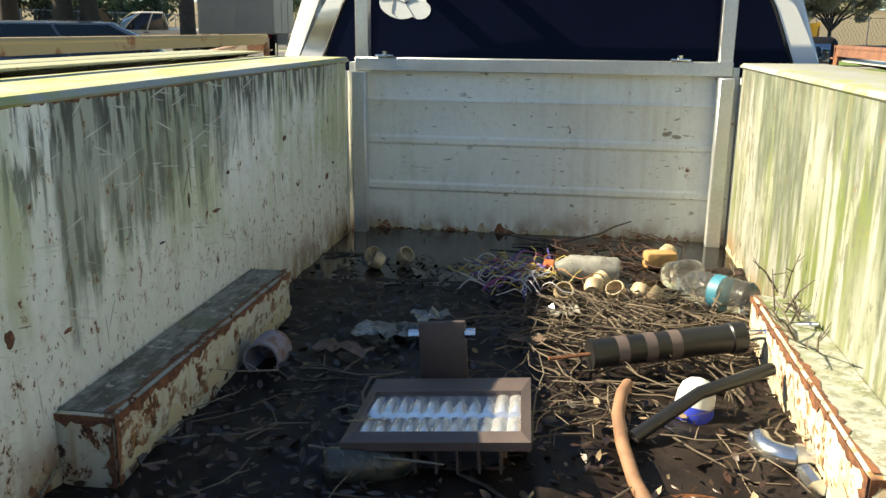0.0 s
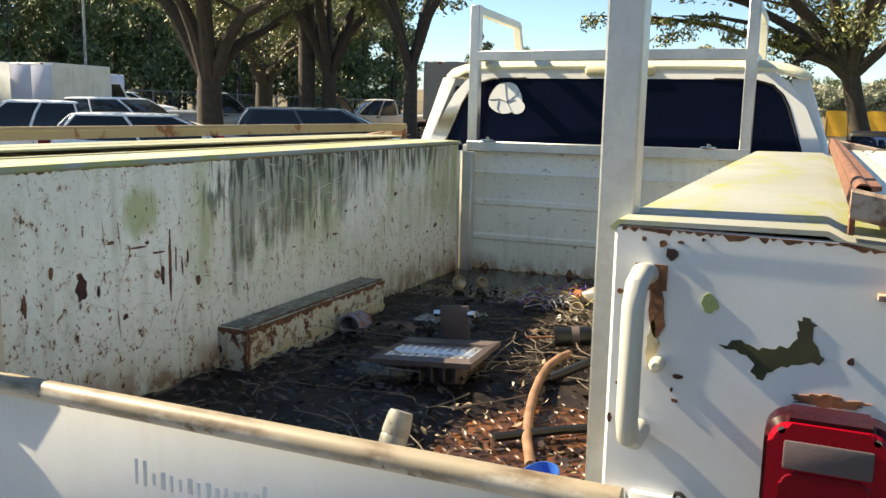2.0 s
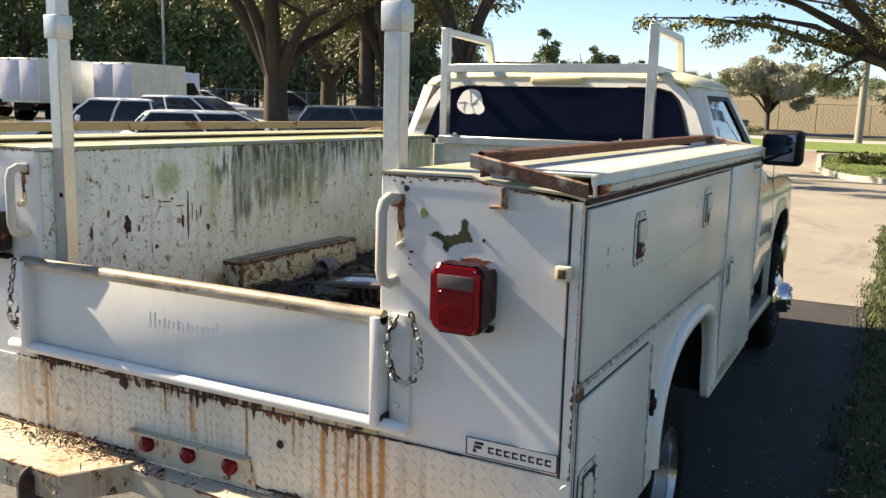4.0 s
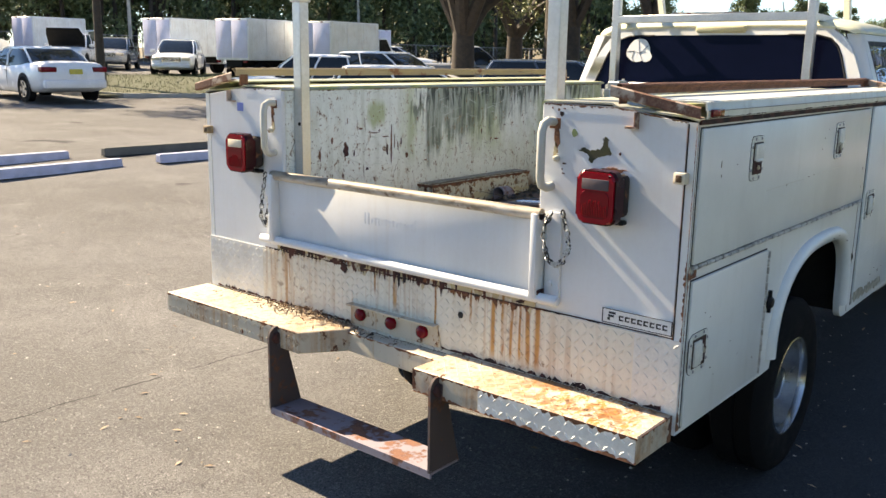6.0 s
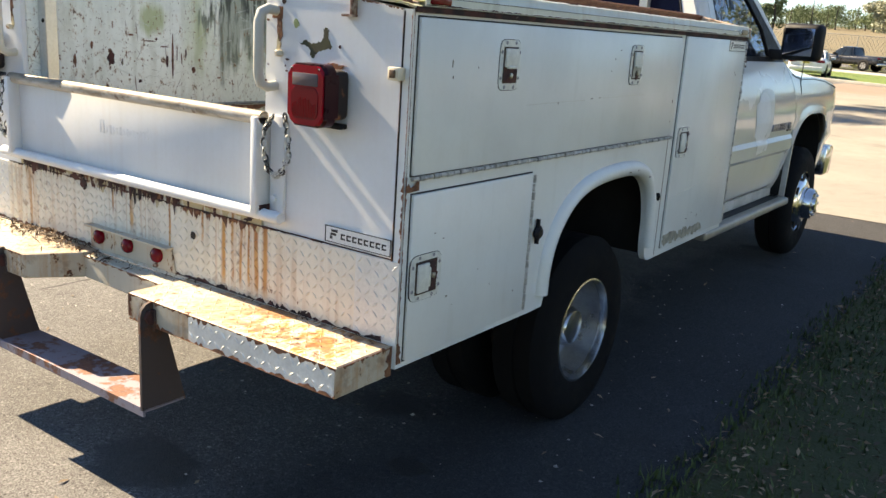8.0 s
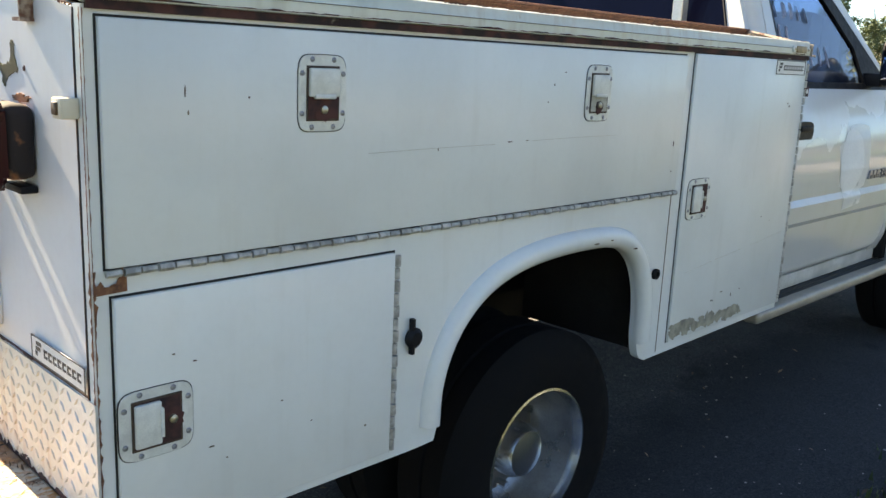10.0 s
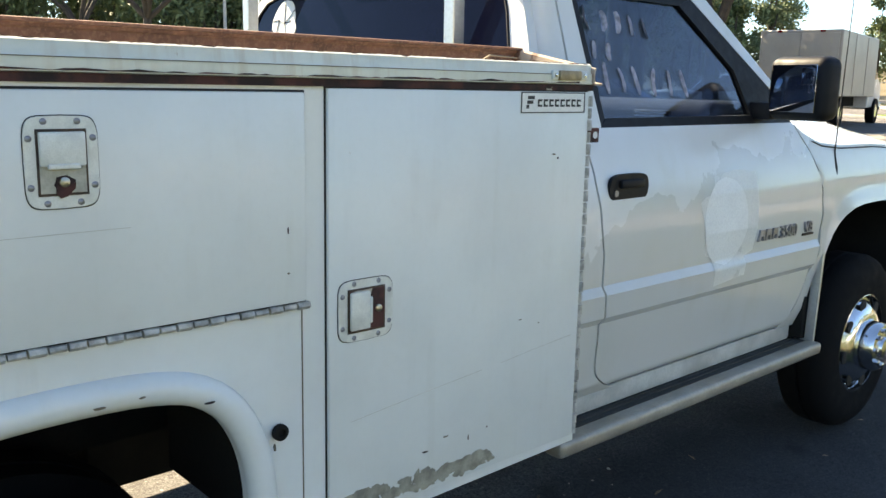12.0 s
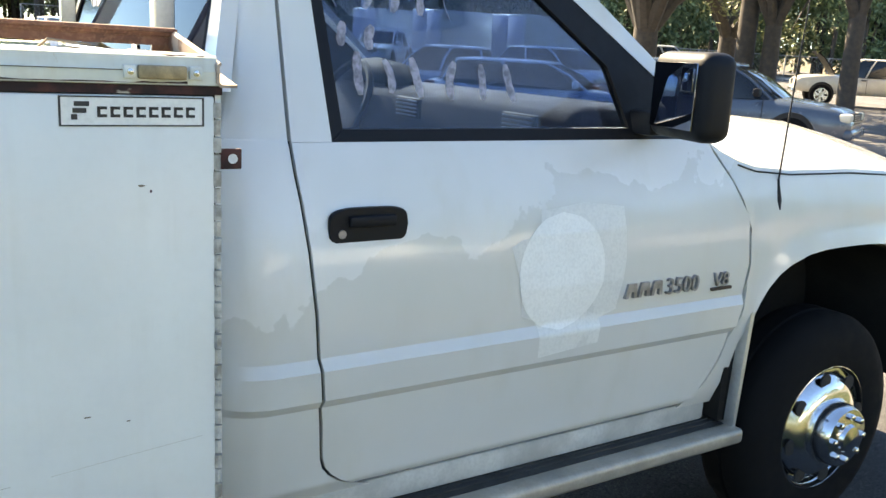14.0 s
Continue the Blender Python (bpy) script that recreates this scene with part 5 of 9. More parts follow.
def wheel(yc, s, rear):
    x_out, r = (1.075, 0.367) if rear else (1.05, 0.378)
    zc = 0.364 if rear else 0.455
    root = new("wheel")
    root.parent = truck
    tagged(root, "dual rear wheel with deep steel rim" if rear else "front wheel with polished steel rim")
    for k, xo in enumerate((x_out, x_out - 0.30) if rear else (x_out - 0.01,)):
        bm = bmesh.new()
        pr = [(0.205, 0.0), (0.235, 0.006), (0.30, 0.008), (0.345, -0.006), (0.368, -0.028), (r, -0.05), (r, -0.09), (r - 0.008, -0.094), (r - 0.008, -0.102), (r, -0.106), (r, -0.16), (0.368, -0.185), (0.34, -0.205), (0.25, -0.212), (0.205, -0.20)]
        lathe(bm, [(a, s * (xo - 0.012 + b)) for a, b in pr], (0, yc, zc), "x", 48, True)
        part("tyre", bm, M_TYRE, root)
        bm = bmesh.new()
        if rear:
            pr = [(0.202, -0.02), (0.207, 0.0), (0.199, 0.002), (0.193, -0.02), (0.192, -0.03)]
        else:
            pr = [(0.210, -0.02), (0.216, 0.0), (0.210, 0.002), (0.203, -0.022), (0.195, -0.030), (0.165, 0.004), (0.135, 0.022), (0.112, 0.024), (0.106, 0.030), (0.103, 0.074), (0.094, 0.086), (0.048, 0.089), (0.042, 0.102), (0.0, 0.106)]
        lathe(bm, [(a, s * (xo - 0.012 + b)) for a, b in pr], (0, yc, zc), "x", 48, rear)
        part("rim", bm, M_RIM if rear else M_CHROME, root, "shiny steel rim")
        ring = [2 * math.pi * j / 8 for j in range(8)]
        bm = bmesh.new()
        if not rear:
            lathe(bm, [(0.026, s * 0.002), (0.026, s * 0.008)], (0, 0, 0), "x", 12)
            pieces("vent_hole", bm, M_SEAM, root, [(s * (xo - 0.012), yc + 0.172 * math.cos(a + 0.2), zc + 0.172 * math.sin(a + 0.2)) for a in ring])
            bm = bmesh.new()
            lathe(bm, [(0.0105, s * 0.08), (0.0105, s * 0.099), (0.006, s * 0.102)], (0, 0, 0), "x", 6)
            pieces("lug_nut", bm, M_CHROME, root, [(s * (xo - 0.012), yc + 0.073 * math.cos(a), zc + 0.073 * math.sin(a)) for a in ring])
        else:
            lathe(bm, [(0.150, s * (xo - 0.012 - 0.155)), (0.13, s * (xo - 0.012 - 0.150)), (0.095, s * (xo - 0.012 - 0.152))], (0, yc, zc), "x", 40)
            part("wheel_disc", bm, M_DISC, root, "grimy wheel disc")
            bm = bmesh.new()
            lathe(bm, [(a, s * (xo - 0.012 + b)) for a, b in ((0.196, -0.015), (0.194, -0.022), (0.186, -0.13), (0.165, -0.160), (0.140, -0.168), (0.142, -0.175), (0.200, -0.165))], (0, yc, zc), "x", 48, True)
            part("rim_well", bm, M_WELLR, root, "dull steel rim well")
            bm = bmesh.new()
            lathe(bm, [(0.082, s * (xo - 0.012 - 0.15)), (0.080, s * (xo - 0.012 - 0.07)), (0.066, s * (xo - 0.012 - 0.045)), (0.03, s * (xo - 0.012 - 0.038)), (0.0, s * (xo - 0.012 - 0.037))], (0, yc, zc), "x", 32)
            part("hub", bm, M_RIM, root)
            bm = bmesh.new()
            lathe(bm, [(0.012, s * -0.15), (0.012, s * -0.11)], (0, 0, 0), "x", 6)
            pieces("lug_nut", bm, M_CHROME, root, [(s * (xo - 0.012), yc + 0.125 * math.cos(a), zc + 0.125 * math.sin(a)) for a in ring])


for s in (1, -1):
    wheel(1.265, s, True)
    wheel(4.595, s, False)
bm = bmesh.new()
for s in (1, -1):
    box(bm, *sorted((s * 0.36, s * 0.44)), 0.05, 5.3, 0.62, 0.80)
for y in (0.3, 1.0, 1.8, 2.4, 3.5, 4.4):
    box(bm, -0.37, 0.37, y, y + 0.07, 0.64, 0.76)
box(bm, -0.60, 0.60, 0.0, 2.6, 0.84, 0.918)
tube(bm, [(-0.9, 1.29, 0.378), (0.9, 1.29, 0.378)], 0.055, 12)
lathe(bm, [(0.05, -0.13), (0.16, -0.06), (0.18, 0.0), (0.14, 0.10), (0.05, 0.16)], (0, 1.29, 0.405), "y", 16)
tube(bm, [(-0.9, 4.58, 0.41), (0.9, 4.58, 0.41)], 0.05, 10)
tube(bm, [(0, 1.4, 0.45), (0, 3.6, 0.58)], 0.04, 10)
box(bm, -0.3, 0.35, 3.3, 5.2, 0.52, 0.9)
# plain added box, sized to hide sunlit ground seen through the wheel arch
box(bm, -0.62, 0.10, 1.66, 2.50, 0.318, 0.66, bev=0.03)
part("chassis", bm, M_UNDER, truck, "grimy steel chassis and axles")

# spare wheel slung flat under the bed
spare = new("spare_wheel")
spare.parent = truck
tagged(spare, "black spare wheel slung flat under the bed")
bm = bmesh.new()
lathe(bm, [(0.205, 0.385), (0.30, 0.362), (0.345, 0.372), (0.372, 0.40), (0.376, 0.43), (0.376, 0.50), (0.372, 0.54), (0.34, 0.57), (0.25, 0.575), (0.205, 0.56)], (0.10, 0.49, 0), "z", 40, True)
part("tyre", bm, M_TYRE, spare)
bm = bmesh.new()
lathe(bm, [(0.207, 0.39), (0.19, 0.42), (0.17, 0.47), (0.10, 0.46), (0.0, 0.455)], (0.10, 0.49, 0), "z", 32)
part("rim", bm, M_DISC, spare, "grimy steel rim")
bm = bmesh.new()
tube(bm, [(0.10, 0.49, 0.45), (0.10, 0.49, 0.86)], 0.012, 8)
part("hanger_rod", bm, M_UNDER, spare)

# ---- cab ----
SIDE = [(0.58, 0.93), (0.64, 0.968), (0.80, 0.992), (0.838, 0.995), (0.862, 1.018), (0.93, 1.024), (0.955, 1.010), (1.05, 1.018), (1.18, 1.008), (1.28, 0.984), (1.34, 0.962), (1.385, 0.945), (1.40, 0.935)]
ZS = sorted([z for z, _ in SIDE] + [0.632, 0.650, 0.665, 0.685, 0.71, 0.75])


def bulge(z):
    if z <= 1.40:
        return lerp_table(SIDE, z)
    return 0.935 - (z - 1.40) * 0.33


def seam_y(z):
    round_off = 0.075 * max(0.0, (0.71 - z) / 0.085) ** 2.2
    return 2.752 + max(0.0, 1.36 - z) * 0.105 + round_off if z < 1.40 else 2.752 + (z - 1.40) * 0.02


FRONT = [(0.60, 3.94), (0.64, 4.005), (0.68, 4.045), (0.74, 4.080), (0.80, 4.097), (0.93, 4.118), (1.0, 4.130), (1.18, 4.115), (1.28, 4.055), (1.36, 3.99), (1.40, 3.965)]


def front_y(z):
    return lerp_table(FRONT, z)


REAR_ROUND = [(2.585, 0.12), (2.60, 0.075), (2.625, 0.04), (2.655, 0.016), (2.69, 0.004), (2.74, 0.0)]


def body_skin(z0, z1, ya, yb, s, cols=10, inset=0.0):
    zs = sorted({z0, z1, *[z for z in ZS if z0 < z < z1]})
    rows = []
    for z in zs:
        a, b = ya(z), yb(z)
        rows.append([(s * (bulge(z) - inset), a + (b - a) * k / cols, z) for k in range(cols + 1)])
    bm = bmesh.new()
    shell(bm, rows, (-s * 0.012, 0, 0))
    return bm


M_TRIM = plain("dark_vinyl", (0.010, 0.012, 0.018), 0.9, 0.0, 0.2, 30, 0.3, Specular_IOR_Level=0.15)
M_BOARD = plain("tan_aluminium", (0.40, 0.36, 0.30), 0.42, 0.35, 0.2, 7, 0.2)
M_ROCKER = plain("grimy_sill_paint", (0.46, 0.46, 0.43), 0.6, 0.0, 0.22, 7, 0.2)
M_TREAD = plain("dusty_rubber_tread", (0.045, 0.042, 0.038), 0.8, 0.0, 0.5, 9, 0.3)
HOOD_EDGE = [(3.96, 1.392), (4.05, 1.345), (4.15, 1.318), (4.3, 1.305), (4.6, 1.302), (4.9, 1.285), (5.2, 1.24), (5.5, 1.17)]


def hood_edge(y):
    return lerp_table(HOOD_EDGE, y)


def fender_low(y):
    u = abs(y - 4.595) / 0.455
    return 0.56 if u >= 1 else 0.56 + 0.508 * (1 - u ** 3.4) ** (1 / 3.4)


for s in (1, -1):
    bm = bmesh.new()
    shell(bm, [[(s * (bulge(z) - d * 0.7), y if y < 2.7 else seam_y(z) - 0.004, z) for y, d in REAR_ROUND] for z in ZS], (-s * 0.012, 0, 0))
    part("cab_corner", bm, M_CAB, truck, sharp=28)
    door = part("cab_door", body_skin(0.625, 1.395, lambda z: seam_y(z) + 0.004, lambda z: front_y(z) - 0.005, s, 14), M_CAB, truck, "white cab door with a pale round ghost of a removed badge", sharp=28)
    part("door_trim", body_skin(0.66, 1.393, lambda z: seam_y(z) + 0.02, lambda z: front_y(z) - 0.02, s, 6, 0.05), M_TRIM, door, "dark vinyl door lining")
    part("door_gap", body_skin(0.61, 1.39, lambda z: seam_y(z) - 0.006, lambda z: front_y(z) + 0.006, s, 8, 0.014), M_SEAM, truck)
    # fender with its wheel arch
    bm = bmesh.new()
    rows = []
    ys = [3.97, 4.02, 4.08, 4.12, 4.138, 4.143, 4.15, 4.165, 4.19, 4.22, 4.26, 4.30, 4.38, 4.46, 4.54, 4.62, 4.70, 4.78, 4.86, 4.94, 4.98, 5.01, 5.03, 5.045, 5.052, 5.06, 5.15, 5.3, 5.42, 5.48]
    for y in ys:
        lo = fender_low(y) if y > 4.139 else 0.60
        hi = hood_edge(y)
        row = []
        for k in range(11):
            z = lo + (hi - lo) * k / 10
            yy = max(y, front_y(z) + 0.004)
            flare = 0.014 * math.exp(-((z - fender_low(yy)) / 0.045) ** 2) if 4.2 < y < 5.0 else 0
            x = bulge(z) + flare - max(0, yy - 5.15) ** 2 * 0.9
            row.append((s * x, yy, z))
        rows.append(row)
    shell(bm, rows, (-s * 0.01, 0, 0))
    part("front_fender", bm, M_CAB, truck, sharp=28)
    bm = bmesh.new()
    box(bm, *sorted((s * 0.55, s * 0.98)), 4.12, 4.17, 0.55, 1.25)
    box(bm, *sorted((s * 0.55, s * 0.60)), 4.17, 5.1, 0.55, 1.25)
    box(bm, *sorted((s * 0.55, s * 0.97)), 4.17, 5.1, 1.13, 1.16)
    part("inner_fender", bm, M_UNDER, truck)
    # mud guard, running board
    bm = bmesh.new()
    prism(bm, [(4.142, 0.50), (4.154, 0.50), (4.176, 0.90), (4.160, 0.90)], "x", s * 0.84, s * 1.02)
    part("mud_guard", bm, M_ALU, truck)
    bm = bmesh.new()
    box(bm, *sorted((s * 0.985, s * 1.05)), 2.60, 4.165, 0.497, 0.544, bev=0.014, seg=3)
    board = part("running_board", bm, M_BOARD, truck, "worn tan aluminium running board")
    part("step_tread", cube(*sorted((s * 0.80, s * 0.988)), 2.62, 4.15, 0.525, 0.541), M_TREAD, board)
    for k in range(6):
        part("tread_rib", cube(*sorted((s * (0.85 + 0.022 * k), s * (0.857 + 0.022 * k))), 2.62, 4.15, 0.541, 0.545), M_TREAD, board)
    part("rocker", cube(*sorted((s * 0.80, s * 0.945)), 2.63, 4.10, 0.545, 0.612, bev=0.012), M_ROCKER, truck, "grimy sill under the door")
    # window frame
    def wf(y, z, d=0.0):
        return (s * (bulge(z) - d), y, z)
    def strip(name, pts, mt, d0, d1, parent):
        bm = bmesh.new()
        lo, hi = [bm.verts.new(wf(y, z, d0)) for y, z in pts], [bm.verts.new(wf(y, z, d1)) for y, z in pts]
        bm.faces.new(lo), bm.faces.new(hi[::-1])
        n = len(pts)
        for i in range(n):
            bm.faces.new((lo[i], hi[i], hi[(i + 1) % n], lo[(i + 1) % n]))
        return part(name, bm, mt, parent)
    rt = 1.83
    bm = bmesh.new()
    shell(bm, [[(s * (bulge(z) - d), y + (z - 1.40) * 0.24 * max(0.0, 2.74 - y) / 0.115 if y < 2.7 else seam_y(z) - 0.004, z) for y, d in REAR_ROUND[2:]] for z in (1.40, 1.5, 1.6, 1.7, 1.78, rt)], (-s * 0.03, 0.0, 0))
    part("rear_pillar", bm, M_CAB, truck)
    strip("door_frame", [(seam_y(1.4) + 0.004, 1.396), (2.845, 1.396), (2.828, 1.795), (seam_y(rt) + 0.004, rt)], M_CAB, 0.0, 0.04, door)
    strip("door_frame", [(2.828, 1.795), (3.458, 1.80), (3.46, rt), (seam_y(rt) + 0.004, rt)], M_CAB, 0.0, 0.04, door)
    strip("windscreen_pillar", [(3.458, 1.80), (3.46, rt), (3.54, 1.815), (4.06, 1.402), (4.022, 1.40)], M_CAB, 0.0, 0.04, truck)
    strip("window_seal", [(2.845, 1.396), (2.875, 1.42), (2.855, 1.775), (2.828, 1.795)], M_BLACK, 0.004, 0.03, door)
    strip("window_seal", [(2.845, 1.394), (3.97, 1.394), (3.93, 1.424), (2.875, 1.42)], M_BLACK, 0.002, 0.03, door)
    strip("window_seal", [(3.458, 1.80), (3.38, 1.775), (3.64, 1.575), (3.69, 1.423), (3.93, 1.424), (4.022, 1.40)], M_BLACK, 0.002, 0.03, door)
    strip("window_seal", [(2.828, 1.795), (2.855, 1.775), (3.38, 1.775), (3.458, 1.80)], M_BLACK, 0.004, 0.03, door)
    pane = strip("window_pane", [(2.87, 1.418), (3.70, 1.418), (3.645, 1.58), (3.385, 1.78), (2.85, 1.78)], M_GLASS, 0.012, 0.016, door)
    pane.visible_shadow = False
    # handle
    bm = bmesh.new()
    out = [(2.905 + math.copysign(abs(math.cos(a)) ** 0.45, math.cos(a)) * 0.092, 1.228 + math.copysign(abs(math.sin(a)) ** 0.5, math.sin(a)) * 0.040) for a in (2 * math.pi * k / 24 for k in range(24))]
    prism(bm, out, "x", s * 0.992, s * 1.004, 0.003)
    hd = part("door_handle", bm, M_BLACK, door, "black plastic door handle")
    bm = cube(*sorted((s * 1.0, s * 1.016)), 2.855, 2.965, 1.228, 1.252, bev=0.006)
    part("grip", bm, M_BLACK, hd)
    bm = bmesh.new()
    lathe(bm, [(0.009, s * 1.004), (0.009, s * 1.007)], (0, 2.842, 1.215), "x", 12)
    part("key_lock", bm, M_BADGE, hd)
    # mirror, turned a little outwards
    bm = bmesh.new()
    box(bm, *sorted((-s * 0.085, s * 0.150)), -0.060, 0.038, -0.105, 0.105, bev=0.034, seg=4)
    mr = part("wing_mirror", bm, M_BLACK, truck, "large black tow mirror")
    mr.location, mr.rotation_euler.z = Vector((s * 1.061, 3.742, 1.517)) * UNIT, s * radians(-14)
    part("mirror_glass", cube(*sorted((-s * 0.058, s * 0.122)), -0.0645, -0.0595, -0.078, 0.078, bev=0.0022), M_DARKMIRROR, mr, "mirror glass tinted dark blue for its dim reflection")
    part("convex_mirror", cube(*sorted((s * 0.066, s * 0.114)), -0.0675, -0.0640, 0.012, 0.066, bev=0.0015), M_DARKMIRROR, mr)
    part("mirror_arm", cube(*sorted((s * 0.90, s * 0.99)), 3.70, 3.775, 1.408, 1.47, bev=0.012), M_BLACK, truck)

# badge ghost, letters as bars, antenna, clip on the right side
def on_door(y, z, d=0.002):
    return (bulge(z) + d, y, z)


def decal(name, outline, mt, parent, d=0.0015, label=""):
    """A thin film that follows the curve of the door, filled from its middle."""
    bm = bmesh.new()
    lo, hi = min(p[1] for p in outline), max(p[1] for p in outline)
    levels = sorted({*(lo + (hi - lo) * k / 24 for k in range(1, 24)), lo + 1e-4, hi - 1e-4, *(z for z in ZS if lo < z < hi)})
    rows = []
    for z in levels:
        ys = [p[0] + (q[0] - p[0]) * (z - p[1]) / (q[1] - p[1]) for p, q in zip(outline, outline[1:] + outline[:1]) if (p[1] - z) * (q[1] - z) < 0]
        if len(ys) < 2:
            continue
        rows.append([on_door(min(ys) + (max(ys) - min(ys)) * k / 4, z, d) for k in range(5)])
    sheet(bm, rows)
    return part(name, bm, mt, parent, label)


the_door = [o for o in truck.children if o.name.startswith("cab_door")][0]
oval = [(3.432 + 0.134 * math.cos(a), 1.085 + 0.145 * math.sin(a)) for a in (2 * math.pi * k / 28 for k in range(28))]
cross = [(3.27, 1.17), (3.36, 1.175), (3.365, 1.235), (3.50, 1.25), (3.63, 1.245), (3.64, 1.10), (3.62, 0.965), (3.565, 0.955), (3.56, 0.885), (3.37, 0.875), (3.365, 0.965), (3.315, 0.985), (3.30, 1.08)]
decal("overspray", cross, plain("paler_paint", (0.72, 0.72, 0.69), 0.3, 0.0, 0.03), the_door, 0.0012, "paler patch of paint")
decal("badge_ghost", oval, M_PATCH, the_door, 0.0024, "pale oval ghost of a removed badge")
x = bulge(1.01) + 0.002
badge = part("model_badge", cube(x - 0.012, x - 0.002, 3.645, 4.06, 1.0, 1.026), M_CAB, the_door, "dull chrome model badge")
for k, y0 in enumerate((3.642, 3.688, 3.734)):
    bm = bmesh.new()
    prism(bm, [(y0, 0.995), (y0 + 0.010, 0.995), (y0 + 0.014, 1.012), (y0 + 0.028, 1.012), (y0 + 0.030, 0.995), (y0 + 0.041, 0.995), (y0 + 0.037, 1.034), (y0 + 0.008, 1.034)], "x", x - 0.004, x + 0.007)
    part("badge_bar", bm, M_BADGE, badge, "unlettered badge bar")
lettering("badge_digits", "3500", 0.064, 0.005, (x + 0.003, 3.788, 0.992), (90, 0, 90), M_BADGE, badge, "raised chrome number 3500")
lettering("badge_digits", "V8", 0.056, 0.005, (x + 0.003, 3.975, 0.996), (90, 0, 90), M_BADGE, badge, "raised chrome mark V8")
part("badge_underline", cube(x - 0.004, x + 0.004, 3.975, 4.055, 0.982, 0.990), M_RECESS, badge)
bm = bmesh.new()
lathe(bm, [(0.020, 0.0), (0.016, 0.03), (0.006, 0.07), (0.003, 0.09)], (0.985, 4.245, 1.195), "z", 10)
tube(bm, [(0.985, 4.245, 1.27), (0.985, 4.26, 1.60), (0.98, 4.29, 1.95)], [0.0028, 0.0024, 0.0015], 6)
part("antenna", bm, M_BLACK, truck, "thin whip antenna")
bm = cube(W - 0.004, W + 0.004, 2.546, 2.584, 1.374, 1.409, bev=0.002)
cl = part("body_clip", bm, M_RUSTDARK, truck, "rust-brown tab with a hole")
bm = bmesh.new()
lathe(bm, [(0.0085, W + 0.0038), (0.0085, W + 0.0048)], (0, 2.568, 1.392), "x", 14)
part("clip_hole", bm, M_STICK, cl)
bm = bmesh.new()
tube(bm, [(0.795, 3.52, 1.735), (0.80, 3.56, 1.735), (0.82, 3.66, 1.66), (0.84, 3.735, 1.56), (0.845, 3.75, 1.52), (0.85, 3.745, 1.495)], 0.014, 12)
part("pillar_grip", bm, M_BLACK, truck, "black grab handle inside the windscreen pillar")
for s in (1, -1):
    bm = bmesh.new()
    tube(bm, [(s * (bulge(hood_edge(y) - 0.012) + 0.001), y, hood_edge(y) - 0.012) for y in (4.08, 4.15, 4.3, 4.6, 4.9, 5.1, 5.2)], 0.0028, 6)
    part("hood_gap", bm, M_SEAM, truck)
    # liner of the front wheel arch
    arc = [(4.595 + 0.452 * math.copysign(abs(math.cos(math.pi * k / 16)) ** 0.6, math.cos(math.pi * k / 16)), 0.55 + 0.516 * math.sin(math.pi * k / 16) ** 0.6) for k in range(17)]
    bm = bmesh.new()
    sheet(bm, [[(s * x, y, z) for y, z in arc] for x in (0.52, 0.75, 0.985)], 0.008)
    part("wheel_liner", bm, M_UNDER, truck)
    part("liner_wall", cube(*sorted((s * 0.50, s * 0.52)), 4.14, 5.06, 0.30, 1.10), M_UNDER, truck)


CAB_X = 0.03


def leaned(bm):
    """Tips the back of the cab forward towards the roof and sets it on the cab's middle."""
    for v in bm.verts:
        v.co.x += CAB_X
        v.co.y += (v.co.z - 1.50) * 0.25
    return bm


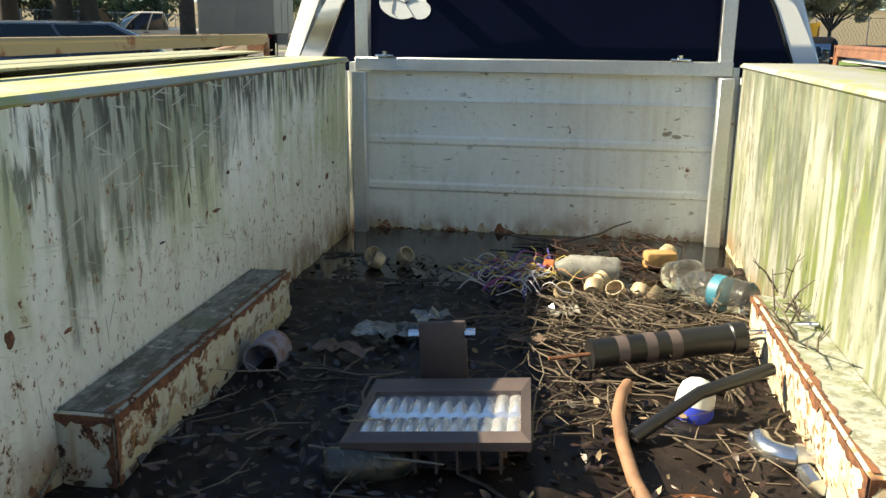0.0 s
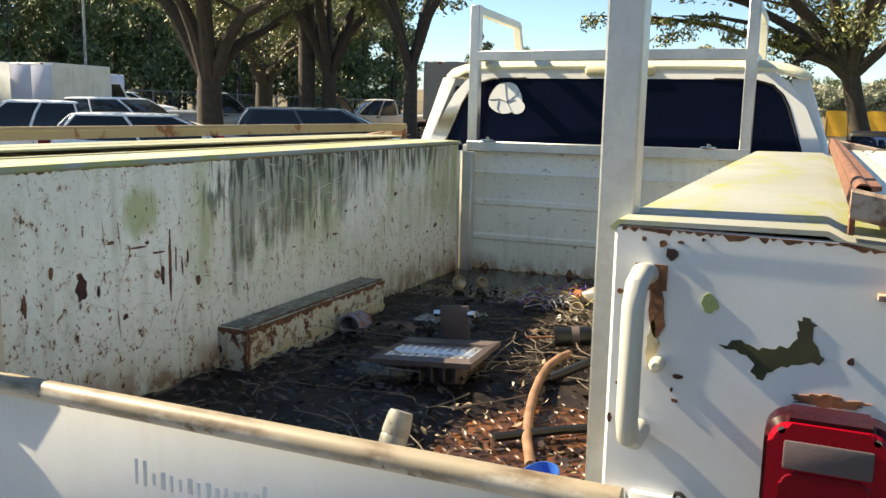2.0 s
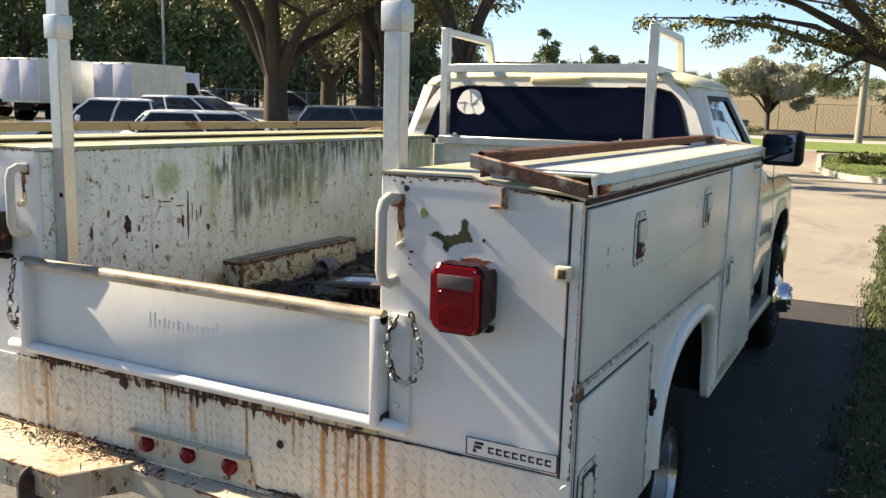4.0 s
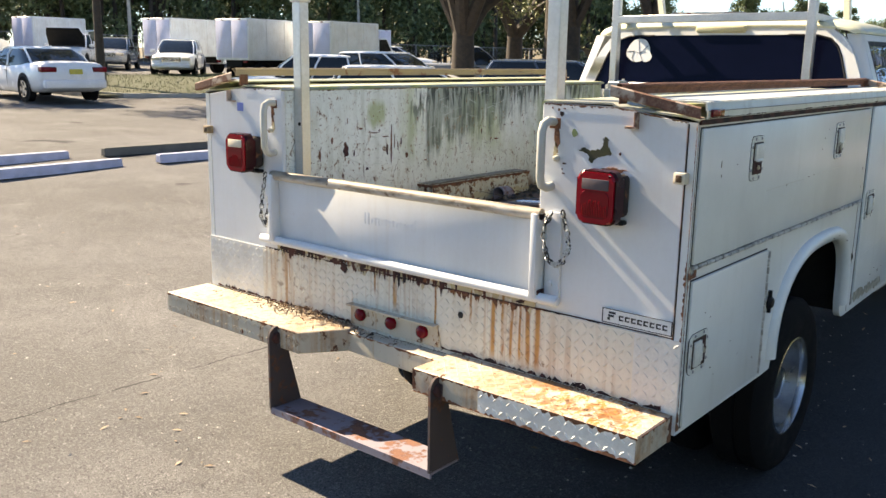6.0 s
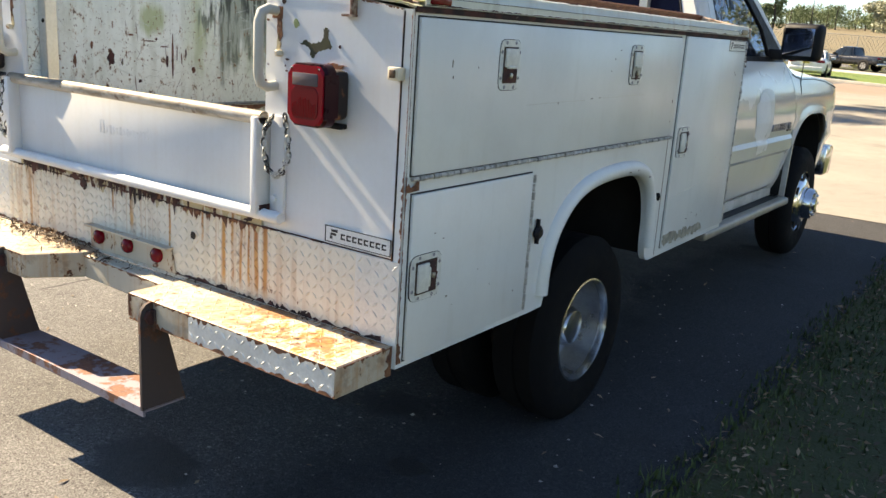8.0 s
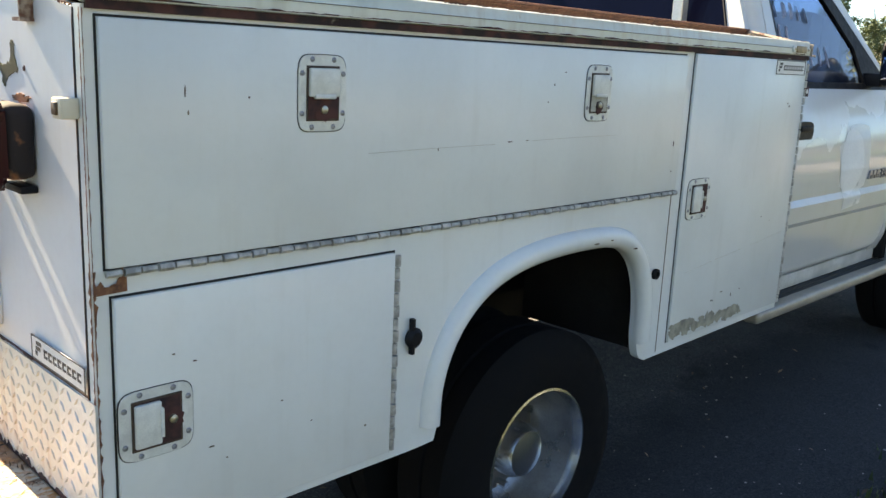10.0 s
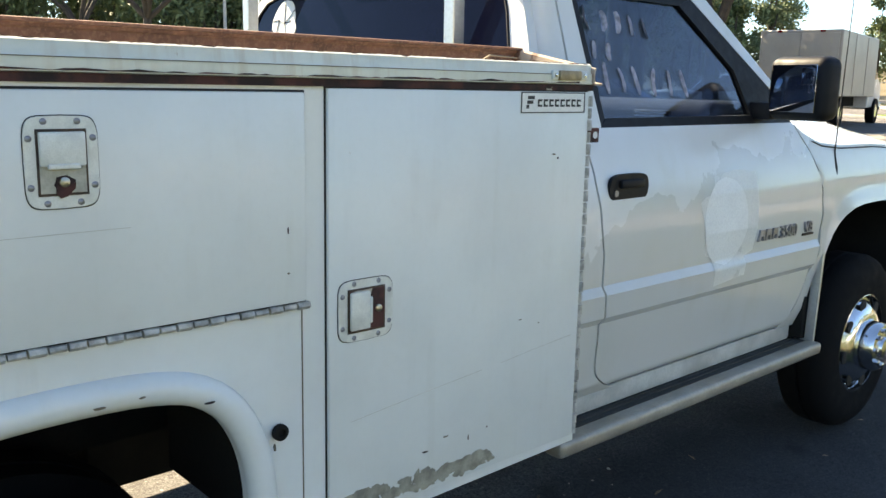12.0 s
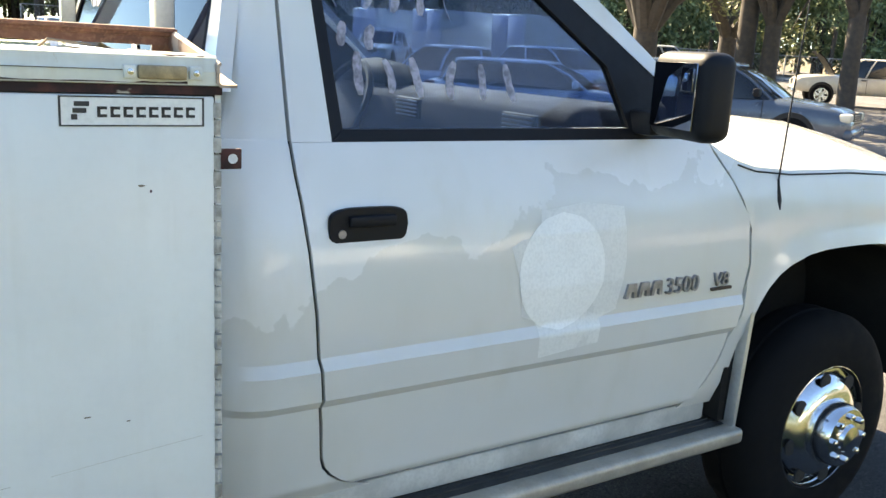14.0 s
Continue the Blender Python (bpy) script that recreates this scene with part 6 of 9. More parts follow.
def cab_top():
    # back wall with its window opening
    bm = bmesh.new()
    yb = 2.62
    prism(bm, [(-0.86, 0.62), (0.86, 0.62), (0.86, 1.40), (-0.86, 1.40)], "y", yb - 0.005, yb + 0.02)
    prism(bm, [(-0.86, 1.40), (0.86, 1.40), (0.80, 1.50), (-0.80, 1.50)], "y", yb - 0.005, yb + 0.02)
    part("cab_back", bm, M_CAB, truck)
    right = [(0.772, 1.49), (0.752, 1.545), (0.724, 1.63), (0.694, 1.715), (0.668, 1.765), (0.628, 1.803), (0.56, 1.822), (0.40, 1.826)]
    outer = [(0.86, 1.49), (0.828, 1.555), (0.797, 1.63), (0.766, 1.70), (0.735, 1.76), (0.69, 1.815), (0.63, 1.856), (0.40, 1.872)]
    bm = bmesh.new()
    prism(bm, [(x, z) for x, z in right] + [(-x, z) for x, z in right[::-1]], "y", yb - 0.002, yb + 0.006)
    gl = part("rear_window", leaned(bm), M_DARKGLASS, truck, "dark tinted rear window")
    for s in (1, -1):
        bm = bmesh.new()
        for (a, b), (c, d) in zip(zip(right, right[1:]), zip(outer, outer[1:])):
            prism(bm, [(s * q[0], q[1]) for q in (a, b, d, c)], "y", yb - 0.006, yb + 0.03)
        bmesh.ops.remove_doubles(bm, verts=bm.verts, dist=1e-5)
        part("window_surround", leaned(bm), M_CAB, truck)
        bm = bmesh.new()
        tube(bm, [(s * x, yb - 0.004, z) for x, z in right], 0.006, 6)
        part("window_rubber", leaned(bm), M_BLACK, truck)
    bm = bmesh.new()
    box(bm, -0.40, 0.40, yb - 0.006, yb + 0.03, 1.826, 1.872)
    part("window_surround", leaned(bm), M_CAB, truck)
    # roof
    rows = []
    for y, dz in ((2.700, -0.012), (2.712, 0.0), (2.80, 0.03), (3.05, 0.045), (3.38, 0.035), (3.48, 0.015)):
        row = []
        for k in range(17):
            u = -1 + k / 8
            hw = 0.80 if y > 2.75 else 0.765 if y > 2.705 else 0.73
            x = hw * math.copysign(1 - (1 - abs(u)) ** 1.6, u)
            z = 1.846 + (0.045 + dz) * (1 - abs(x / hw) ** 5) ** 0.6 if abs(x) < hw * 0.9999 else 1.844
            row.append((x + (CAB_X if y < 2.75 else 0.0), y, z))
        rows.append(row)
    bm = bmesh.new()
    shell(bm, rows, (0, 0, -0.012))
    part("cab_roof", bm, paint("roof_paint", (0.72, 0.70, 0.50), 0.72, 0.4), truck, "white cab roof stained yellow")
    part("brake_lamp", cube(-0.106, 0.192, 2.682, 2.725, 1.838, 1.880, bev=0.014, seg=3), plain("bleached_lens", (0.62, 0.56, 0.36), 0.4), truck, "bleached third brake lamp")
    # windscreen, hood, dash
    bm = bmesh.new()
    sheet(bm, [[(x, 4.02, 1.40) for x in (-0.86, 0, 0.86)], [(x, 3.47, 1.825) for x in (-0.74, 0, 0.74)]], 0.005)
    ws = part("windscreen", bm, M_GLASS, truck)
    ws.visible_shadow = False
    bm = bmesh.new()
    rows = []
    for y, c in ((3.97, 1.41), (4.05, 1.425), (4.15, 1.43), (4.3, 1.43), (4.6, 1.425), (4.9, 1.405), (5.2, 1.35), (5.4, 1.26), (5.47, 1.10), (5.48, 0.65)):
        e = min(hood_edge(y), c)
        row = []
        for k in range(17):
            u = -1 + k / 8
            a = abs(u)
            z = c if a < 0.55 else c + (e - c) * ((a - 0.55) / 0.45) ** 0.8
            row.append((u * (bulge(max(e, 1.16)) - 0.002 - max(0, y - 5.15) ** 2 * 0.9), y, z))
        rows.append(row)
    shell(bm, rows, (0, 0, -0.012))
    part("hood", bm, M_CAB, truck)
    part("front_bumper", cube(-0.98, 0.98, 5.40, 5.60, 0.55, 0.78, bev=0.03), M_CHROME, truck)
    # interior seen through the glass
    part("dashboard", cube(-0.82, 0.82, 3.60, 3.915, 1.15, 1.468, bev=0.05, seg=3), plain("dash_vinyl", (0.035, 0.036, 0.045), 0.95, 0.0, 0.2, 30, 0.3, Specular_IOR_Level=0.15), truck)
    bm = bmesh.new()
    tube(bm, [(-0.66, 3.66, 1.455), (-0.60, 3.66, 1.488), (-0.40, 3.66, 1.50), (-0.20, 3.66, 1.488), (-0.14, 3.66, 1.455)], [0.03, 0.05, 0.055, 0.05, 0.03], 10)
    part("gauge_hood", bm, M_TRIM, truck)
    for x in (0.58, -0.05):
        vent = part("air_vent", cube(x - 0.08, x + 0.08, 3.590, 3.612, 1.36, 1.43, bev=0.008), M_BLACK, truck)
        bm = bmesh.new()
        for k in range(5):
            box(bm, x - 0.068, x + 0.068, 3.584, 3.592, 1.368 + 0.0125 * k, 1.373 + 0.0125 * k)
        part("vent_slats", bm, M_BADGE, vent, kind="stuff")
    bm = bmesh.new()
    torus(bm, (-0.40, 3.50, 1.36), Matrix.Rotation(radians(65), 3, "X"), 0.19, 0.014, 24, 6)
    part("steering_wheel", bm, M_BLACK, truck)
    seat = plain("blue_grey_seat", (0.05, 0.055, 0.075), 0.9)
    part("seat", cube(-0.72, 0.72, 2.80, 3.30, 0.80, 1.02, bev=0.05, seg=3), seat, truck)
    part("seat_back", cube(-0.72, 0.72, 2.70, 2.84, 0.95, 1.50, bev=0.05, seg=3), seat, truck)
    part("cab_floor", cube(-0.90, 0.90, 2.66, 4.1, 0.62, 0.66), M_UNDER, truck)
    # patch on the rear glass
    bm = bmesh.new()
    prism(bm, [(-0.490 + 0.078 * math.cos(a) * (1 - 0.08 * math.sin(3 * a)), 1.738 + 0.070 * math.sin(a)) for a in (2 * math.pi * k / 24 for k in range(24))], "y", yb - 0.0035, yb - 0.002)
    prism(bm, [(-0.430 + 0.036 * math.cos(a), 1.698 + 0.030 * math.sin(a)) for a in (2 * math.pi * k / 14 for k in range(14))], "y", yb - 0.004, yb - 0.0025)
    stk = part("glass_sticker", leaned(bm), M_STICK, gl, "white round cracked sticker")
    for pts in (((-0.566, 1.73), (-0.52, 1.735), (-0.48, 1.72), (-0.44, 1.73)), ((-0.50, 1.805), (-0.49, 1.76), (-0.48, 1.72)), ((-0.52, 1.735), (-0.525, 1.69), (-0.505, 1.672)), ((-0.48, 1.72), (-0.46, 1.69), (-0.445, 1.67)), ((-0.48, 1.72), (-0.44, 1.755), (-0.425, 1.77))):
        bm = bmesh.new()
        tube(bm, [(x, yb - 0.0042, z) for x, z in pts], 0.0018, 5, flat=0.5)
        part("crack", leaned(bm), M_INK, stk)


cab_top()


# strokes of white marker on the side window, scuffed paint and scratches on the doors
M_CHALK = plain("white_marker", (0.40, 0.38, 0.44), 0.9, 0.0, 0.5, 60, Alpha=0.6)
rng = random.Random(9)
for i, (y, z, h) in enumerate(((2.93, 1.535, 0.09), (3.005, 1.53, 0.07), (3.08, 1.53, 0.085), (3.16, 1.525, 0.085), (3.245, 1.525, 0.08), (3.335, 1.525, 0.085), (2.895, 1.615, 0.05), (2.965, 1.61, 0.05), (2.895, 1.705, 0.07), (2.96, 1.70, 0.06), (3.03, 1.70, 0.065), (3.10, 1.695, 0.06), (3.18, 1.69, 0.06))):
    lean, bow = rng.uniform(-0.015, 0.022), rng.uniform(-0.012, 0.012)
    bm = bmesh.new()
    tube(bm, [(bulge(z - h / 2 + h * f) - 0.0105, y + lean * f + bow * math.sin(math.pi * f), z - h / 2 + h * f) for f in (0, 0.17, 0.33, 0.5, 0.67, 0.83, 1.0)], [0.006, 0.0105, 0.012, 0.010, 0.012, 0.0105, 0.006], 8, flat=0.08)
    part("marker_bar", bm, M_CHALK, the_door, "bar of white marker on the glass")
M_SCUFF = plain("scuffed_undercoat", (0.30, 0.28, 0.22), 0.8, 0.0, 0.4, 26, 0.3)
rag = random.Random(9)
for k in range(84):
    y = 1.800 + 0.45 * rag.random() ** 1.25
    h = 0.036 * (1 - 0.60 * (y - 1.80) / 0.45)
    blot("scuffed_patch", (W + 0.0060 + 0.00002 * k, y, 0.634 + 0.012 * (y - 1.80) + h * rag.random() + 0.004), (0, 1, 0), (0, 0, 1), (rag.uniform(0.008, 0.030), rag.uniform(0.005, 0.014)), k, M_SCUFF, truck, 0.0005, 18, rough=0.35)
M_FAINT = plain("faint_scrape", (0.50, 0.48, 0.42), 0.8)
for y0, z0, y1, z1, r in ((1.83, 0.835, 2.20, 0.868, 0.0009), (2.26, 0.872, 2.51, 0.895, 0.0008), (0.55, 1.262, 0.92, 1.266, 0.0010), (1.05, 1.270, 1.40, 1.273, 0.0009)):
    bm = bmesh.new()
    tube(bm, [(W + 0.006, y0, z0), (W + 0.006, (y0 + y1) / 2, (z0 + z1) / 2 + 0.001), (W + 0.006, y1, z1)], r, 5, flat=0.5)
    part("scrape", bm, M_FAINT, truck)
rag = random.Random(10)
for k, (y, z, a, c) in enumerate(((0.97, 1.270, 0.016, 0.0025), (1.03, 1.271, 0.010, 0.002), (2.415, 1.351, 0.010, 0.0035), (2.43, 1.342, 0.003, 0.004), (2.32, 0.966, 0.010, 0.0016), (2.385, 0.948, 0.007, 0.0016), (2.03, 0.715, 0.014, 0.004), (2.16, 0.715, 0.003, 0.010), (2.09, 0.735, 0.012, 0.002), (2.22, 0.725, 0.004, 0.003), (1.33, 0.990, 0.022, 0.004), (1.40, 0.992, 0.012, 0.0025), (1.52, 0.955, 0.020, 0.003), (0.16, 1.38, 0.002, 0.016), (0.165, 1.345, 0.002, 0.008), (0.28, 1.37, 0.003, 0.003), (0.74, 1.262, 0.002, 0.005), (1.12, 1.40, 0.004, 0.004), (1.16, 1.43, 0.005, 0.002), (1.10, 1.36, 0.003, 0.003), (0.35, 0.80, 0.004, 0.002), (0.42, 0.74, 0.003, 0.002), (0.20, 0.75, 0.010, 0.002), (0.23, 0.72, 0.004, 0.002), (0.17, 0.92, 0.006, 0.0015), (0.13, 0.94, 0.005, 0.002), (0.56, 0.69, 0.004, 0.004), (1.69, 1.24, 0.002, 0.010), (1.69, 1.16, 0.004, 0.003), (1.66, 0.825, 0.006, 0.012))):
    blot("paint_chip", (W + 0.0062 if z > 0.60 and not 0.64 < y < 1.80 or z > 1.10 else W - 0.0035 if not 1.2 < y < 1.6 else W + 0.0215, y, z), (0, 1, 0), (0, 0, 1), (a * 0.55, c * 0.6), k, M_SCRATCH if k % 3 else M_RUSTDARK, truck, n=10)
part("panel_seam", cube(W - 0.0045, W - 0.0028, 1.7225, 1.7250, 0.60, 1.088), M_SCRATCH, truck)

# rust along edges and corners
fringe("rust_edge", (0.63, -0.0012, 1.5385), (0.88, -0.0012, 1.5345), (0, 0, -1), (0, -1, 0), 0.0045, 31, M_RUST, truck, 0.004, sparse=0.3)
fringe("rust_edge", (0.88, -0.0012, 1.5345), (1.095, -0.0012, 1.5055), (0, 0, -1), (0, -1, 0), 0.004, 30, M_RUST, truck, 0.004, sparse=0.35)
fringe("rust_edge", (-0.63, -0.0012, 1.5385), (-0.88, -0.0012, 1.5345), (0, 0, -1), (0, -1, 0), 0.004, 32, M_RUST, truck, 0.005, sparse=0.35)
fringe("rust_edge", (-INNER - 0.001, 0.03, 1.532), (-INNER - 0.001, 2.5, 1.532), (0, 0, -1), (1, 0, 0), 0.006, 33, M_RUST, truck, 0.010, sparse=0.3)
fringe("rust_edge", (W + 0.0105, 0.03, 1.516), (W + 0.0105, LEN - 0.06, 1.516), (0, 0, 1), (1, 0, 0), 0.0024, 34, M_DRIP, truck, 0.014, sparse=0.2)
fringe("rust_edge", (W + 0.0085, 0.03, 1.5615), (W + 0.0085, LEN - 0.03, 1.5615), (0, 0, -1), (1, 0, 0), 0.0012, 35, M_DRIP, truck, 0.006, sparse=0.4)
part("corner_seam", cube(W - 0.0312, W - 0.0275, -0.0012, 0.006, 0.655, 1.50), M_SEAM, truck, "rusted corner seam")
fringe("rust_edge", (W - 0.031, -0.001, 0.66), (W - 0.031, -0.001, 1.49), (-1, 0, 0), (0, -1, 0), 0.0018, 36, M_RUST, truck, 0.012, sparse=0.7)
fringe("rust_edge", (W + 0.0002, 0.0, 1.060), (W + 0.0002, 0.055, 1.062), (0, 0, 1), (1, 0, 0), 0.022, 37, M_RUST, truck, 0.006)
part("band_seam", cube(INNER, W - 0.035, -0.0014, 0.002, 0.880, 0.8835), M_DRIP, truck)
for s, x0 in ((-1, -0.5235), (1, 0.5235)):
    fringe("box_rust", (x0, 0.825, 1.081), (x0, 1.63, 1.081), (0, 0, -1), (-s, 0, 0), 0.012, 41 + s, M_RUST, truck, 0.009)
    fringe("box_rust", (x0, 0.825, 0.985), (x0, 1.63, 0.985), (0, 0, 1), (-s, 0, 0), 0.020, 44 + s, M_CHANNEL, truck, 0.012)
    fringe("box_rust", (s * 0.530, 0.8205, 1.081), (s * 0.618, 0.8205, 1.081), (0, 0, -1), (0, -1, 0), 0.012, 47 + s, M_RUST, truck, 0.008)
    fringe("box_rust", (s * 0.5255, 0.8205, 0.96), (s * 0.5255, 0.8205, 1.08), (s, 0, 0), (0, -1, 0), 0.009, 50 + s, M_RUST, truck, 0.008)
    fringe("box_rust", (x0, 0.8225, 0.96), (x0, 0.8225, 1.08), (0, 1, 0), (-s, 0, 0), 0.012, 53 + s, M_RUST, truck, 0.008)
    fringe("box_rust", (s * 0.530, 0.83, 1.0845), (s * 0.530, 1.63, 1.0845), (s, 0, 0), (0, 0, 1), 0.008, 56 + s, M_RUST, truck, 0.010)
    fringe("foot_rust", (s * 0.6185, 0.03, FLOOR + 0.008), (s * 0.6185, 2.57, FLOOR + 0.008), (0, 0, 1), (-s, 0, 0), 0.022, 59 + s, M_CHANNEL, truck, 0.008)
fringe("foot_rust", (-0.60, 2.604, FLOOR + 0.004), (0.60, 2.604, FLOOR + 0.004), (0, 0, 1), (0, -1, 0), 0.024, 63, M_CHANNEL, truck, 0.010)
fringe("foot_rust", (-0.60, 2.6025, FLOOR + 0.004), (0.60, 2.6025, FLOOR + 0.004), (0, 0, 1), (0, -1, 0), 0.012, 64, M_RUST, truck, 0.010)

fringe("bumper_rust", (0.285, -0.2172, 0.650), (1.115, -0.2172, 0.650), (0, 0, -1), (0, -1, 0), 0.008, 81, M_RUST, truck, 0.010, sparse=0.3)
fringe("bumper_rust", (-1.16, -0.2172, 0.646), (-0.31, -0.2172, 0.646), (0, 0, -1), (0, -1, 0), 0.006, 82, M_RUST, truck, 0.010, sparse=0.35)
fringe("bumper_rust", (0.285, -0.2172, 0.571), (1.115, -0.2172, 0.571), (0, 0, 1), (0, -1, 0), 0.007, 83, M_RUST, truck, 0.010, sparse=0.3)
fringe("bumper_rust", (1.1158, -0.21, 0.650), (1.1158, -0.004, 0.650), (0, 0, -1), (1, 0, 0), 0.010, 84, M_RUST, truck, 0.008, sparse=0.2)
fringe("bumper_rust", (1.1158, -0.004, 0.57), (1.1158, -0.004, 0.652), (0, -1, 0), (1, 0, 0), 0.016, 85, M_RUST, truck, 0.006)
fringe("bumper_rust", (-0.19, -0.0595, 0.638), (0.285, -0.0795, 0.638), (0, 0, -1), (0, -1, 0), 0.006, 86, M_RUST, truck, 0.010, sparse=0.3)
fringe("bumper_rust", (0.2845, -0.2165, 0.58), (0.2845, -0.2165, 0.652), (1, 0, 0), (0, -1, 0), 0.012, 87, M_RUST, truck, 0.006)
fringe("bumper_rust", (-1.08, -0.0052, 0.655), (1.08, -0.0052, 0.655), (0, 0, 1), (0, -1, 0), 0.009, 88, M_RUSTDARK, truck, 0.010, sparse=0.2)
fringe("corner_rust", (W - 0.0035, 0.002, 0.60), (W - 0.0035, 0.002, 0.66), (0, 1, 0), (1, 0, 0), 0.014, 89, M_RUST, truck, 0.006)

# gouges and chips low on the bed wall, spots on the tail panel
rag = random.Random(12)
for k, (y, z, a, c) in enumerate(((0.352, 1.268, 0.014, 0.026), (0.346, 1.298, 0.006, 0.010), (0.638, 1.30, 0.0045, 0.068), (0.612, 1.26, 0.005, 0.020), (0.684, 1.265, 0.003, 0.020), (0.66, 1.29, 0.002, 0.030), (0.705, 1.29, 0.003, 0.016), (0.742, 1.222, 0.009, 0.012), (0.60, 1.318, 0.022, 0.003), (0.56, 1.345, 0.006, 0.005), (0.53, 1.338, 0.026, 0.003), (0.44, 1.36, 0.012, 0.003), (0.40, 1.25, 0.004, 0.016), (0.27, 1.32, 0.006, 0.014), (0.20, 1.26, 0.005, 0.024), (0.48, 1.18, 0.010, 0.006), (0.88, 1.19, 0.010, 0.003), (1.45, 1.26, 0.020, 0.003), (1.52, 1.33, 0.006, 0.004), (1.9, 1.36, 0.012, 0.006), (2.28, 1.20, 0.014, 0.010), (2.35, 1.23, 0.010, 0.005), (2.2, 1.18, 0.008, 0.005), (2.0, 1.22, 0.006, 0.004), (1.2, 1.25, 0.010, 0.002), (1.32, 1.30, 0.003, 0.014))):
    blot("wall_gouge", (-INNER + 0.0008, y, z), (0, 1, 0), (0, 0, 1), (a, c), 60 + k, M_RUST if k % 3 else M_RUSTDARK, truck, 0.001, 12, rough=0.4)
for k, (x, z, a, c) in enumerate(((0.679, 1.520, 0.005, 0.005), (0.691, 1.507, 0.007, 0.008), (0.704, 1.327, 0.005, 0.003), (0.707, 1.358, 0.006, 0.003), (0.632, 1.457, 0.004, 0.003), (0.626, 1.293, 0.003, 0.006), (0.657, 1.524, 0.003, 0.003), (0.726, 1.528, 0.002, 0.002), (0.70, 1.523, 0.004, 0.002), (0.70, 1.34, 0.002, 0.003), (0.633, 1.34, 0.002, 0.002), (0.895, 1.402, 0.004, 0.004))):
    blot("rust_spot", (x, -0.0008, z), (1, 0, 0), (0, 0, 1), (a, c), 90 + k, M_RUSTDARK if k % 2 else M_RUST, truck, 0.001, 11)
blot("moss_spot", (0.737, -0.0006, 1.453), (1, 0, 0), (0, 0, 1), (0.010, 0.011), 70, plain("pale_moss", (0.22, 0.28, 0.12), 0.9), truck)
blot("lamp_rust", (0.875, -0.0012, 1.352), (1, 0, 0), (0, 0, 1), (0.032, 0.007), 71, M_RUST, truck, n=40)

fringe("rust_line", (-0.66, -0.0046, 0.916), (0.62, -0.0046, 0.916), (0, 0, -1), (0, -1, 0), 0.034, 15, M_CHANNEL, truck, 0.008, "rust stain under the tailgate")
fringe("rust_line", (-0.64, -0.0060, 0.917), (0.30, -0.0060, 0.917), (0, 0, -1), (0, -1, 0), 0.036, 16, M_RUSTDARK, truck, 0.006, "dark rust stain under the tailgate", sparse=0.2)
for za, zb, wd, sp in ((0.66, 1.10, 0.0045, 0.1), (1.10, 1.50, 0.0018, 0.4)):
    fringe("corner_rust", (W - 0.004, -0.0016, za), (W - 0.004, -0.0016, zb), (-1, 0, 0), (0, -1, 0), wd, 21, M_RUST, truck, 0.004, sparse=sp)
    fringe("corner_rust", (W + 0.0003, 0.0, za), (W + 0.0003, 0.0, zb), (0, 1, 0), (1, 0, 0), wd * 0.7, 22, M_RUST, truck, 0.007, sparse=sp + 0.1)
fringe("seam_rust", (-0.74, -0.0062, 0.884), (0.66, -0.0062, 0.884), (0, 0, -1), (0, -1, 0), 0.0055, 17, M_RUSTDARK, truck, 0.007, "rusty seam along the band", sparse=0.12)
fringe("seam_rust", (0.26, -0.0056, 0.884), (0.62, -0.0056, 0.884), (0, 0, -1), (0, -1, 0), 0.018, 18, M_RUST, truck, 0.005, sparse=0.3)
fringe("seam_rust", (0.62, -0.0022, 0.8845), (0.86, -0.0022, 0.8845), (0, 0, -1), (0, -1, 0), 0.0045, 19, M_RUSTDARK, truck, 0.007)
for k, (x, z, a, c) in enumerate(((-0.60, 0.902, 0.03, 0.014), (-0.53, 0.895, 0.02, 0.012), (-0.40, 0.897, 0.028, 0.013), (-0.31, 0.890, 0.03, 0.016), (-0.26, 0.872, 0.014, 0.02), (-0.06, 0.898, 0.02, 0.010), (0.10, 0.899, 0.012, 0.010), (0.42, 0.893, 0.006, 0.016), (0.57, 0.897, 0.014, 0.008))):
    blot("stain", (x, -0.0075, z), (1, 0, 0), (0, 0, 1), (a, c), 200 + k, M_RUSTDARK, truck, 0.001, 22, rough=0.5)

# ---- what lies in the bed ----
M_POLY = plain("clear_plastic", (0.90, 0.92, 0.90), 0.08, 0.0, 0.06, 30, 0.3, Transmission_Weight=0.96, IOR=1.2)
M_POLYD = plain("grimy_clear_plastic", (0.10, 0.10, 0.085), 0.25, 0.0, 0.3, 30, 0.2, Transmission_Weight=0.5)
M_MILKY = plain("milky_plastic", (0.50, 0.49, 0.44), 0.3, 0.0, 0.3, 30, 0.2, Transmission_Weight=0.5)
M_IVORY = plain("ivory_plastic", (0.46, 0.36, 0.23), 0.5, 0.0, 0.35, 40)
M_ORANGE = plain("orange_cap", (0.55, 0.13, 0.04), 0.45)
M_TEAL = plain("teal_label", (0.04, 0.20, 0.28), 0.5, 0.0, 0.3, 40)
M_COBALT = plain("blue_label", (0.02, 0.04, 0.40), 0.4)
M_BROWNBOX = plain("bronze_lamp_casing", (0.10, 0.075, 0.07), 0.5)
M_GREASE = plain("black_grease_gun", (0.018, 0.018, 0.02), 0.35, 0.2)
M_TAN = plain("tan_rubber_hose", (0.25, 0.135, 0.08), 0.6, 0.0, 0.25, 20)
M_SPONGE = plain("orange_foam", (0.44, 0.25, 0.10), 0.95, 0.0, 0.2, 60, 0.8)
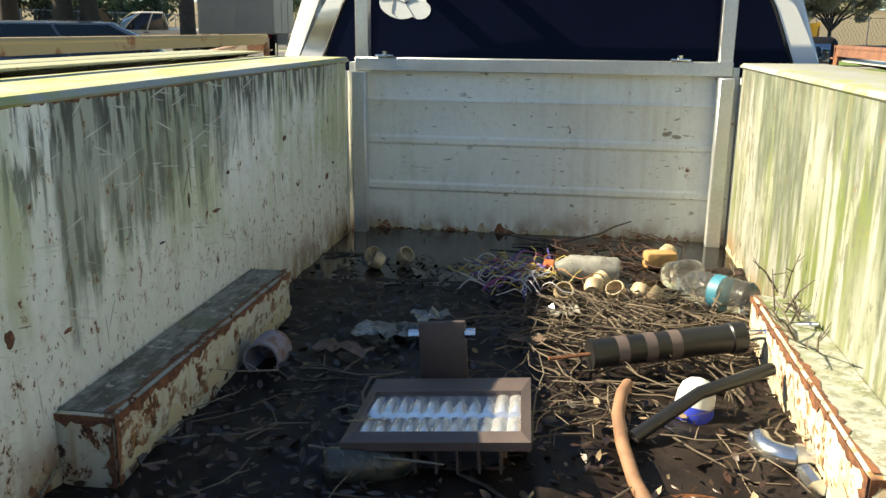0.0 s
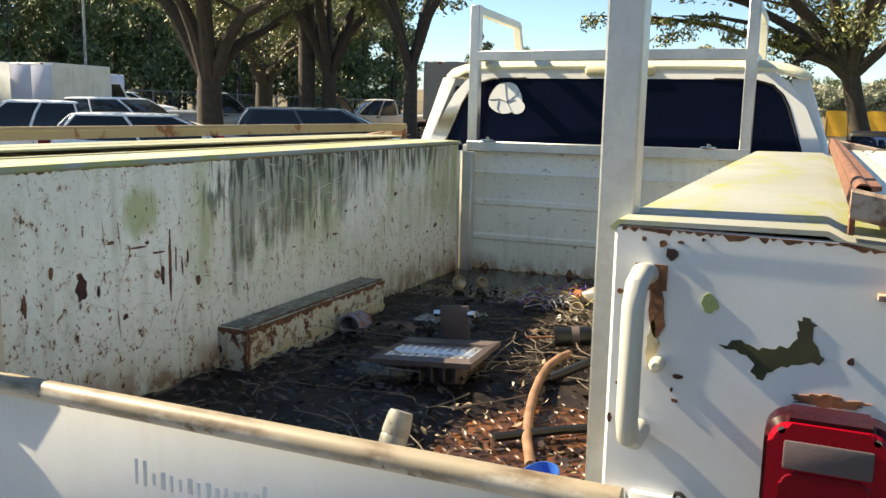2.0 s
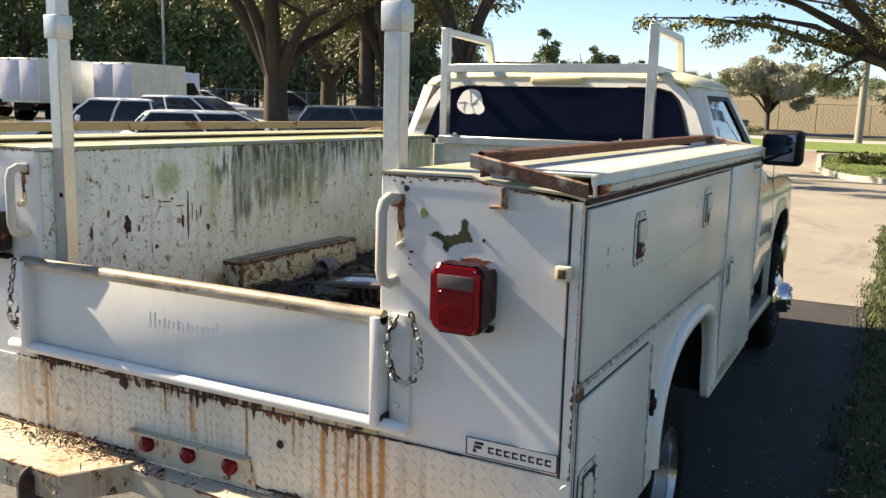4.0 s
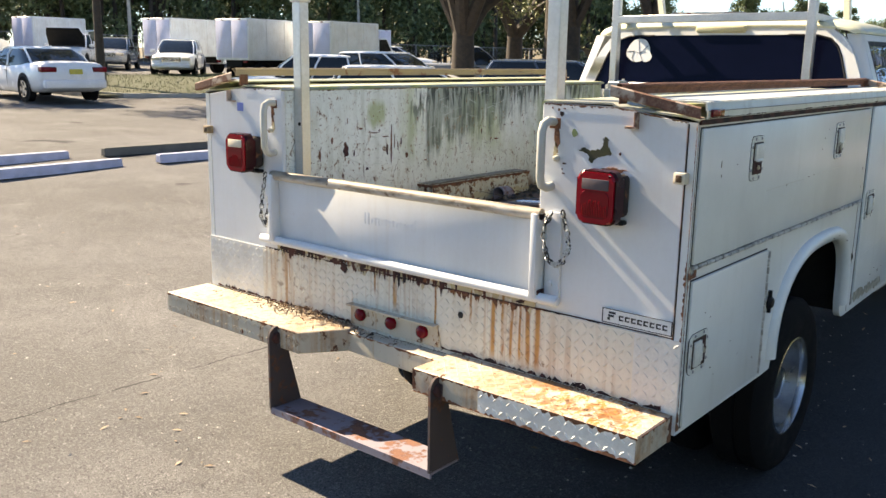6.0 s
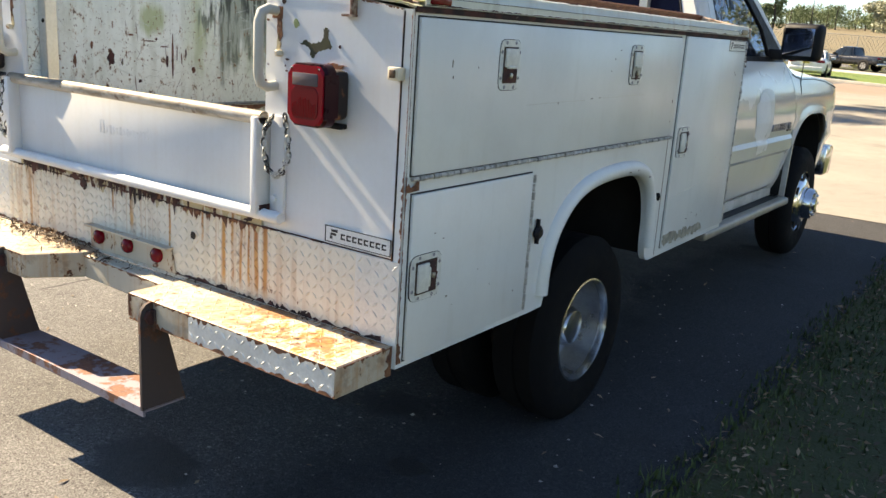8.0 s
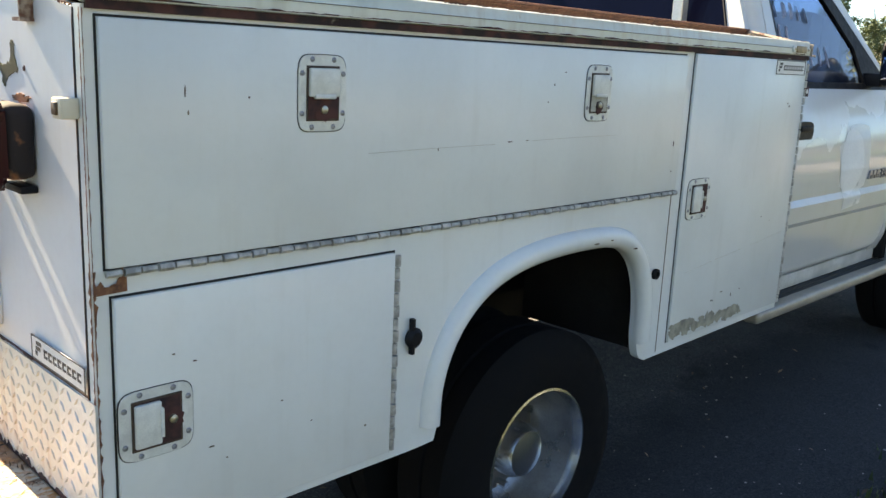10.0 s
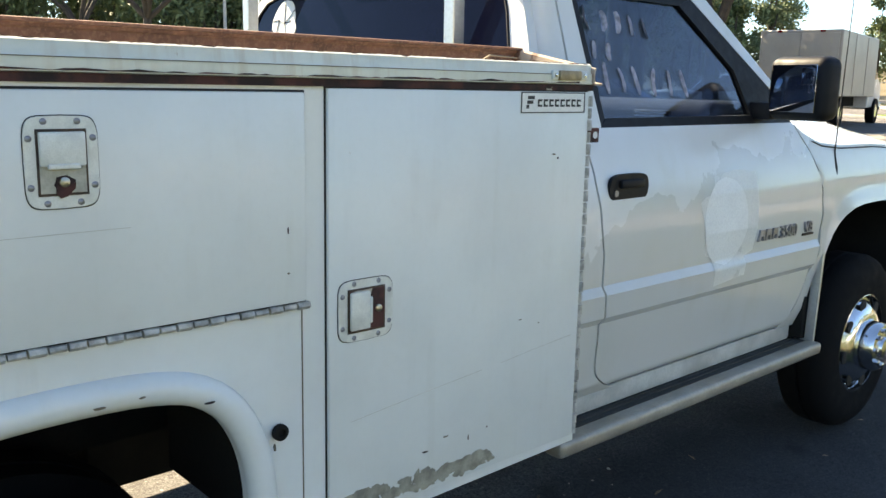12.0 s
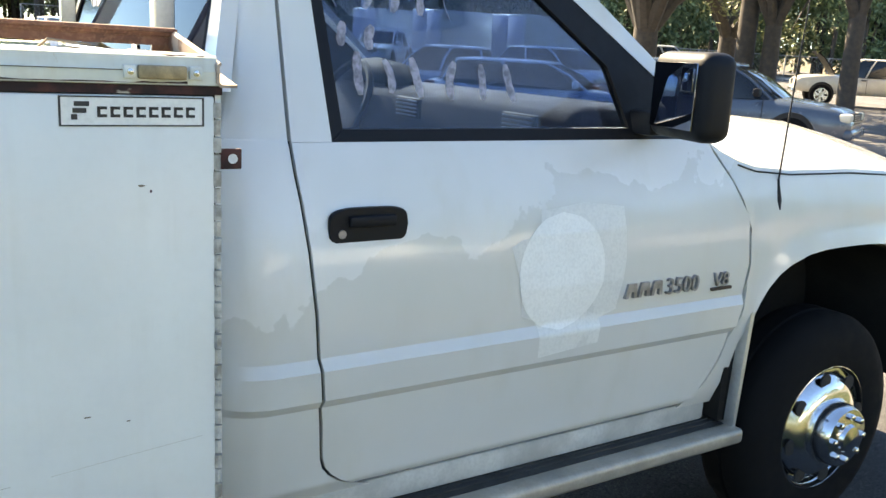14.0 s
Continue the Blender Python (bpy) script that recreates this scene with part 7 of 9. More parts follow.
M_PLATEBED = wet_rust("wet_rusted_floor")
M_REFLECT = plain("ribbed_reflector", (0.80, 0.81, 0.83), 0.18, 0.7)


def muck_h(x, y):
    """Height of the leaf muck over the floor; the near driver's-off side lies bare."""
    bare = max(0.0, 1 - math.hypot((x - 0.34) / 0.30, (y - 0.62) / 0.48) ** 4)
    h = 0.022 + 0.018 * noise.noise((x * 5, y * 5, 0.3)) + 0.009 * noise.noise((x * 21, y * 21, 1.3))
    if y > 2.25:
        h *= 0.5
    return h * (1 - bare) - 0.01 * bare


bm = bmesh.new()
nx, ny = 62, 130
sheet(bm, [[(-0.617 + 1.234 * i / nx, 0.03 + 2.56 * j / ny, FLOOR + muck_h(-0.617 + 1.234 * i / nx, 0.03 + 2.56 * j / ny)) for i in range(nx + 1)] for j in range(ny + 1)])
solo("leaf_muck", bm, M_MUCK, "black wet rotted leaf litter covering the truck bed", "debris", kind="stuff")
bm = bmesh.new()
diamonds(bm, -0.02, 0.60, 0.06, 1.16, lambda u, v, h: (u, v, FLOOR + h * 1.6), 0.030)
part("floor_tread", bm, M_PLATEBED, truck, kind="stuff")


def surf(x, y):
    return FLOOR + max(0.0, muck_h(x, y))


def litter(n, area, size, seed, mats, name, label, lift=0.02, curl=0.5):
    """Loose curled leaves strewn over an area (x0, x1, y0, y1)."""
    rng = random.Random(seed)
    bm = bmesh.new()
    for _ in range(n):
        x, y = rng.uniform(area[0], area[1]), rng.uniform(area[2], area[3])
        l = rng.uniform(*size)
        w = l * rng.uniform(0.28, 0.5)
        m = Matrix.Translation((x, y, surf(x, y) + rng.uniform(0.003, lift))) @ Euler((rng.gauss(0, 0.35), rng.gauss(0, 0.35), rng.uniform(0, 6.3))).to_matrix().to_4x4()
        c = rng.uniform(-curl, curl)
        mid = [bm.verts.new(m @ Vector((l * (f - 0.5), 0, c * l * (f - 0.5) ** 2))) for f in (0, 0.35, 0.7, 1)]
        up = [bm.verts.new(m @ Vector((l * (f - 0.5), s2 * w * 0.5, c * l * (f - 0.5) ** 2 + abs(c) * w * 0.25))) for s2 in (1, -1) for f in (0.3, 0.65)]
        bm.faces.new((mid[0], mid[1], up[0])), bm.faces.new((mid[1], mid[2], up[1], up[0])), bm.faces.new((mid[2], mid[3], up[1]))
        bm.faces.new((mid[1], mid[0], up[2])), bm.faces.new((mid[2], mid[1], up[2], up[3])), bm.faces.new((mid[3], mid[2], up[3]))
    return solo(name, bm, mats, label, "leaves", kind="stuff")


M_WETLEAF = leafy("wet_leaves", (0.008, 0.005, 0.004), (0.085, 0.045, 0.03), 0.35)
litter(3600, (-0.60, 0.60, 0.06, 2.2), (0.010, 0.032), 3, M_WETLEAF, "wet_leaves", "dark wet leaves matted in the bed")
litter(170, (0.02, 0.60, 0.08, 1.25), (0.012, 0.034), 4, M_LITTER, "dry_leaves", "brown dry leaves strewn in the bed")
litter(110, (-0.55, 0.60, 0.06, 1.2), (0.015, 0.03), 5, M_WETLEAF, "dry_leaves", "scattered pale brown leaves")


def twigs(n, area, length, r, seed, name, label, lift=0.05, mt=None, heading=None):
    rng = random.Random(seed)
    bm = bmesh.new()
    for _ in range(n):
        x, y = rng.uniform(area[0], area[1]), rng.uniform(area[2], area[3])
        l, a = rng.uniform(*length), rng.gauss(heading, 0.6) if heading is not None else rng.uniform(0, 6.3)
        z, tilt, rr = surf(x, y) + rng.uniform(0.004, lift), rng.gauss(0, 0.10), rng.uniform(*r)
        pts = []
        for k in range(5):
            a += rng.gauss(0, 0.50)
            pts.append((min(0.61, max(-0.61, x)), min(2.58, max(0.03, y)), max(surf(x, y) + rr, z)))
            x, y, z = x + l / 4 * math.cos(a), y + l / 4 * math.sin(a), z + l / 4 * tilt
        tube(bm, pts, [rr, rr * 0.95, rr * 0.85, rr * 0.7, rr * 0.5], 5)
        if rng.random() < 0.5:
            p = Vector(pts[2])
            b = a + rng.choice((-0.8, 0.8))
            q = p + Vector((math.cos(b), math.sin(b), 0.25)) * l * 0.3
            q.x = max(-0.61, min(0.61, q.x))
            tube(bm, [p, p.lerp(q, 0.5) + Vector((0, 0, 0.004)), q], [rr * 0.7, rr * 0.5, rr * 0.3], 4)
    return solo(name, bm, mt or M_TWIG, label, "twigs", kind="stuff")


twigs(240, (0.02, 0.56, 1.50, 1.86), (0.08, 0.26), (0.0009, 0.0028), 11, "dry_twigs", "tangled heap of dry twigs in the bed", 0.04)
twigs(110, (0.0, 0.54, 1.05, 1.5), (0.08, 0.24), (0.0009, 0.0026), 12, "dry_twigs", "dry twigs scattered in the bed", 0.03)
twigs(60, (0.02, 0.50, 2.2, 2.5), (0.10, 0.30), (0.0018, 0.004), 13, "dry_twigs", "dark wet twigs by the bulkhead", 0.03, M_WETLEAF)
M_GREYTWIG = leafy("grey_twigs", (0.05, 0.04, 0.032), (0.30, 0.25, 0.19), 0.8)
twigs(60, (-0.58, 0.1, 0.10, 1.3), (0.10, 0.32), (0.0010, 0.0032), 14, "grey_twigs", "long grey twigs over the wet leaves", 0.02, M_GREYTWIG)


def bent(name, pts, r, mt, label, category, seg=8):
    bm = bmesh.new()
    tube(bm, pts, r, seg)
    return solo(name, bm, mt, label, category)


# flood lamp
fl = thing("flood_lamp", "bronze flood lamp with ribbed reflector lying face up", "lamp", (-0.055, 1.055, 1.02), -3)
fl.matrix_basis = pose(-0.066 * UNIT, 1.046 * UNIT, 1.030 * UNIT, -1, -4, 2)
bm = bmesh.new()
outer, inner = [(-0.146, -0.131), (0.146, -0.131), (0.140, 0.131), (-0.140, 0.131)], [(-0.130, -0.104), (0.130, -0.104), (0.125, 0.056), (-0.125, 0.056)]
for (a, b), (c, d) in zip(zip(outer, outer[1:] + outer[:1]), zip(inner, inner[1:] + inner[:1])):
    for q in ((a, b, d, c),):
        lo, hi = [bm.verts.new((*p, -0.012)) for p in q], [bm.verts.new((*p, 0.002 if i < 2 else 0.008)) for i, p in enumerate(q)]
        bm.faces.new(lo), bm.faces.new(hi[::-1])
        for k in range(4):
            bm.faces.new((lo[k], hi[k], hi[(k + 1) % 4], lo[(k + 1) % 4]))
part("lamp_frame", bm, M_BROWNBOX, fl)
bm = bmesh.new()
ribs = []
for i in range(89):
    x = -0.131 + 0.262 * i / 88
    ribs.append([(x, y, -0.003 + d * 0.006 * abs(math.sin(i * math.pi / 8)) - (0.006 if d == 0 else 0)) for y, d in ((-0.105, 0.6), (-0.09, 1), (-0.045, 1), (-0.034, 0.6), (-0.030, 0), (-0.018, 0), (-0.014, 0.6), (-0.005, 1), (0.045, 1), (0.057, 0.6))])
sheet(bm, ribs)
part("reflector", bm, M_REFLECT, fl, "silver ribbed reflector behind glass")
part("lamp_body", cube(-0.105, 0.105, -0.085, 0.085, -0.075, -0.012, bev=0.012), M_BROWNBOX, fl)
bm = bmesh.new()
for i in range(7):
    x = -0.10 + 0.033 * i
    box(bm, x - 0.002, x + 0.002, -0.122, -0.084, -0.055, -0.012)
part("cooling_fin", bm, M_BROWNBOX, fl, kind="stuff")
bm = bmesh.new()
box(bm, -0.070, 0.020, 0.205, 0.215, -0.060, 0.085, bev=0.003)
part("mounting_bracket", bm, M_BROWNBOX, fl)
for x in (-0.078, 0.028):
    bm = bmesh.new()
    lathe(bm, [(0.010, x - 0.010), (0.010, x + 0.010)], (0, 0.210, 0.060), "x", 8)
    part("bracket_bolt", bm, M_RIM, fl)
# rain water lying against the bulkhead
bm = bmesh.new()
rows = [[(-0.612 + 1.224 * i / 30, 1.93 + 0.10 * noise.noise((i * 0.31, 4.0, 0.0)) + 0.66 * j / 6 * (1 - 0.15 * (noise.noise((i * 0.31, 4.0, 0.0)))), FLOOR + 0.0205) for i in range(31)] for j in range(7)]
sheet(bm, [[(x, min(y, 2.60), z) for x, y, z in row] for row in rows])
m = Mat("dark_rain_water")
m.bump(m.noise(9, 3), 0.05, 0.002)
solo("bed_puddle", bm, m.done((0.006, 0.005, 0.004), 0.06), "dark rain water lying against the bulkhead", "puddle")

# crumpled scraps of film and bark among the leaves
M_FILM = plain("dirty_plastic_film", (0.34, 0.32, 0.28), 0.25, 0.0, 0.4, 30, 0.4, Transmission_Weight=0.4)
M_SCRAP = plain("brown_scrap", (0.16, 0.10, 0.07), 0.7, 0.0, 0.4, 40, 0.4)
for k, (x, y, l, w, mt, text) in enumerate(((-0.27, 1.50, 0.13, 0.07, M_FILM, "crumpled scrap of clear plastic film"), (-0.33, 1.38, 0.12, 0.05, M_SCRAP, "torn brown scrap of card"), (-0.18, 1.62, 0.09, 0.06, M_FILM, "crumpled scrap of clear plastic film"), (0.06, 1.50, 0.11, 0.03, M_SCRAP, "strip of brown bark"), (0.12, 1.70, 0.07, 0.05, M_FILM, "crumpled scrap of clear plastic film"))):
    rng = random.Random(50 + k)
    bm = bmesh.new()
    a = rng.uniform(-0.5, 0.5)
    rows = []
    for i in range(9):
        row = []
        for j in range(6):
            u, v = (i / 8 - 0.5) * l, (j / 5 - 0.5) * w * (1 + 0.3 * math.sin(i * 1.7))
            row.append((x + u * math.cos(a) - v * math.sin(a), y + u * math.sin(a) + v * math.cos(a), 0.992 + 0.016 * noise.noise((i * 0.9 + k * 7, j * 1.1, 2.0)) + 0.01 * rng.random()))
        rows.append(row)
    sheet(bm, rows, 0.0012)
    solo("scrap", bm, mt, text, "scrap")

# grease gun, lever, hose
bm = bmesh.new()
gun = thing("grease_gun", "black grease gun with worn bands and a bent steel spout", "tool", (0.0, 0.0, 0.0))
a, b = Vector((0.175, 1.355, 1.025)), Vector((0.478, 1.455, 1.045))
tube(bm, [a, a.lerp(b, 0.02), a.lerp(b, 0.03), a.lerp(b, 0.9), a.lerp(b, 0.91), b], [0.031, 0.031, 0.029, 0.029, 0.032, 0.032], 20)
part("barrel", bm, M_GREASE, gun)
bm = bmesh.new()
for f in (0.16, 0.34, 0.5):
    tube(bm, [a.lerp(b, f), a.lerp(b, f + 0.07)], 0.0296, 20)
part("worn_band", bm, M_BROWNBOX, gun)
bm = bmesh.new()
tube(bm, [a, a + (a - b) * 0.26], 0.004, 6)
part("plunger_rod", bm, M_RUST, gun)
bm = bmesh.new()
tube(bm, [b, b + Vector((0.045, 0.012, 0.004)), (0.56, 1.455, 1.075), (0.612, 1.42, 1.09)], [0.014, 0.010, 0.006, 0.006], 10)
part("spout", bm, M_CHROME, gun)
bm = bmesh.new()
tube(bm, [(0.245, 1.085, 0.985), (0.36, 1.175, 1.035), (0.50, 1.285, 1.045)], [0.013, 0.012, 0.012], 10)
part("lever", bm, M_GREASE, gun)
bent("rubber_hose", [(0.245, 1.265, 1.005), (0.232, 1.22, 1.005), (0.222, 1.14, 1.0), (0.226, 1.05, 0.99), (0.240, 0.95, 0.98), (0.27, 0.82, 0.975), (0.31, 0.68, 0.97), (0.36, 0.55, 0.968)], 0.0115, M_TAN, "tan rubber hose curving over the leaves", "hose", 10)
bent("dark_pipe", [(0.24, 0.66, 0.968), (0.36, 0.76, 0.972), (0.47, 0.83, 0.975)], 0.011, M_GREASE, "dark pipe lying on the rusty floor", "pipe")


bm = bmesh.new()
rng = random.Random(71)
for k in range(13):
    p = Vector((rng.uniform(0.545, 0.60), rng.uniform(1.22, 1.66), 1.088))
    way = Vector((rng.gauss(-0.2, 0.5), rng.gauss(-0.2, 0.8), rng.uniform(0.25, 1.0))).normalized() * rng.uniform(0.05, 0.13)
    q = p + way
    q.x = min(q.x, 0.612)
    tube(bm, [p, p.lerp(q, 0.5) + Vector((0, 0.006, 0.008)), q], [0.0026, 0.0019, 0.0009], 5)
    for j in range(3):
        f = p.lerp(q, rng.uniform(0.3, 0.9))
        g = f + Vector((rng.gauss(0, 0.02), rng.gauss(0, 0.025), rng.uniform(0.0, 0.03)))
        g.x = min(g.x, 0.612)
        tube(bm, [f, g], [0.0013, 0.0006], 4)
solo("dry_sprigs", bm, M_GREYTWIG, "dry leafless sprigs lying on the wheel box", "twigs", kind="stuff")


def bottle(at, turn, pitch, r, l, body, cap, label=None, text="", neck=0.45):
    bt = thing("plastic_bottle", text, "bottle")
    bt.matrix_basis = pose(at[0] * UNIT, at[1] * UNIT, at[2] * UNIT, 0, pitch, turn)
    bm = bmesh.new()
    pr = [(0.0, 0.0), (r * 0.8, 0.0), (r, 0.01), (r * 0.96, l * 0.18), (r, l * 0.22), (r, l * 0.5), (r * 0.95, l * 0.53), (r, l * 0.57), (r * 0.97, l * 0.72), (r * neck, l * 0.90), (r * neck * 0.9, l * 0.98)]
    lathe(bm, pr, (0, 0, 0), "x", 20)
    part("bottle_body", bm, body, bt)
    if cap:
        bm = bmesh.new()
        lathe(bm, [(r * neck, l * 0.95), (r * neck * 1.12, l * 0.955), (r * neck * 1.1, l * 1.08), (r * neck * 0.8, l * 1.1)], (0, 0, 0), "x", 16)
        part("cap", bm, cap, bt)
    if label:
        bm = bmesh.new()
        lathe(bm, [(r * 1.012, l * 0.34), (r * 1.012, l * 0.46)], (0, 0, 0), "x", 20)
        part("label", bm, label, bt)
    return bt


bottle((0.262, 2.02, 1.015), 176, 0, 0.036, 0.185, M_MILKY, M_ORANGE, None, "cloudy sports bottle with an orange cap lying in the bed")
bottle((0.560, 1.775, 1.025), 140, 0, 0.042, 0.22, M_POLY, None, M_TEAL, "clear crushed bottle with a teal label", 0.5)
bottle((0.385, 1.99, 1.015), 40, 0, 0.036, 0.11, M_POLY, None, None, "clear plastic jar on its side", 0.9)
bottle((0.09, 0.44, 0.965), 70, -68, 0.029, 0.11, M_MILKY, None, None, "clear plastic bottle sticking up from the leaves", 0.9)
bottle((-0.23, 0.90, 0.985), 20, 0, 0.032, 0.15, M_POLYD, None, None, "dirty clear bottle under the lamp", 0.6)
bottle((-0.24, 1.52, 0.985), -20, 0, 0.028, 0.13, M_POLYD, None, None, "empty glass bottle among dark leaves", 0.5)
bm = bmesh.new()
lathe(bm, [(0.0, 0.052), (0.016, 0.049), (0.028, 0.039), (0.034, 0.022), (0.035, 0.0)], (0, 0, 0), "z", 20)
sb = solo("spray_can", bm, M_STICK, "white domed can with a blue label", "can", (0.362, 1.235, 0.985), (-14, 10, 0))
bm = bmesh.new()
lathe(bm, [(0.0345, -0.045), (0.0365, -0.040), (0.0365, -0.004), (0.0345, 0.0)], (0, 0, 0), "z", 20)
part("blue_wrap", bm, M_COBALT, sb)
el = thing("pipe_elbow", "grey metal pipe elbow with a threaded end", "pipe fitting", (0, 0, 0))
bm = bmesh.new()
tube(bm, [(0.452, 1.115, 0.985), (0.453, 1.09, 0.985), (0.462, 1.068, 0.986), (0.480, 1.058, 0.986), (0.496, 1.055, 0.986)], 0.0195, 14)
part("bend", bm, M_RIM, el)
bm = bmesh.new()
tube(bm, [(0.494, 1.055, 0.986), (0.508, 1.055, 0.986), (0.509, 1.055, 0.986), (0.526, 1.054, 0.986)], [0.0235, 0.0235, 0.017, 0.017], 14)
part("collar", bm, M_RIM, el)
bent("pipe_nipple", [(0.505, 1.03, 0.975), (0.512, 0.98, 0.975)], 0.016, M_RIM, "short grey pipe piece", "pipe fitting")
solo("foam_block", cube(-0.045, 0.045, -0.028, 0.028, 0, 0.05, bev=0.01), M_SPONGE, "torn orange foam block", "foam", (0.385, 2.22, 0.975), (0, 0, 12))
cn = thing("rusty_can", "open rusty can lying against the wheel box", "can", (0, 0, 0))
bm = bmesh.new()
lathe(bm, [(0.0, 0.085), (0.036, 0.085), (0.038, 0.08), (0.038, 0.0), (0.033, 0.0), (0.033, 0.078)], (-0.47, 1.28, 0.995), "y", 18)
part("can_wall", bm, M_STEP, cn)
for i, (x, y) in enumerate(((0.19, 1.90), (0.255, 1.885), (0.30, 1.87), (0.355, 1.86), (0.115, 1.86), (0.20, 1.97), (0.405, 2.31), (-0.40, 2.08), (-0.45, 2.12), (-0.36, 2.14))):
    bm = bmesh.new()
    lathe(bm, [(0.0, 0.0), (0.020, 0.004), (0.026, 0.018), (0.024, 0.036), (0.021, 0.036), (0.022, 0.018), (0.016, 0.008), (0.0, 0.006)], (0, 0, 0), "z", 12)
    solo("plastic_cup", bm, M_IVORY, "small ivory plastic cup", "cup", (x, y, 0.985), (rnd(-80, 80), rnd(-60, 60), rnd(0, 360)), group="ivory cups in the bed")
bm = bmesh.new()
lathe(bm, [(0.034, 0.0), (0.038, 0.03), (0.034, 0.032), (0.03, 0.004)], (0, 0, 0), "z", 18)
solo("blue_cap", bm, plain("bright_blue_plastic", (0.03, 0.15, 0.52), 0.4), "bright blue plastic cap", "cap", (0.415, 0.45, 0.975), (15, -10, 0))

# loose wires
wire_cols = [(0.30, 0.06, 0.20), (0.08, 0.06, 0.30), (0.48, 0.38, 0.08), (0.48, 0.48, 0.45), (0.36, 0.16, 0.06), (0.07, 0.06, 0.12), (0.45, 0.38, 0.12), (0.46, 0.44, 0.46)]
for ci, col in enumerate(wire_cols):
    wm = plain("wire_sleeve", col, 0.45)
    for j in range(6):
        rng = random.Random(ci * 31 + j)
        pts, x, y = [], rng.uniform(0.02, 0.10), rng.uniform(1.93, 2.04)
        a = math.pi + rng.gauss(0, 0.45)
        for k in range(9):
            pts.append((x, y, 0.99 + 0.028 * abs(math.sin(k * 0.9 + j + ci)) + 0.012 * rng.random()))
            a += rng.gauss(0.15 * (-1) ** j, 0.60)
            x, y = x + 0.030 * math.cos(a), min(2.3, y + 0.030 * math.sin(a))
        bm = bmesh.new()
        tube(bm, smooth(pts, 3), 0.0016, 5)
        solo("loose_wire", bm, wm, "loose coloured electrical wire", "wire", group="tangle of wires in the bed")

# leaf litter on the bumper and twigs on the lid
M_SMALL = leafy("bumper_litter_leaves", (0.045, 0.025, 0.015), (0.17, 0.10, 0.055), 0.85)
rng = random.Random(21)
bm = bmesh.new()
for i in range(520):
    x = rng.gauss(-0.42, 0.16) if i < 330 else rng.uniform(-1.1, 1.08)
    y = -abs(rng.gauss(0, 0.045 if i < 330 else 0.022)) - 0.012
    l = rng.uniform(0.006, 0.020) if i < 330 else rng.uniform(0.004, 0.012)
    z = (0.652 if abs(x) > 0.2 else 0.642) + 0.004 + (0.02 * math.exp(-((x + 0.42) / 0.16) ** 2) * rng.random() if i < 330 else 0.0)
    m = Matrix.Translation((max(-1.12, min(1.08, x)), max(-0.2, y), z)) @ Euler((rng.gauss(0, 0.5), rng.gauss(0, 0.5), rng.uniform(0, 6.3))).to_matrix().to_4x4()
    w = l * 0.2
    vs = [bm.verts.new(m @ Vector(p)) for p in ((-l, 0, 0), (0, w, 0.003), (l, 0, 0), (0, -w, 0.003))]
    bm.faces.new(vs)
solo("bumper_litter", bm, M_SMALL, "small dry leaves piled on the step bumper", "leaves", kind="stuff")
for pts in ([(0.98, 2.20, 1.553), (1.02, 2.34, 1.562), (1.04, 2.46, 1.556)], [(1.0, 2.28, 1.552), (1.03, 2.30, 1.575), (1.06, 2.36, 1.57)], [(0.93, 2.0, 1.553), (1.0, 2.16, 1.556), (1.08, 2.26, 1.555)]):
    bent("twig", pts, [0.003, 0.0025, 0.0015], M_TWIG, "dry twig lying on the lid", "twig", 5)

# ---- ground ----
def gz(x, y=0.0):
    """The lot rises gently away from the truck's far side, with a hollow under the trees; the field beyond the fence rises too."""
    d = max(0.0, -x - 3.0)
    dip = 0.35 * math.exp(-((x + 14.0) / 6.0) ** 2 - ((y - 17.0) / 5.0) ** 2)
    return -dip + (0.021 * d * min(1.0, d / 4.0) if d < 60 else 0.021 * 60) + 0.02 * min(4.5, max(0.0, y - 1.5)) + 0.04 * max(0.0, min(y, 310.0) - 90.0)


def land(x0, x1, y0, y1, nx, ny, lift, edge=None):
    bm = bmesh.new()
    rows = []
    for j in range(ny + 1):
        y = y0 + (y1 - y0) * j / ny
        row = []
        for i in range(nx + 1):
            x = x0 + (x1 - x0) * i / nx
            if edge and i == 0:
                x += edge(y)
            row.append((x, y, gz(x, y) + lift))
        rows.append(row)
    sheet(bm, rows)
    return bm


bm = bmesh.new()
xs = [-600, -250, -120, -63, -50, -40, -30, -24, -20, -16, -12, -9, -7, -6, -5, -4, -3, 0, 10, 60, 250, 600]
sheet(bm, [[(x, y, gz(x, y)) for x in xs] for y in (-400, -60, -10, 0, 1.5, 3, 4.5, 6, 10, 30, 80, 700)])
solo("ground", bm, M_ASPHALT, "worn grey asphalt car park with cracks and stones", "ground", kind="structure")


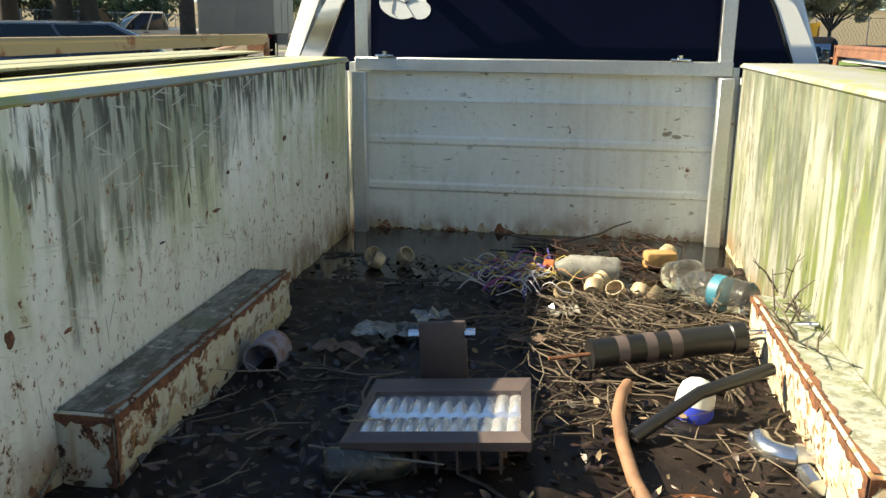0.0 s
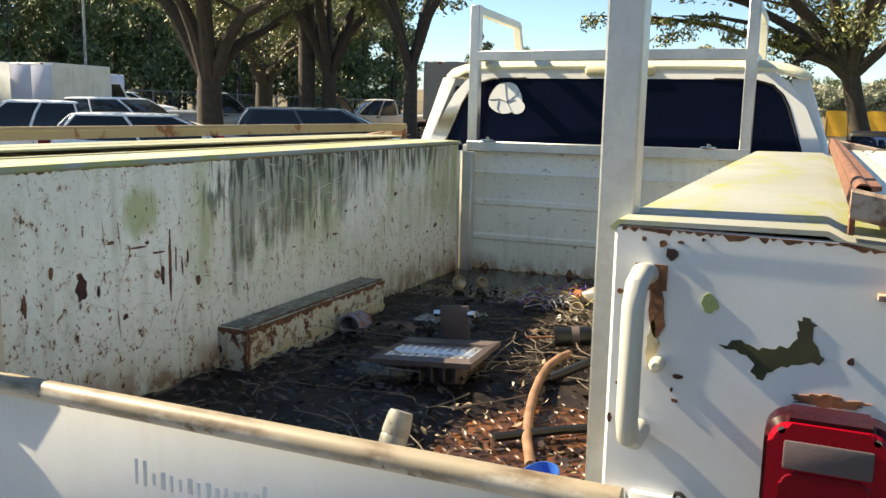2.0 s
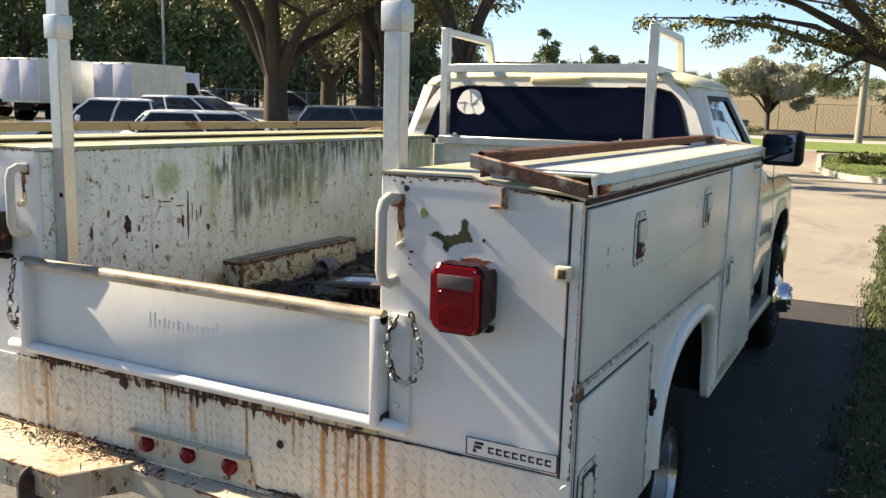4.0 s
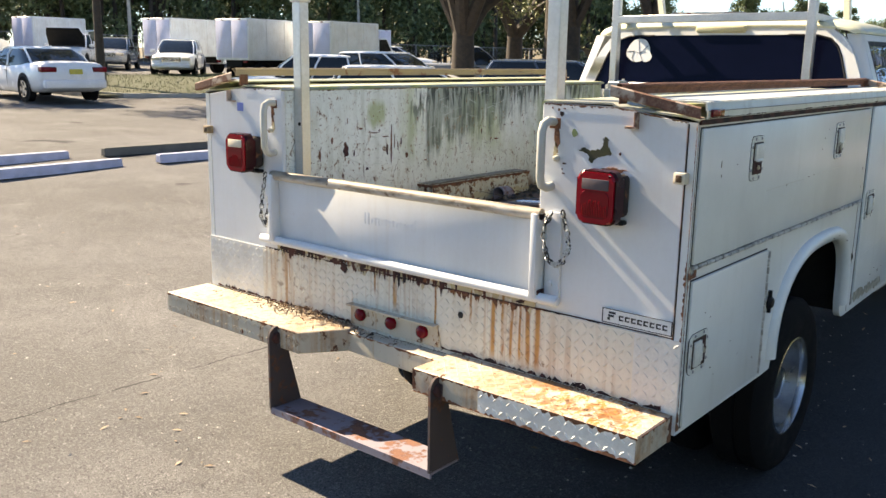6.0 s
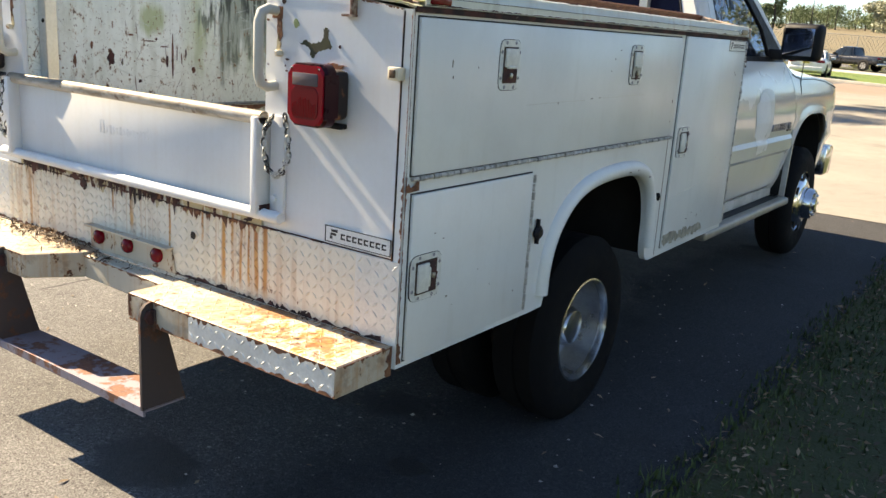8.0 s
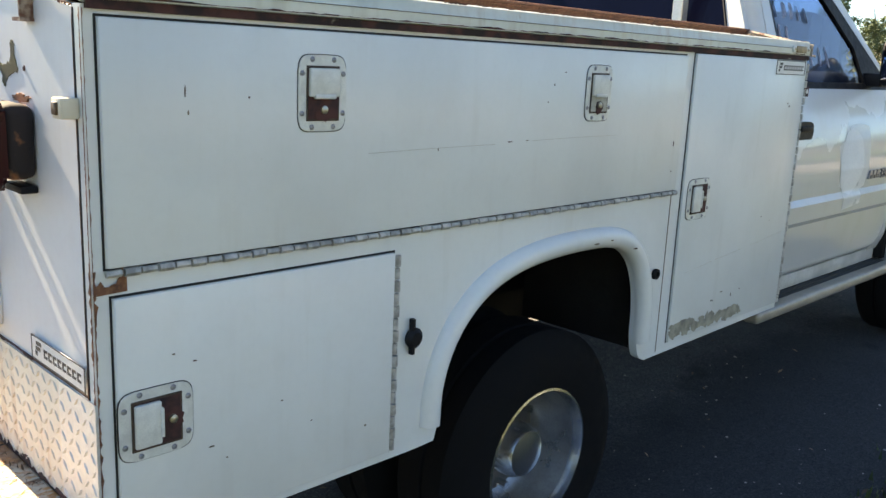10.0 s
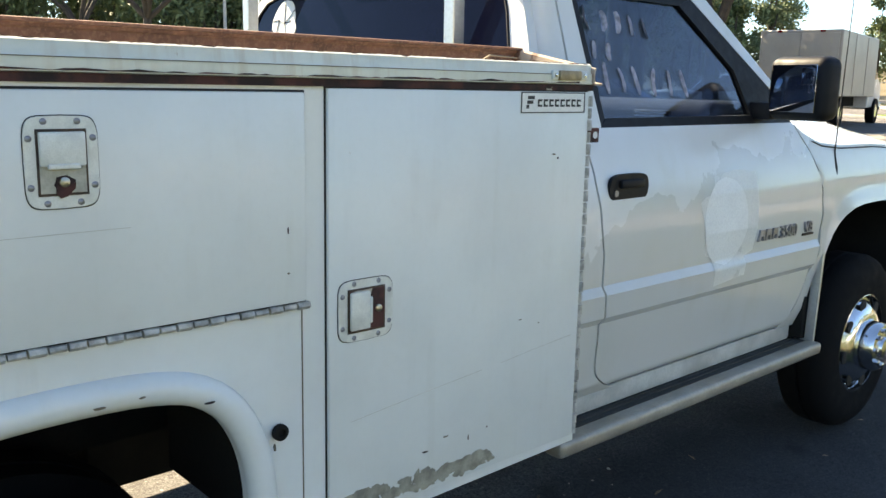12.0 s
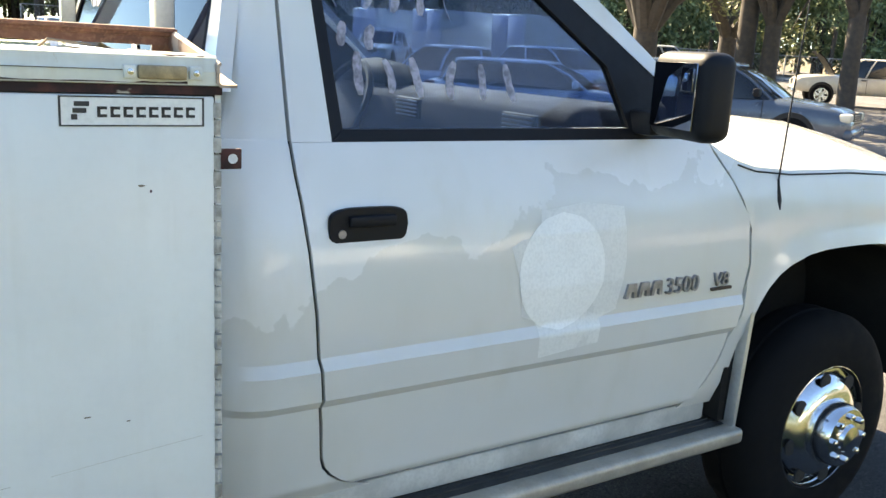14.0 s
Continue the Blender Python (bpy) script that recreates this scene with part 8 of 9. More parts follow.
def lawn(name, x0, x1, y0, y1, label, blades, seed, edge=None, lift=0.012, h=(0.03, 0.09), mt=None, blade=None):
    solo(name, land(x0, x1, y0, y1, max(2, int((x1 - x0) / 2)), max(4, int((y1 - y0) / 2)), lift, edge), mt or M_TURF, label, "grass", kind="structure")
    if not blades:
        return
    rng = random.Random(seed)
    co, fa = [], []
    for _ in range(blades):
        f = rng.random() ** 1.7
        x, y = x0 + (x1 - x0) * f, rng.uniform(y0, y1)
        if edge:
            x += edge(y) * (1 - f) + rng.gauss(0, 0.05)
        hh, a, w = rng.uniform(*h), rng.uniform(0, 6.3), rng.uniform(0.002, 0.005) * (1 + 14 * h[1])
        dx, dy, bend = math.cos(a) * w, math.sin(a) * w, rng.gauss(0, 0.5)
        z = gz(x, y) + lift - 0.006
        n = len(co)
        tx, ty = x - math.sin(a) * hh * bend, y + math.cos(a) * hh * bend
        co += [(x - dx, y - dy, z), (x + dx, y + dy, z), (tx, ty, z + hh)]
        fa.append((n, n + 1, n + 2))
    me = bpy.data.meshes.new("grass_blades")
    me.from_pydata([(p[0] * UNIT, p[1] * UNIT, p[2] * UNIT) for p in co], [], fa)
    me.materials.append(blade or M_GRASS)
    tagged(new("grass", me), "short green lawn grass", "grass", kind="stuff")


def ragged(y):
    return 0.10 * noise.noise((y * 1.4, 0.2, 0)) + 0.05 * noise.noise((y * 6, 1.2, 0))


lawn("verge_beyond", 7.0, 28.0, -16.0, 13.0, "mown grass beyond the verge", 0, 4, None, 0.012)
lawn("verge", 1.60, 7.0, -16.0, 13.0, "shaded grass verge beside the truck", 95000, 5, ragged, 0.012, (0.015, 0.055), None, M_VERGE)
lawn("island_lawn", -0.7, 14.0, 23.6, 38.6, "grass traffic island with a kerb", 14000, 6, lambda y: -0.055 * (y - 31) + 0.9 * max(0.0, (26.5 - y) / 3), 0.10, (0.03, 0.09), M_LAWN)
lawn("far_lawn", -16.0, 30.0, 43.0, 60.0, "bright strip of lawn by the road", 9000, 7, None, 0.08, (0.03, 0.07), M_LAWN)
lawn("far_verge", -30.0, 40.0, 72.0, 84.0, "grass verge before the fence", 0, 8, None, 0.03)
solo("dry_field", land(-260, 300, 88, 520, 30, 12, 0.06), M_FIELD, "dry tan field behind the fence", "field", kind="structure")
solo("left_field", land(-300, -62, -40, 88, 20, 8, 0.03), M_FIELD, "dry grass under the woods", "field", kind="structure")
lawn("planting_strip", -33.0, -21.0, 10.5, 34.0, "grass strip with a concrete kerb between parking rows", 9000, 9, None, 0.10, (0.05, 0.12))

def worn_drive():
    """Pale sandy paving with faint turning marks and a reddish dirt patch."""
    m = Mat("worn_drive")
    c = m.mix(m.ramp(m.noise(0.5, 5), 0.35, 0.65), (0.21, 0.19, 0.162), (0.265, 0.24, 0.20))
    c = m.mix(m.ramp(m.noise(5, 6, (1, 1, 1), 0.65), 0.45, 0.7, 0, 0.6), c, (0.175, 0.155, 0.13))
    c = m.mix(m.ramp(m.noise(90, 3), 0.5, 0.7, 0, 0.6), c, (0.33, 0.30, 0.26))
    dx, dy = m.op("SUBTRACT", m.axis(0), -4.6), m.op("SUBTRACT", m.axis(1), 10.5)
    r = m.op("SQRT", m.op("ADD", m.mul(dx, dx), m.mul(dy, dy)))
    for k in (4.3, 4.55, 5.9, 6.1):
        mark = m.ramp(m.op("ABSOLUTE", m.op("SUBTRACT", r, k)), 0.03, 0.12, 0.45, 0.0)
        c = m.mix(m.mul(mark, m.ramp(m.noise(1.2, 4), 0.4, 0.6)), c, (0.12, 0.105, 0.09))
    soil = m.op("ADD", m.axis(1), m.mul(m.noise(0.5, 4), 9.0))
    c = m.mix(m.ramp(soil, 38.0, 41.0, 0, 0.7), c, (0.22, 0.145, 0.10))
    m.bump(m.noise(60, 4), 0.4, 0.01)
    return m.done(c, 0.9)


# leaf litter on the verge
rng = random.Random(44)
bm = bmesh.new()
for _ in range(7000):
    x, y = 1.56 + 2.1 * rng.random() ** 0.9, rng.uniform(-0.5, 6.0)
    l = rng.uniform(0.006, 0.022)
    m = Matrix.Translation((x, y, gz(x, y) + rng.uniform(0.02, 0.055))) @ Euler((rng.gauss(0, 0.4), rng.gauss(0, 0.4), rng.uniform(0, 6.3))).to_matrix().to_4x4()
    bm.faces.new([bm.verts.new(m @ Vector(p)) for p in ((-l, 0, 0), (0, l * 0.35, 0.004), (l, 0, 0), (0, -l * 0.35, 0.004))])
solo("verge_leaves", bm, M_BROWNLEAF, "fallen brown leaves on the grass verge", "leaves", kind="stuff")
bm = bmesh.new()
for _ in range(520):
    x, y = rng.uniform(-7, 1.7), rng.uniform(-3, 7)
    l = rng.uniform(0.008, 0.03)
    m = Matrix.Translation((x, y, gz(x, y) + 0.004)) @ Euler((rng.gauss(0, 0.15), rng.gauss(0, 0.15), rng.uniform(0, 6.3))).to_matrix().to_4x4()
    bm.faces.new([bm.verts.new(m @ Vector(p)) for p in ((-l, 0, 0), (0, l * 0.3, 0.003), (l, 0, 0), (0, -l * 0.3, 0.003))])
solo("lot_leaves", bm, M_LITTER, "single dry leaves on the asphalt", "leaves", kind="stuff")


bm = bmesh.new()
for _ in range(1900):
    x, y = rng.uniform(-6.5, 1.5), rng.uniform(-4.0, 3.5)
    r = 0.0035 + 0.007 * rng.random() ** 3
    z, turn = gz(x, y), rng.uniform(0, 6.3)
    foot = [bm.verts.new((x + r * math.cos(turn + k * 1.57) * rng.uniform(0.7, 1.2), y + r * math.sin(turn + k * 1.57) * rng.uniform(0.7, 1.2), z + 0.001)) for k in range(4)]
    tip = bm.verts.new((x + rng.gauss(0, r * 0.2), y + rng.gauss(0, r * 0.2), z + r * rng.uniform(0.5, 0.9)))
    for k in range(4):
        bm.faces.new((foot[k], foot[(k + 1) % 4], tip))
solo("lot_grit", bm, M_KERB, "loose pale grit on the asphalt", "gravel", kind="stuff")


def kerb(name, pts, label):
    bm = bmesh.new()
    pts = [Vector(p) for p in pts]
    rows = []
    for i, p in enumerate(pts):
        d = (pts[min(i + 1, len(pts) - 1)] - pts[max(i - 1, 0)]).normalized()
        n = Vector((-d.y, d.x, 0))
        z = gz(p.x, p.y)
        rows.append([(p + n * u) + Vector((0, 0, z + h)) for u, h in ((-0.09, -0.02), (-0.085, 0.12), (-0.06, 0.15), (0.07, 0.15), (0.08, -0.02))])
    sheet(bm, rows)
    solo(name, bm, M_KERB, label, "kerb", kind="structure")


kerb("island_kerb", [(14, 22.4, 0), (4, 22.5, 0), (1.6, 22.7, 0), (0.6, 23.5, 0), (-0.1, 25.2, 0), (-0.5, 27.2, 0), (-0.8, 31, 0), (-1.2, 36, 0), (-1.2, 38.0, 0), (-0.2, 39.0, 0), (3, 39.2, 0), (14, 39.3, 0)], "pale concrete kerb round the traffic island")
kerb("far_kerb", [(-16, 43, 0), (-9, 42.8, 0), (-4, 42.5, 0), (-1.8, 42.2, 0)], "white-painted kerb before the far lawn")
kerb("strip_kerb", [(-20.8, 34, 0), (-20.6, 22, 0), (-20.6, 13.0, 0), (-21.0, 11.2, 0), (-22.5, 10.4, 0), (-33, 10.2, 0)], "concrete kerb along the planting strip")
solo("drive", land(-9.5, 30, 6.4, 43, 10, 12, 0.006, lambda y: 0.5 * noise.noise((y * 0.4, 3, 0))), worn_drive(), "pale worn concrete drive ahead of the truck", "road", kind="structure")
solo("far_road", land(-60, 80, 61.0, 71.0, 10, 2, 0.02), plain("pale_road", (0.36, 0.34, 0.31), 0.9, 0.0, 0.15, 1.5, 0.3), "pale far road", "road", kind="structure")


def wheel_stop(x, y, turn, mt, label, l=1.75):
    bm = bmesh.new()
    prism(bm, [(-0.08, 0.0), (0.08, 0.0), (0.055, 0.12), (-0.055, 0.12)], "y", -l / 2, l / 2, 0.015)
    solo("wheel_stop", bm, mt, label, "wheel stop", (x, y, gz(x, y)), (0, 0, turn), group="wheel stops in the car park")


wheel_stop(-8.85, 3.15, 3, M_STOP, "pale blue-white painted concrete wheel stop")
wheel_stop(-8.65, 5.35, -2, M_STOP, "pale blue-white painted concrete wheel stop")
wheel_stop(-9.75, 5.15, -3, M_STOPD, "bare dark concrete wheel stop")
wheel_stop(-10.05, 3.0, 1, M_STOP, "pale blue-white painted concrete wheel stop")

# ---- parked vehicles ----
def car_paint(name, col, rough=0.25):
    return plain(name, col, rough, 0.0, 0.05, 3, 0.02, Coat_Weight=0.5, Coat_Roughness=0.05)


C_WHITE, C_BLUE, C_DARK, C_GREY = car_paint("white_car", (0.82, 0.83, 0.84)), car_paint("slate_blue_car", (0.065, 0.085, 0.115)), car_paint("dark_car", (0.02, 0.022, 0.028)), car_paint("grey_car", (0.30, 0.31, 0.32))
C_CREAM = car_paint("cream_car", (0.62, 0.57, 0.48))
M_CARGLASS = plain("car_glass", (0.012, 0.016, 0.02), 0.05, 0.0, 0.1, 2, 0.0)
M_BOXW = paint("box_white", (0.86, 0.88, 0.88), 0.69, 0.5, streak=0.25)
M_LILAC = paint("lilac_door_paint", (0.66, 0.66, 0.80), 0.69, 0.25, streak=0.15)
M_BOXT = paint("box_tan", (0.36, 0.33, 0.30), 0.70, 0.5)

BOX_ROW = ((-27.5, 27.2), (-30.2, 24.9), (-36.0, 24.9), (-47.8, 24.0), (-50.5, 19.0))
# stations along the car (y forward, lowest and highest z, share of the width), and the glasshouse: foot and roof spans, belt and roof heights
KINDS = {
    "sedan": dict(w=1.80, wheels=(-1.38, 1.42), r=0.32, foot=(-1.85, 1.18), roof=(-1.0, 0.32), belt=0.92, top=1.37, lamps=(0.80, 0.66),
                  body=((-2.36, 0.50, 0.80, 0.78), (-2.32, 0.36, 0.95, 0.88), (-2.12, 0.27, 1.00, 0.95), (-1.7, 0.23, 1.01, 0.99), (-0.8, 0.21, 0.97, 1.0), (0.4, 0.21, 0.95, 1.0), (1.1, 0.22, 0.945, 1.0), (1.6, 0.23, 0.90, 0.98), (2.0, 0.25, 0.83, 0.94), (2.22, 0.29, 0.74, 0.86), (2.33, 0.40, 0.62, 0.72))),
    "suv": dict(w=1.95, wheels=(-1.48, 1.52), r=0.37, foot=(-2.30, 1.30), roof=(-1.90, 0.30), belt=1.05, top=1.66, lamps=(0.95, 0.80),
                body=((-2.48, 0.55, 1.00, 0.82), (-2.45, 0.42, 1.07, 0.91), (-2.25, 0.33, 1.09, 0.97), (-1.6, 0.29, 1.08, 1.0), (-0.4, 0.27, 1.06, 1.0), (0.8, 0.27, 1.05, 1.0), (1.3, 0.28, 1.04, 0.99), (1.8, 0.29, 0.99, 0.97), (2.2, 0.32, 0.92, 0.91), (2.40, 0.38, 0.83, 0.84), (2.48, 0.48, 0.70, 0.72))),
    "wagon": dict(w=1.82, wheels=(-1.40, 1.45), r=0.33, foot=(-2.25, 1.20), roof=(-1.85, 0.25), belt=0.94, top=1.45, lamps=(0.85, 0.68),
                  body=((-2.40, 0.50, 0.86, 0.80), (-2.36, 0.36, 0.95, 0.90), (-2.15, 0.28, 0.98, 0.96), (-1.6, 0.24, 0.98, 1.0), (-0.4, 0.22, 0.96, 1.0), (0.6, 0.22, 0.95, 1.0), (1.2, 0.23, 0.94, 0.99), (1.7, 0.24, 0.89, 0.97), (2.05, 0.26, 0.82, 0.92), (2.28, 0.31, 0.73, 0.84), (2.36, 0.42, 0.62, 0.72))),
    "crew_cab": dict(w=1.92, wheels=(-1.60, 1.70), r=0.37, foot=(-0.85, 1.45), roof=(-0.72, 0.85), belt=1.05, top=1.62, lamps=(0.94, 0.82),
                     body=((-2.70, 0.60, 0.98, 0.90), (-2.68, 0.50, 1.16, 0.96), (-2.55, 0.45, 1.19, 0.99), (-1.8, 0.42, 1.19, 1.0), (-0.9, 0.40, 1.18, 1.0), (0.0, 0.39, 1.07, 1.0), (1.3, 0.39, 1.06, 1.0), (1.9, 0.41, 1.03, 0.98), (2.4, 0.44, 0.97, 0.94), (2.62, 0.48, 0.88, 0.88), (2.70, 0.56, 0.74, 0.80))),
    "pickup": dict(w=1.95, wheels=(-1.65, 1.75), r=0.39, foot=(-0.72, 1.28), roof=(-0.52, 0.48), belt=1.13, top=1.78, lamps=(0.98, 0.88),
                   body=((-2.74, 0.66, 1.04, 0.90), (-2.72, 0.56, 1.12, 0.96), (-2.60, 0.50, 1.14, 0.99), (-1.8, 0.46, 1.14, 1.0), (-0.6, 0.44, 1.14, 1.0), (0.6, 0.43, 1.13, 1.0), (1.3, 0.43, 1.14, 1.0), (1.9, 0.45, 1.13, 0.98), (2.45, 0.48, 1.07, 0.95), (2.66, 0.52, 0.99, 0.90), (2.74, 0.60, 0.84, 0.82))),
}
SECTION = ((0.0, 0.0), (0.80, 0.0), (0.93, 0.05), (0.985, 0.20), (1.0, 0.42), (0.995, 0.66), (0.965, 0.82), (0.90, 0.93), (0.74, 0.985), (0.40, 1.012), (0.0, 1.02))


def vehicle(kind, at, turn, body_mt, label, hood_open=False, group="parked cars"):
    k = KINDS[kind]
    v = thing("parked_" + kind, label, "truck" if kind in ("pickup", "crew_cab") else "car", (at[0], at[1], gz(*at)), turn, group)
    hw, r, st = k["w"] / 2, k["r"], k["body"]
    bm = bmesh.new()
    rows = []
    for y, lo, hi, f in st:
        half = [(u * hw * f, y, lo + (hi - lo) * q) for u, q in SECTION]
        rows.append(half + [(-x, yy, z) for x, yy, z in half[-2:0:-1]] + [half[0]])
    sheet(bm, rows)
    bmesh.ops.remove_doubles(bm, verts=bm.verts, dist=1e-4)
    bmesh.ops.holes_fill(bm, edges=bm.edges)
    part("body", bm, body_mt, v, sharp=62)
    # glasshouse: a band of glass between belt and roof, a domed roof and pillars on it

    def ring(span, half, z, n=40, e=0.34):
        yc, hl = (span[0] + span[1]) / 2, (span[1] - span[0]) / 2
        return [(half * math.copysign(abs(math.cos(q)) ** e, math.cos(q)), yc + hl * math.copysign(abs(math.sin(q)) ** e, math.sin(q)), z) for q in (2 * math.pi * i / n for i in range(n))]
    foot, roof, belt, top = k["foot"], k["roof"], k["belt"], k["top"]
    mid = tuple(a * 0.52 + b * 0.48 for a, b in zip(foot, roof))
    bands = [ring(foot, hw * 0.93, belt - 0.05), ring(mid, hw * 0.88, (belt + top) / 2), ring(roof, hw * 0.765, top - 0.055)]
    bm = bmesh.new()
    sheet(bm, [q + q[:1] for q in bands])
    glass_band = part("glasshouse", bm, M_CARGLASS, v, "dark car windows", sharp=60)
    bm = bmesh.new()
    yc = (roof[0] + roof[1]) / 2
    caps = [[(x * f, yc + (y - yc) * f, top - 0.055 + h) for x, y, _ in bands[2]] for f, h in ((1.02, -0.012), (1.015, 0.018), (0.93, 0.042), (0.7, 0.058), (0.3, 0.066), (0.02, 0.068))]
    sheet(bm, [q + q[:1] for q in caps])
    part("roof", bm, body_mt, v, sharp=60)
    n = len(bands[0])
    spots = [n // 8, 3 * n // 8, 5 * n // 8, 7 * n // 8, 0, n // 2] + ([n // 16 * 15, n // 16 * 9] if kind in ("suv", "wagon") else [])
    for i in spots:
        bm = bmesh.new()
        tube(bm, [bands[0][i], bands[1][i], bands[2][i]], 0.030, 6)
        part("pillar", bm, body_mt, glass_band)
    for q in (1, -1):
        part("wing_mirror", cube(*sorted((q * hw * 0.93, q * (hw + 0.17))), foot[1] - 0.48, foot[1] - 0.36, belt + 0.0, belt + 0.15, bev=0.035, seg=2), body_mt if body_mt is C_WHITE else M_BLACK, v)
        for y in k["wheels"]:
            bm = bmesh.new()
            lathe(bm, [(r * 0.62, hw + 0.006), (r * 0.94, hw + 0.014), (r, hw - 0.01), (r, hw - 0.2), (r * 0.6, hw - 0.2)], (0, y, r), "x", 24)
            for p in bm.verts:
                p.co.x *= q
            t = part("tyre", bm, M_TYRE, v)
            bm = bmesh.new()
            lathe(bm, [(r * 0.66, hw + 0.012), (r * 0.60, hw - 0.01), (r * 0.22, hw + 0.004), (0.0, hw + 0.008)], (0, y, r), "x", 20)
            for p in bm.verts:
                p.co.x *= q
            rim = part("rim", bm, M_RIM, t)
            for j in range(5):
                bm = bmesh.new()
                w = 2 * math.pi * (j + 0.5) / 5
                tube(bm, [(q * (hw + 0.001), y + r * 0.26 * math.cos(w), r + r * 0.26 * math.sin(w)), (q * (hw + 0.001), y + r * 0.56 * math.cos(w), r + r * 0.56 * math.sin(w))], [r * 0.05, r * 0.13], 8)
                part("rim_gap", bm, M_SEAM, t)
            bm = bmesh.new()
            lathe(bm, [(r * 1.14, hw * 0.97), (r * 1.14, hw + 0.003)], (0, y, r + 0.03), "x", 24)
            for p in bm.verts:
                p.co.x *= q
            part("wheel_arch", bm, M_SEAM, v)
        # door seams and a rubbing strip
        for y in (foot[1] - 0.32, (foot[0] + foot[1]) / 2 - 0.05):
            if kind in ("pickup", "crew_cab") and y < -0.6:
                continue
            bm = bmesh.new()
            tube(bm, [(q * (hw * u + 0.001), y, 0.34 + (belt - 0.34) * w) for u, w in ((0.975, 0.0), (0.998, 0.3), (1.0, 0.6), (0.985, 0.85), (0.95, 0.97))], 0.006, 5)
            part("door_seam", bm, M_SEAM, v)
        part("door_handle", cube(*sorted((q * (hw - 0.02), q * (hw + 0.022))), (foot[0] + foot[1]) / 2 - 0.02, (foot[0] + foot[1]) / 2 + 0.16, belt - 0.16, belt - 0.125, bev=0.008), body_mt if body_mt is C_WHITE else M_BLACK, v)
        zt, zh = k["lamps"]
        part("tail_lamp", cube(*sorted((q * hw * 0.50, q * hw * 0.93)), st[0][0] - 0.012, st[0][0] + 0.22, zt - 0.06, zt + 0.075, bev=0.03, seg=2), M_RED, v, "red tail lamp")
        part("head_lamp", cube(*sorted((q * hw * 0.48, q * hw * 0.86)), st[-1][0] - 0.20, st[-1][0] - 0.005, zh - 0.10, zh + 0.045, bev=0.035, seg=2), M_AMBER, v, "clouded head lamp")
    yb, yf = st[0][0], st[-1][0]
    part("front_bumper", cube(-hw * 0.84, hw * 0.84, yf - 0.12, yf + 0.05, k["r"] + 0.02, k["r"] + 0.20, bev=0.05, seg=3), body_mt if kind != "pickup" else M_CHROME, v)
    part("rear_bumper", cube(-hw * 0.88, hw * 0.88, yb - 0.06, yb + 0.12, k["r"] + 0.02, k["r"] + 0.24, bev=0.05, seg=3), body_mt if kind != "pickup" else M_CHROME, v)
    bm = bmesh.new()
    zh = k["lamps"][1]
    box(bm, -hw * 0.44, hw * 0.44, yf - 0.06, yf + 0.002, zh - 0.17, zh + 0.05, bev=0.02)
    grille = part("grille", bm, M_BLACK, v)
    bm = bmesh.new()
    for i in range(5):
        box(bm, -hw * 0.43, hw * 0.43, yf - 0.01, yf + 0.012, zh - 0.155 + i * 0.042, zh - 0.138 + i * 0.042)
    part("grille_bars", bm, M_CHROME, grille, kind="stuff")
    part("plate", cube(-0.16, 0.16, yb - 0.075, yb - 0.04, 0.70, 0.82), plain("plate_yellow", (0.6, 0.5, 0.08), 0.5) if kind == "sedan" else M_STICK, v)
    if hood_open:
        z0 = st[7][2]
        bm = bmesh.new()
        sheet(bm, [[(u * hw * 0.85, 1.32, z0 + 0.06) for u in (-1, -0.5, 0, 0.5, 1)], [(u * hw * 0.84, 1.75, z0 + 0.62) for u in (-1, -0.5, 0, 0.5, 1)], [(u * hw * 0.74, 2.05, z0 + 0.86) for u in (-1, -0.5, 0, 0.5, 1)]], 0.035)
        part("open_hood", bm, M_UNDER, v, "raised hood, dark underneath")
    return v


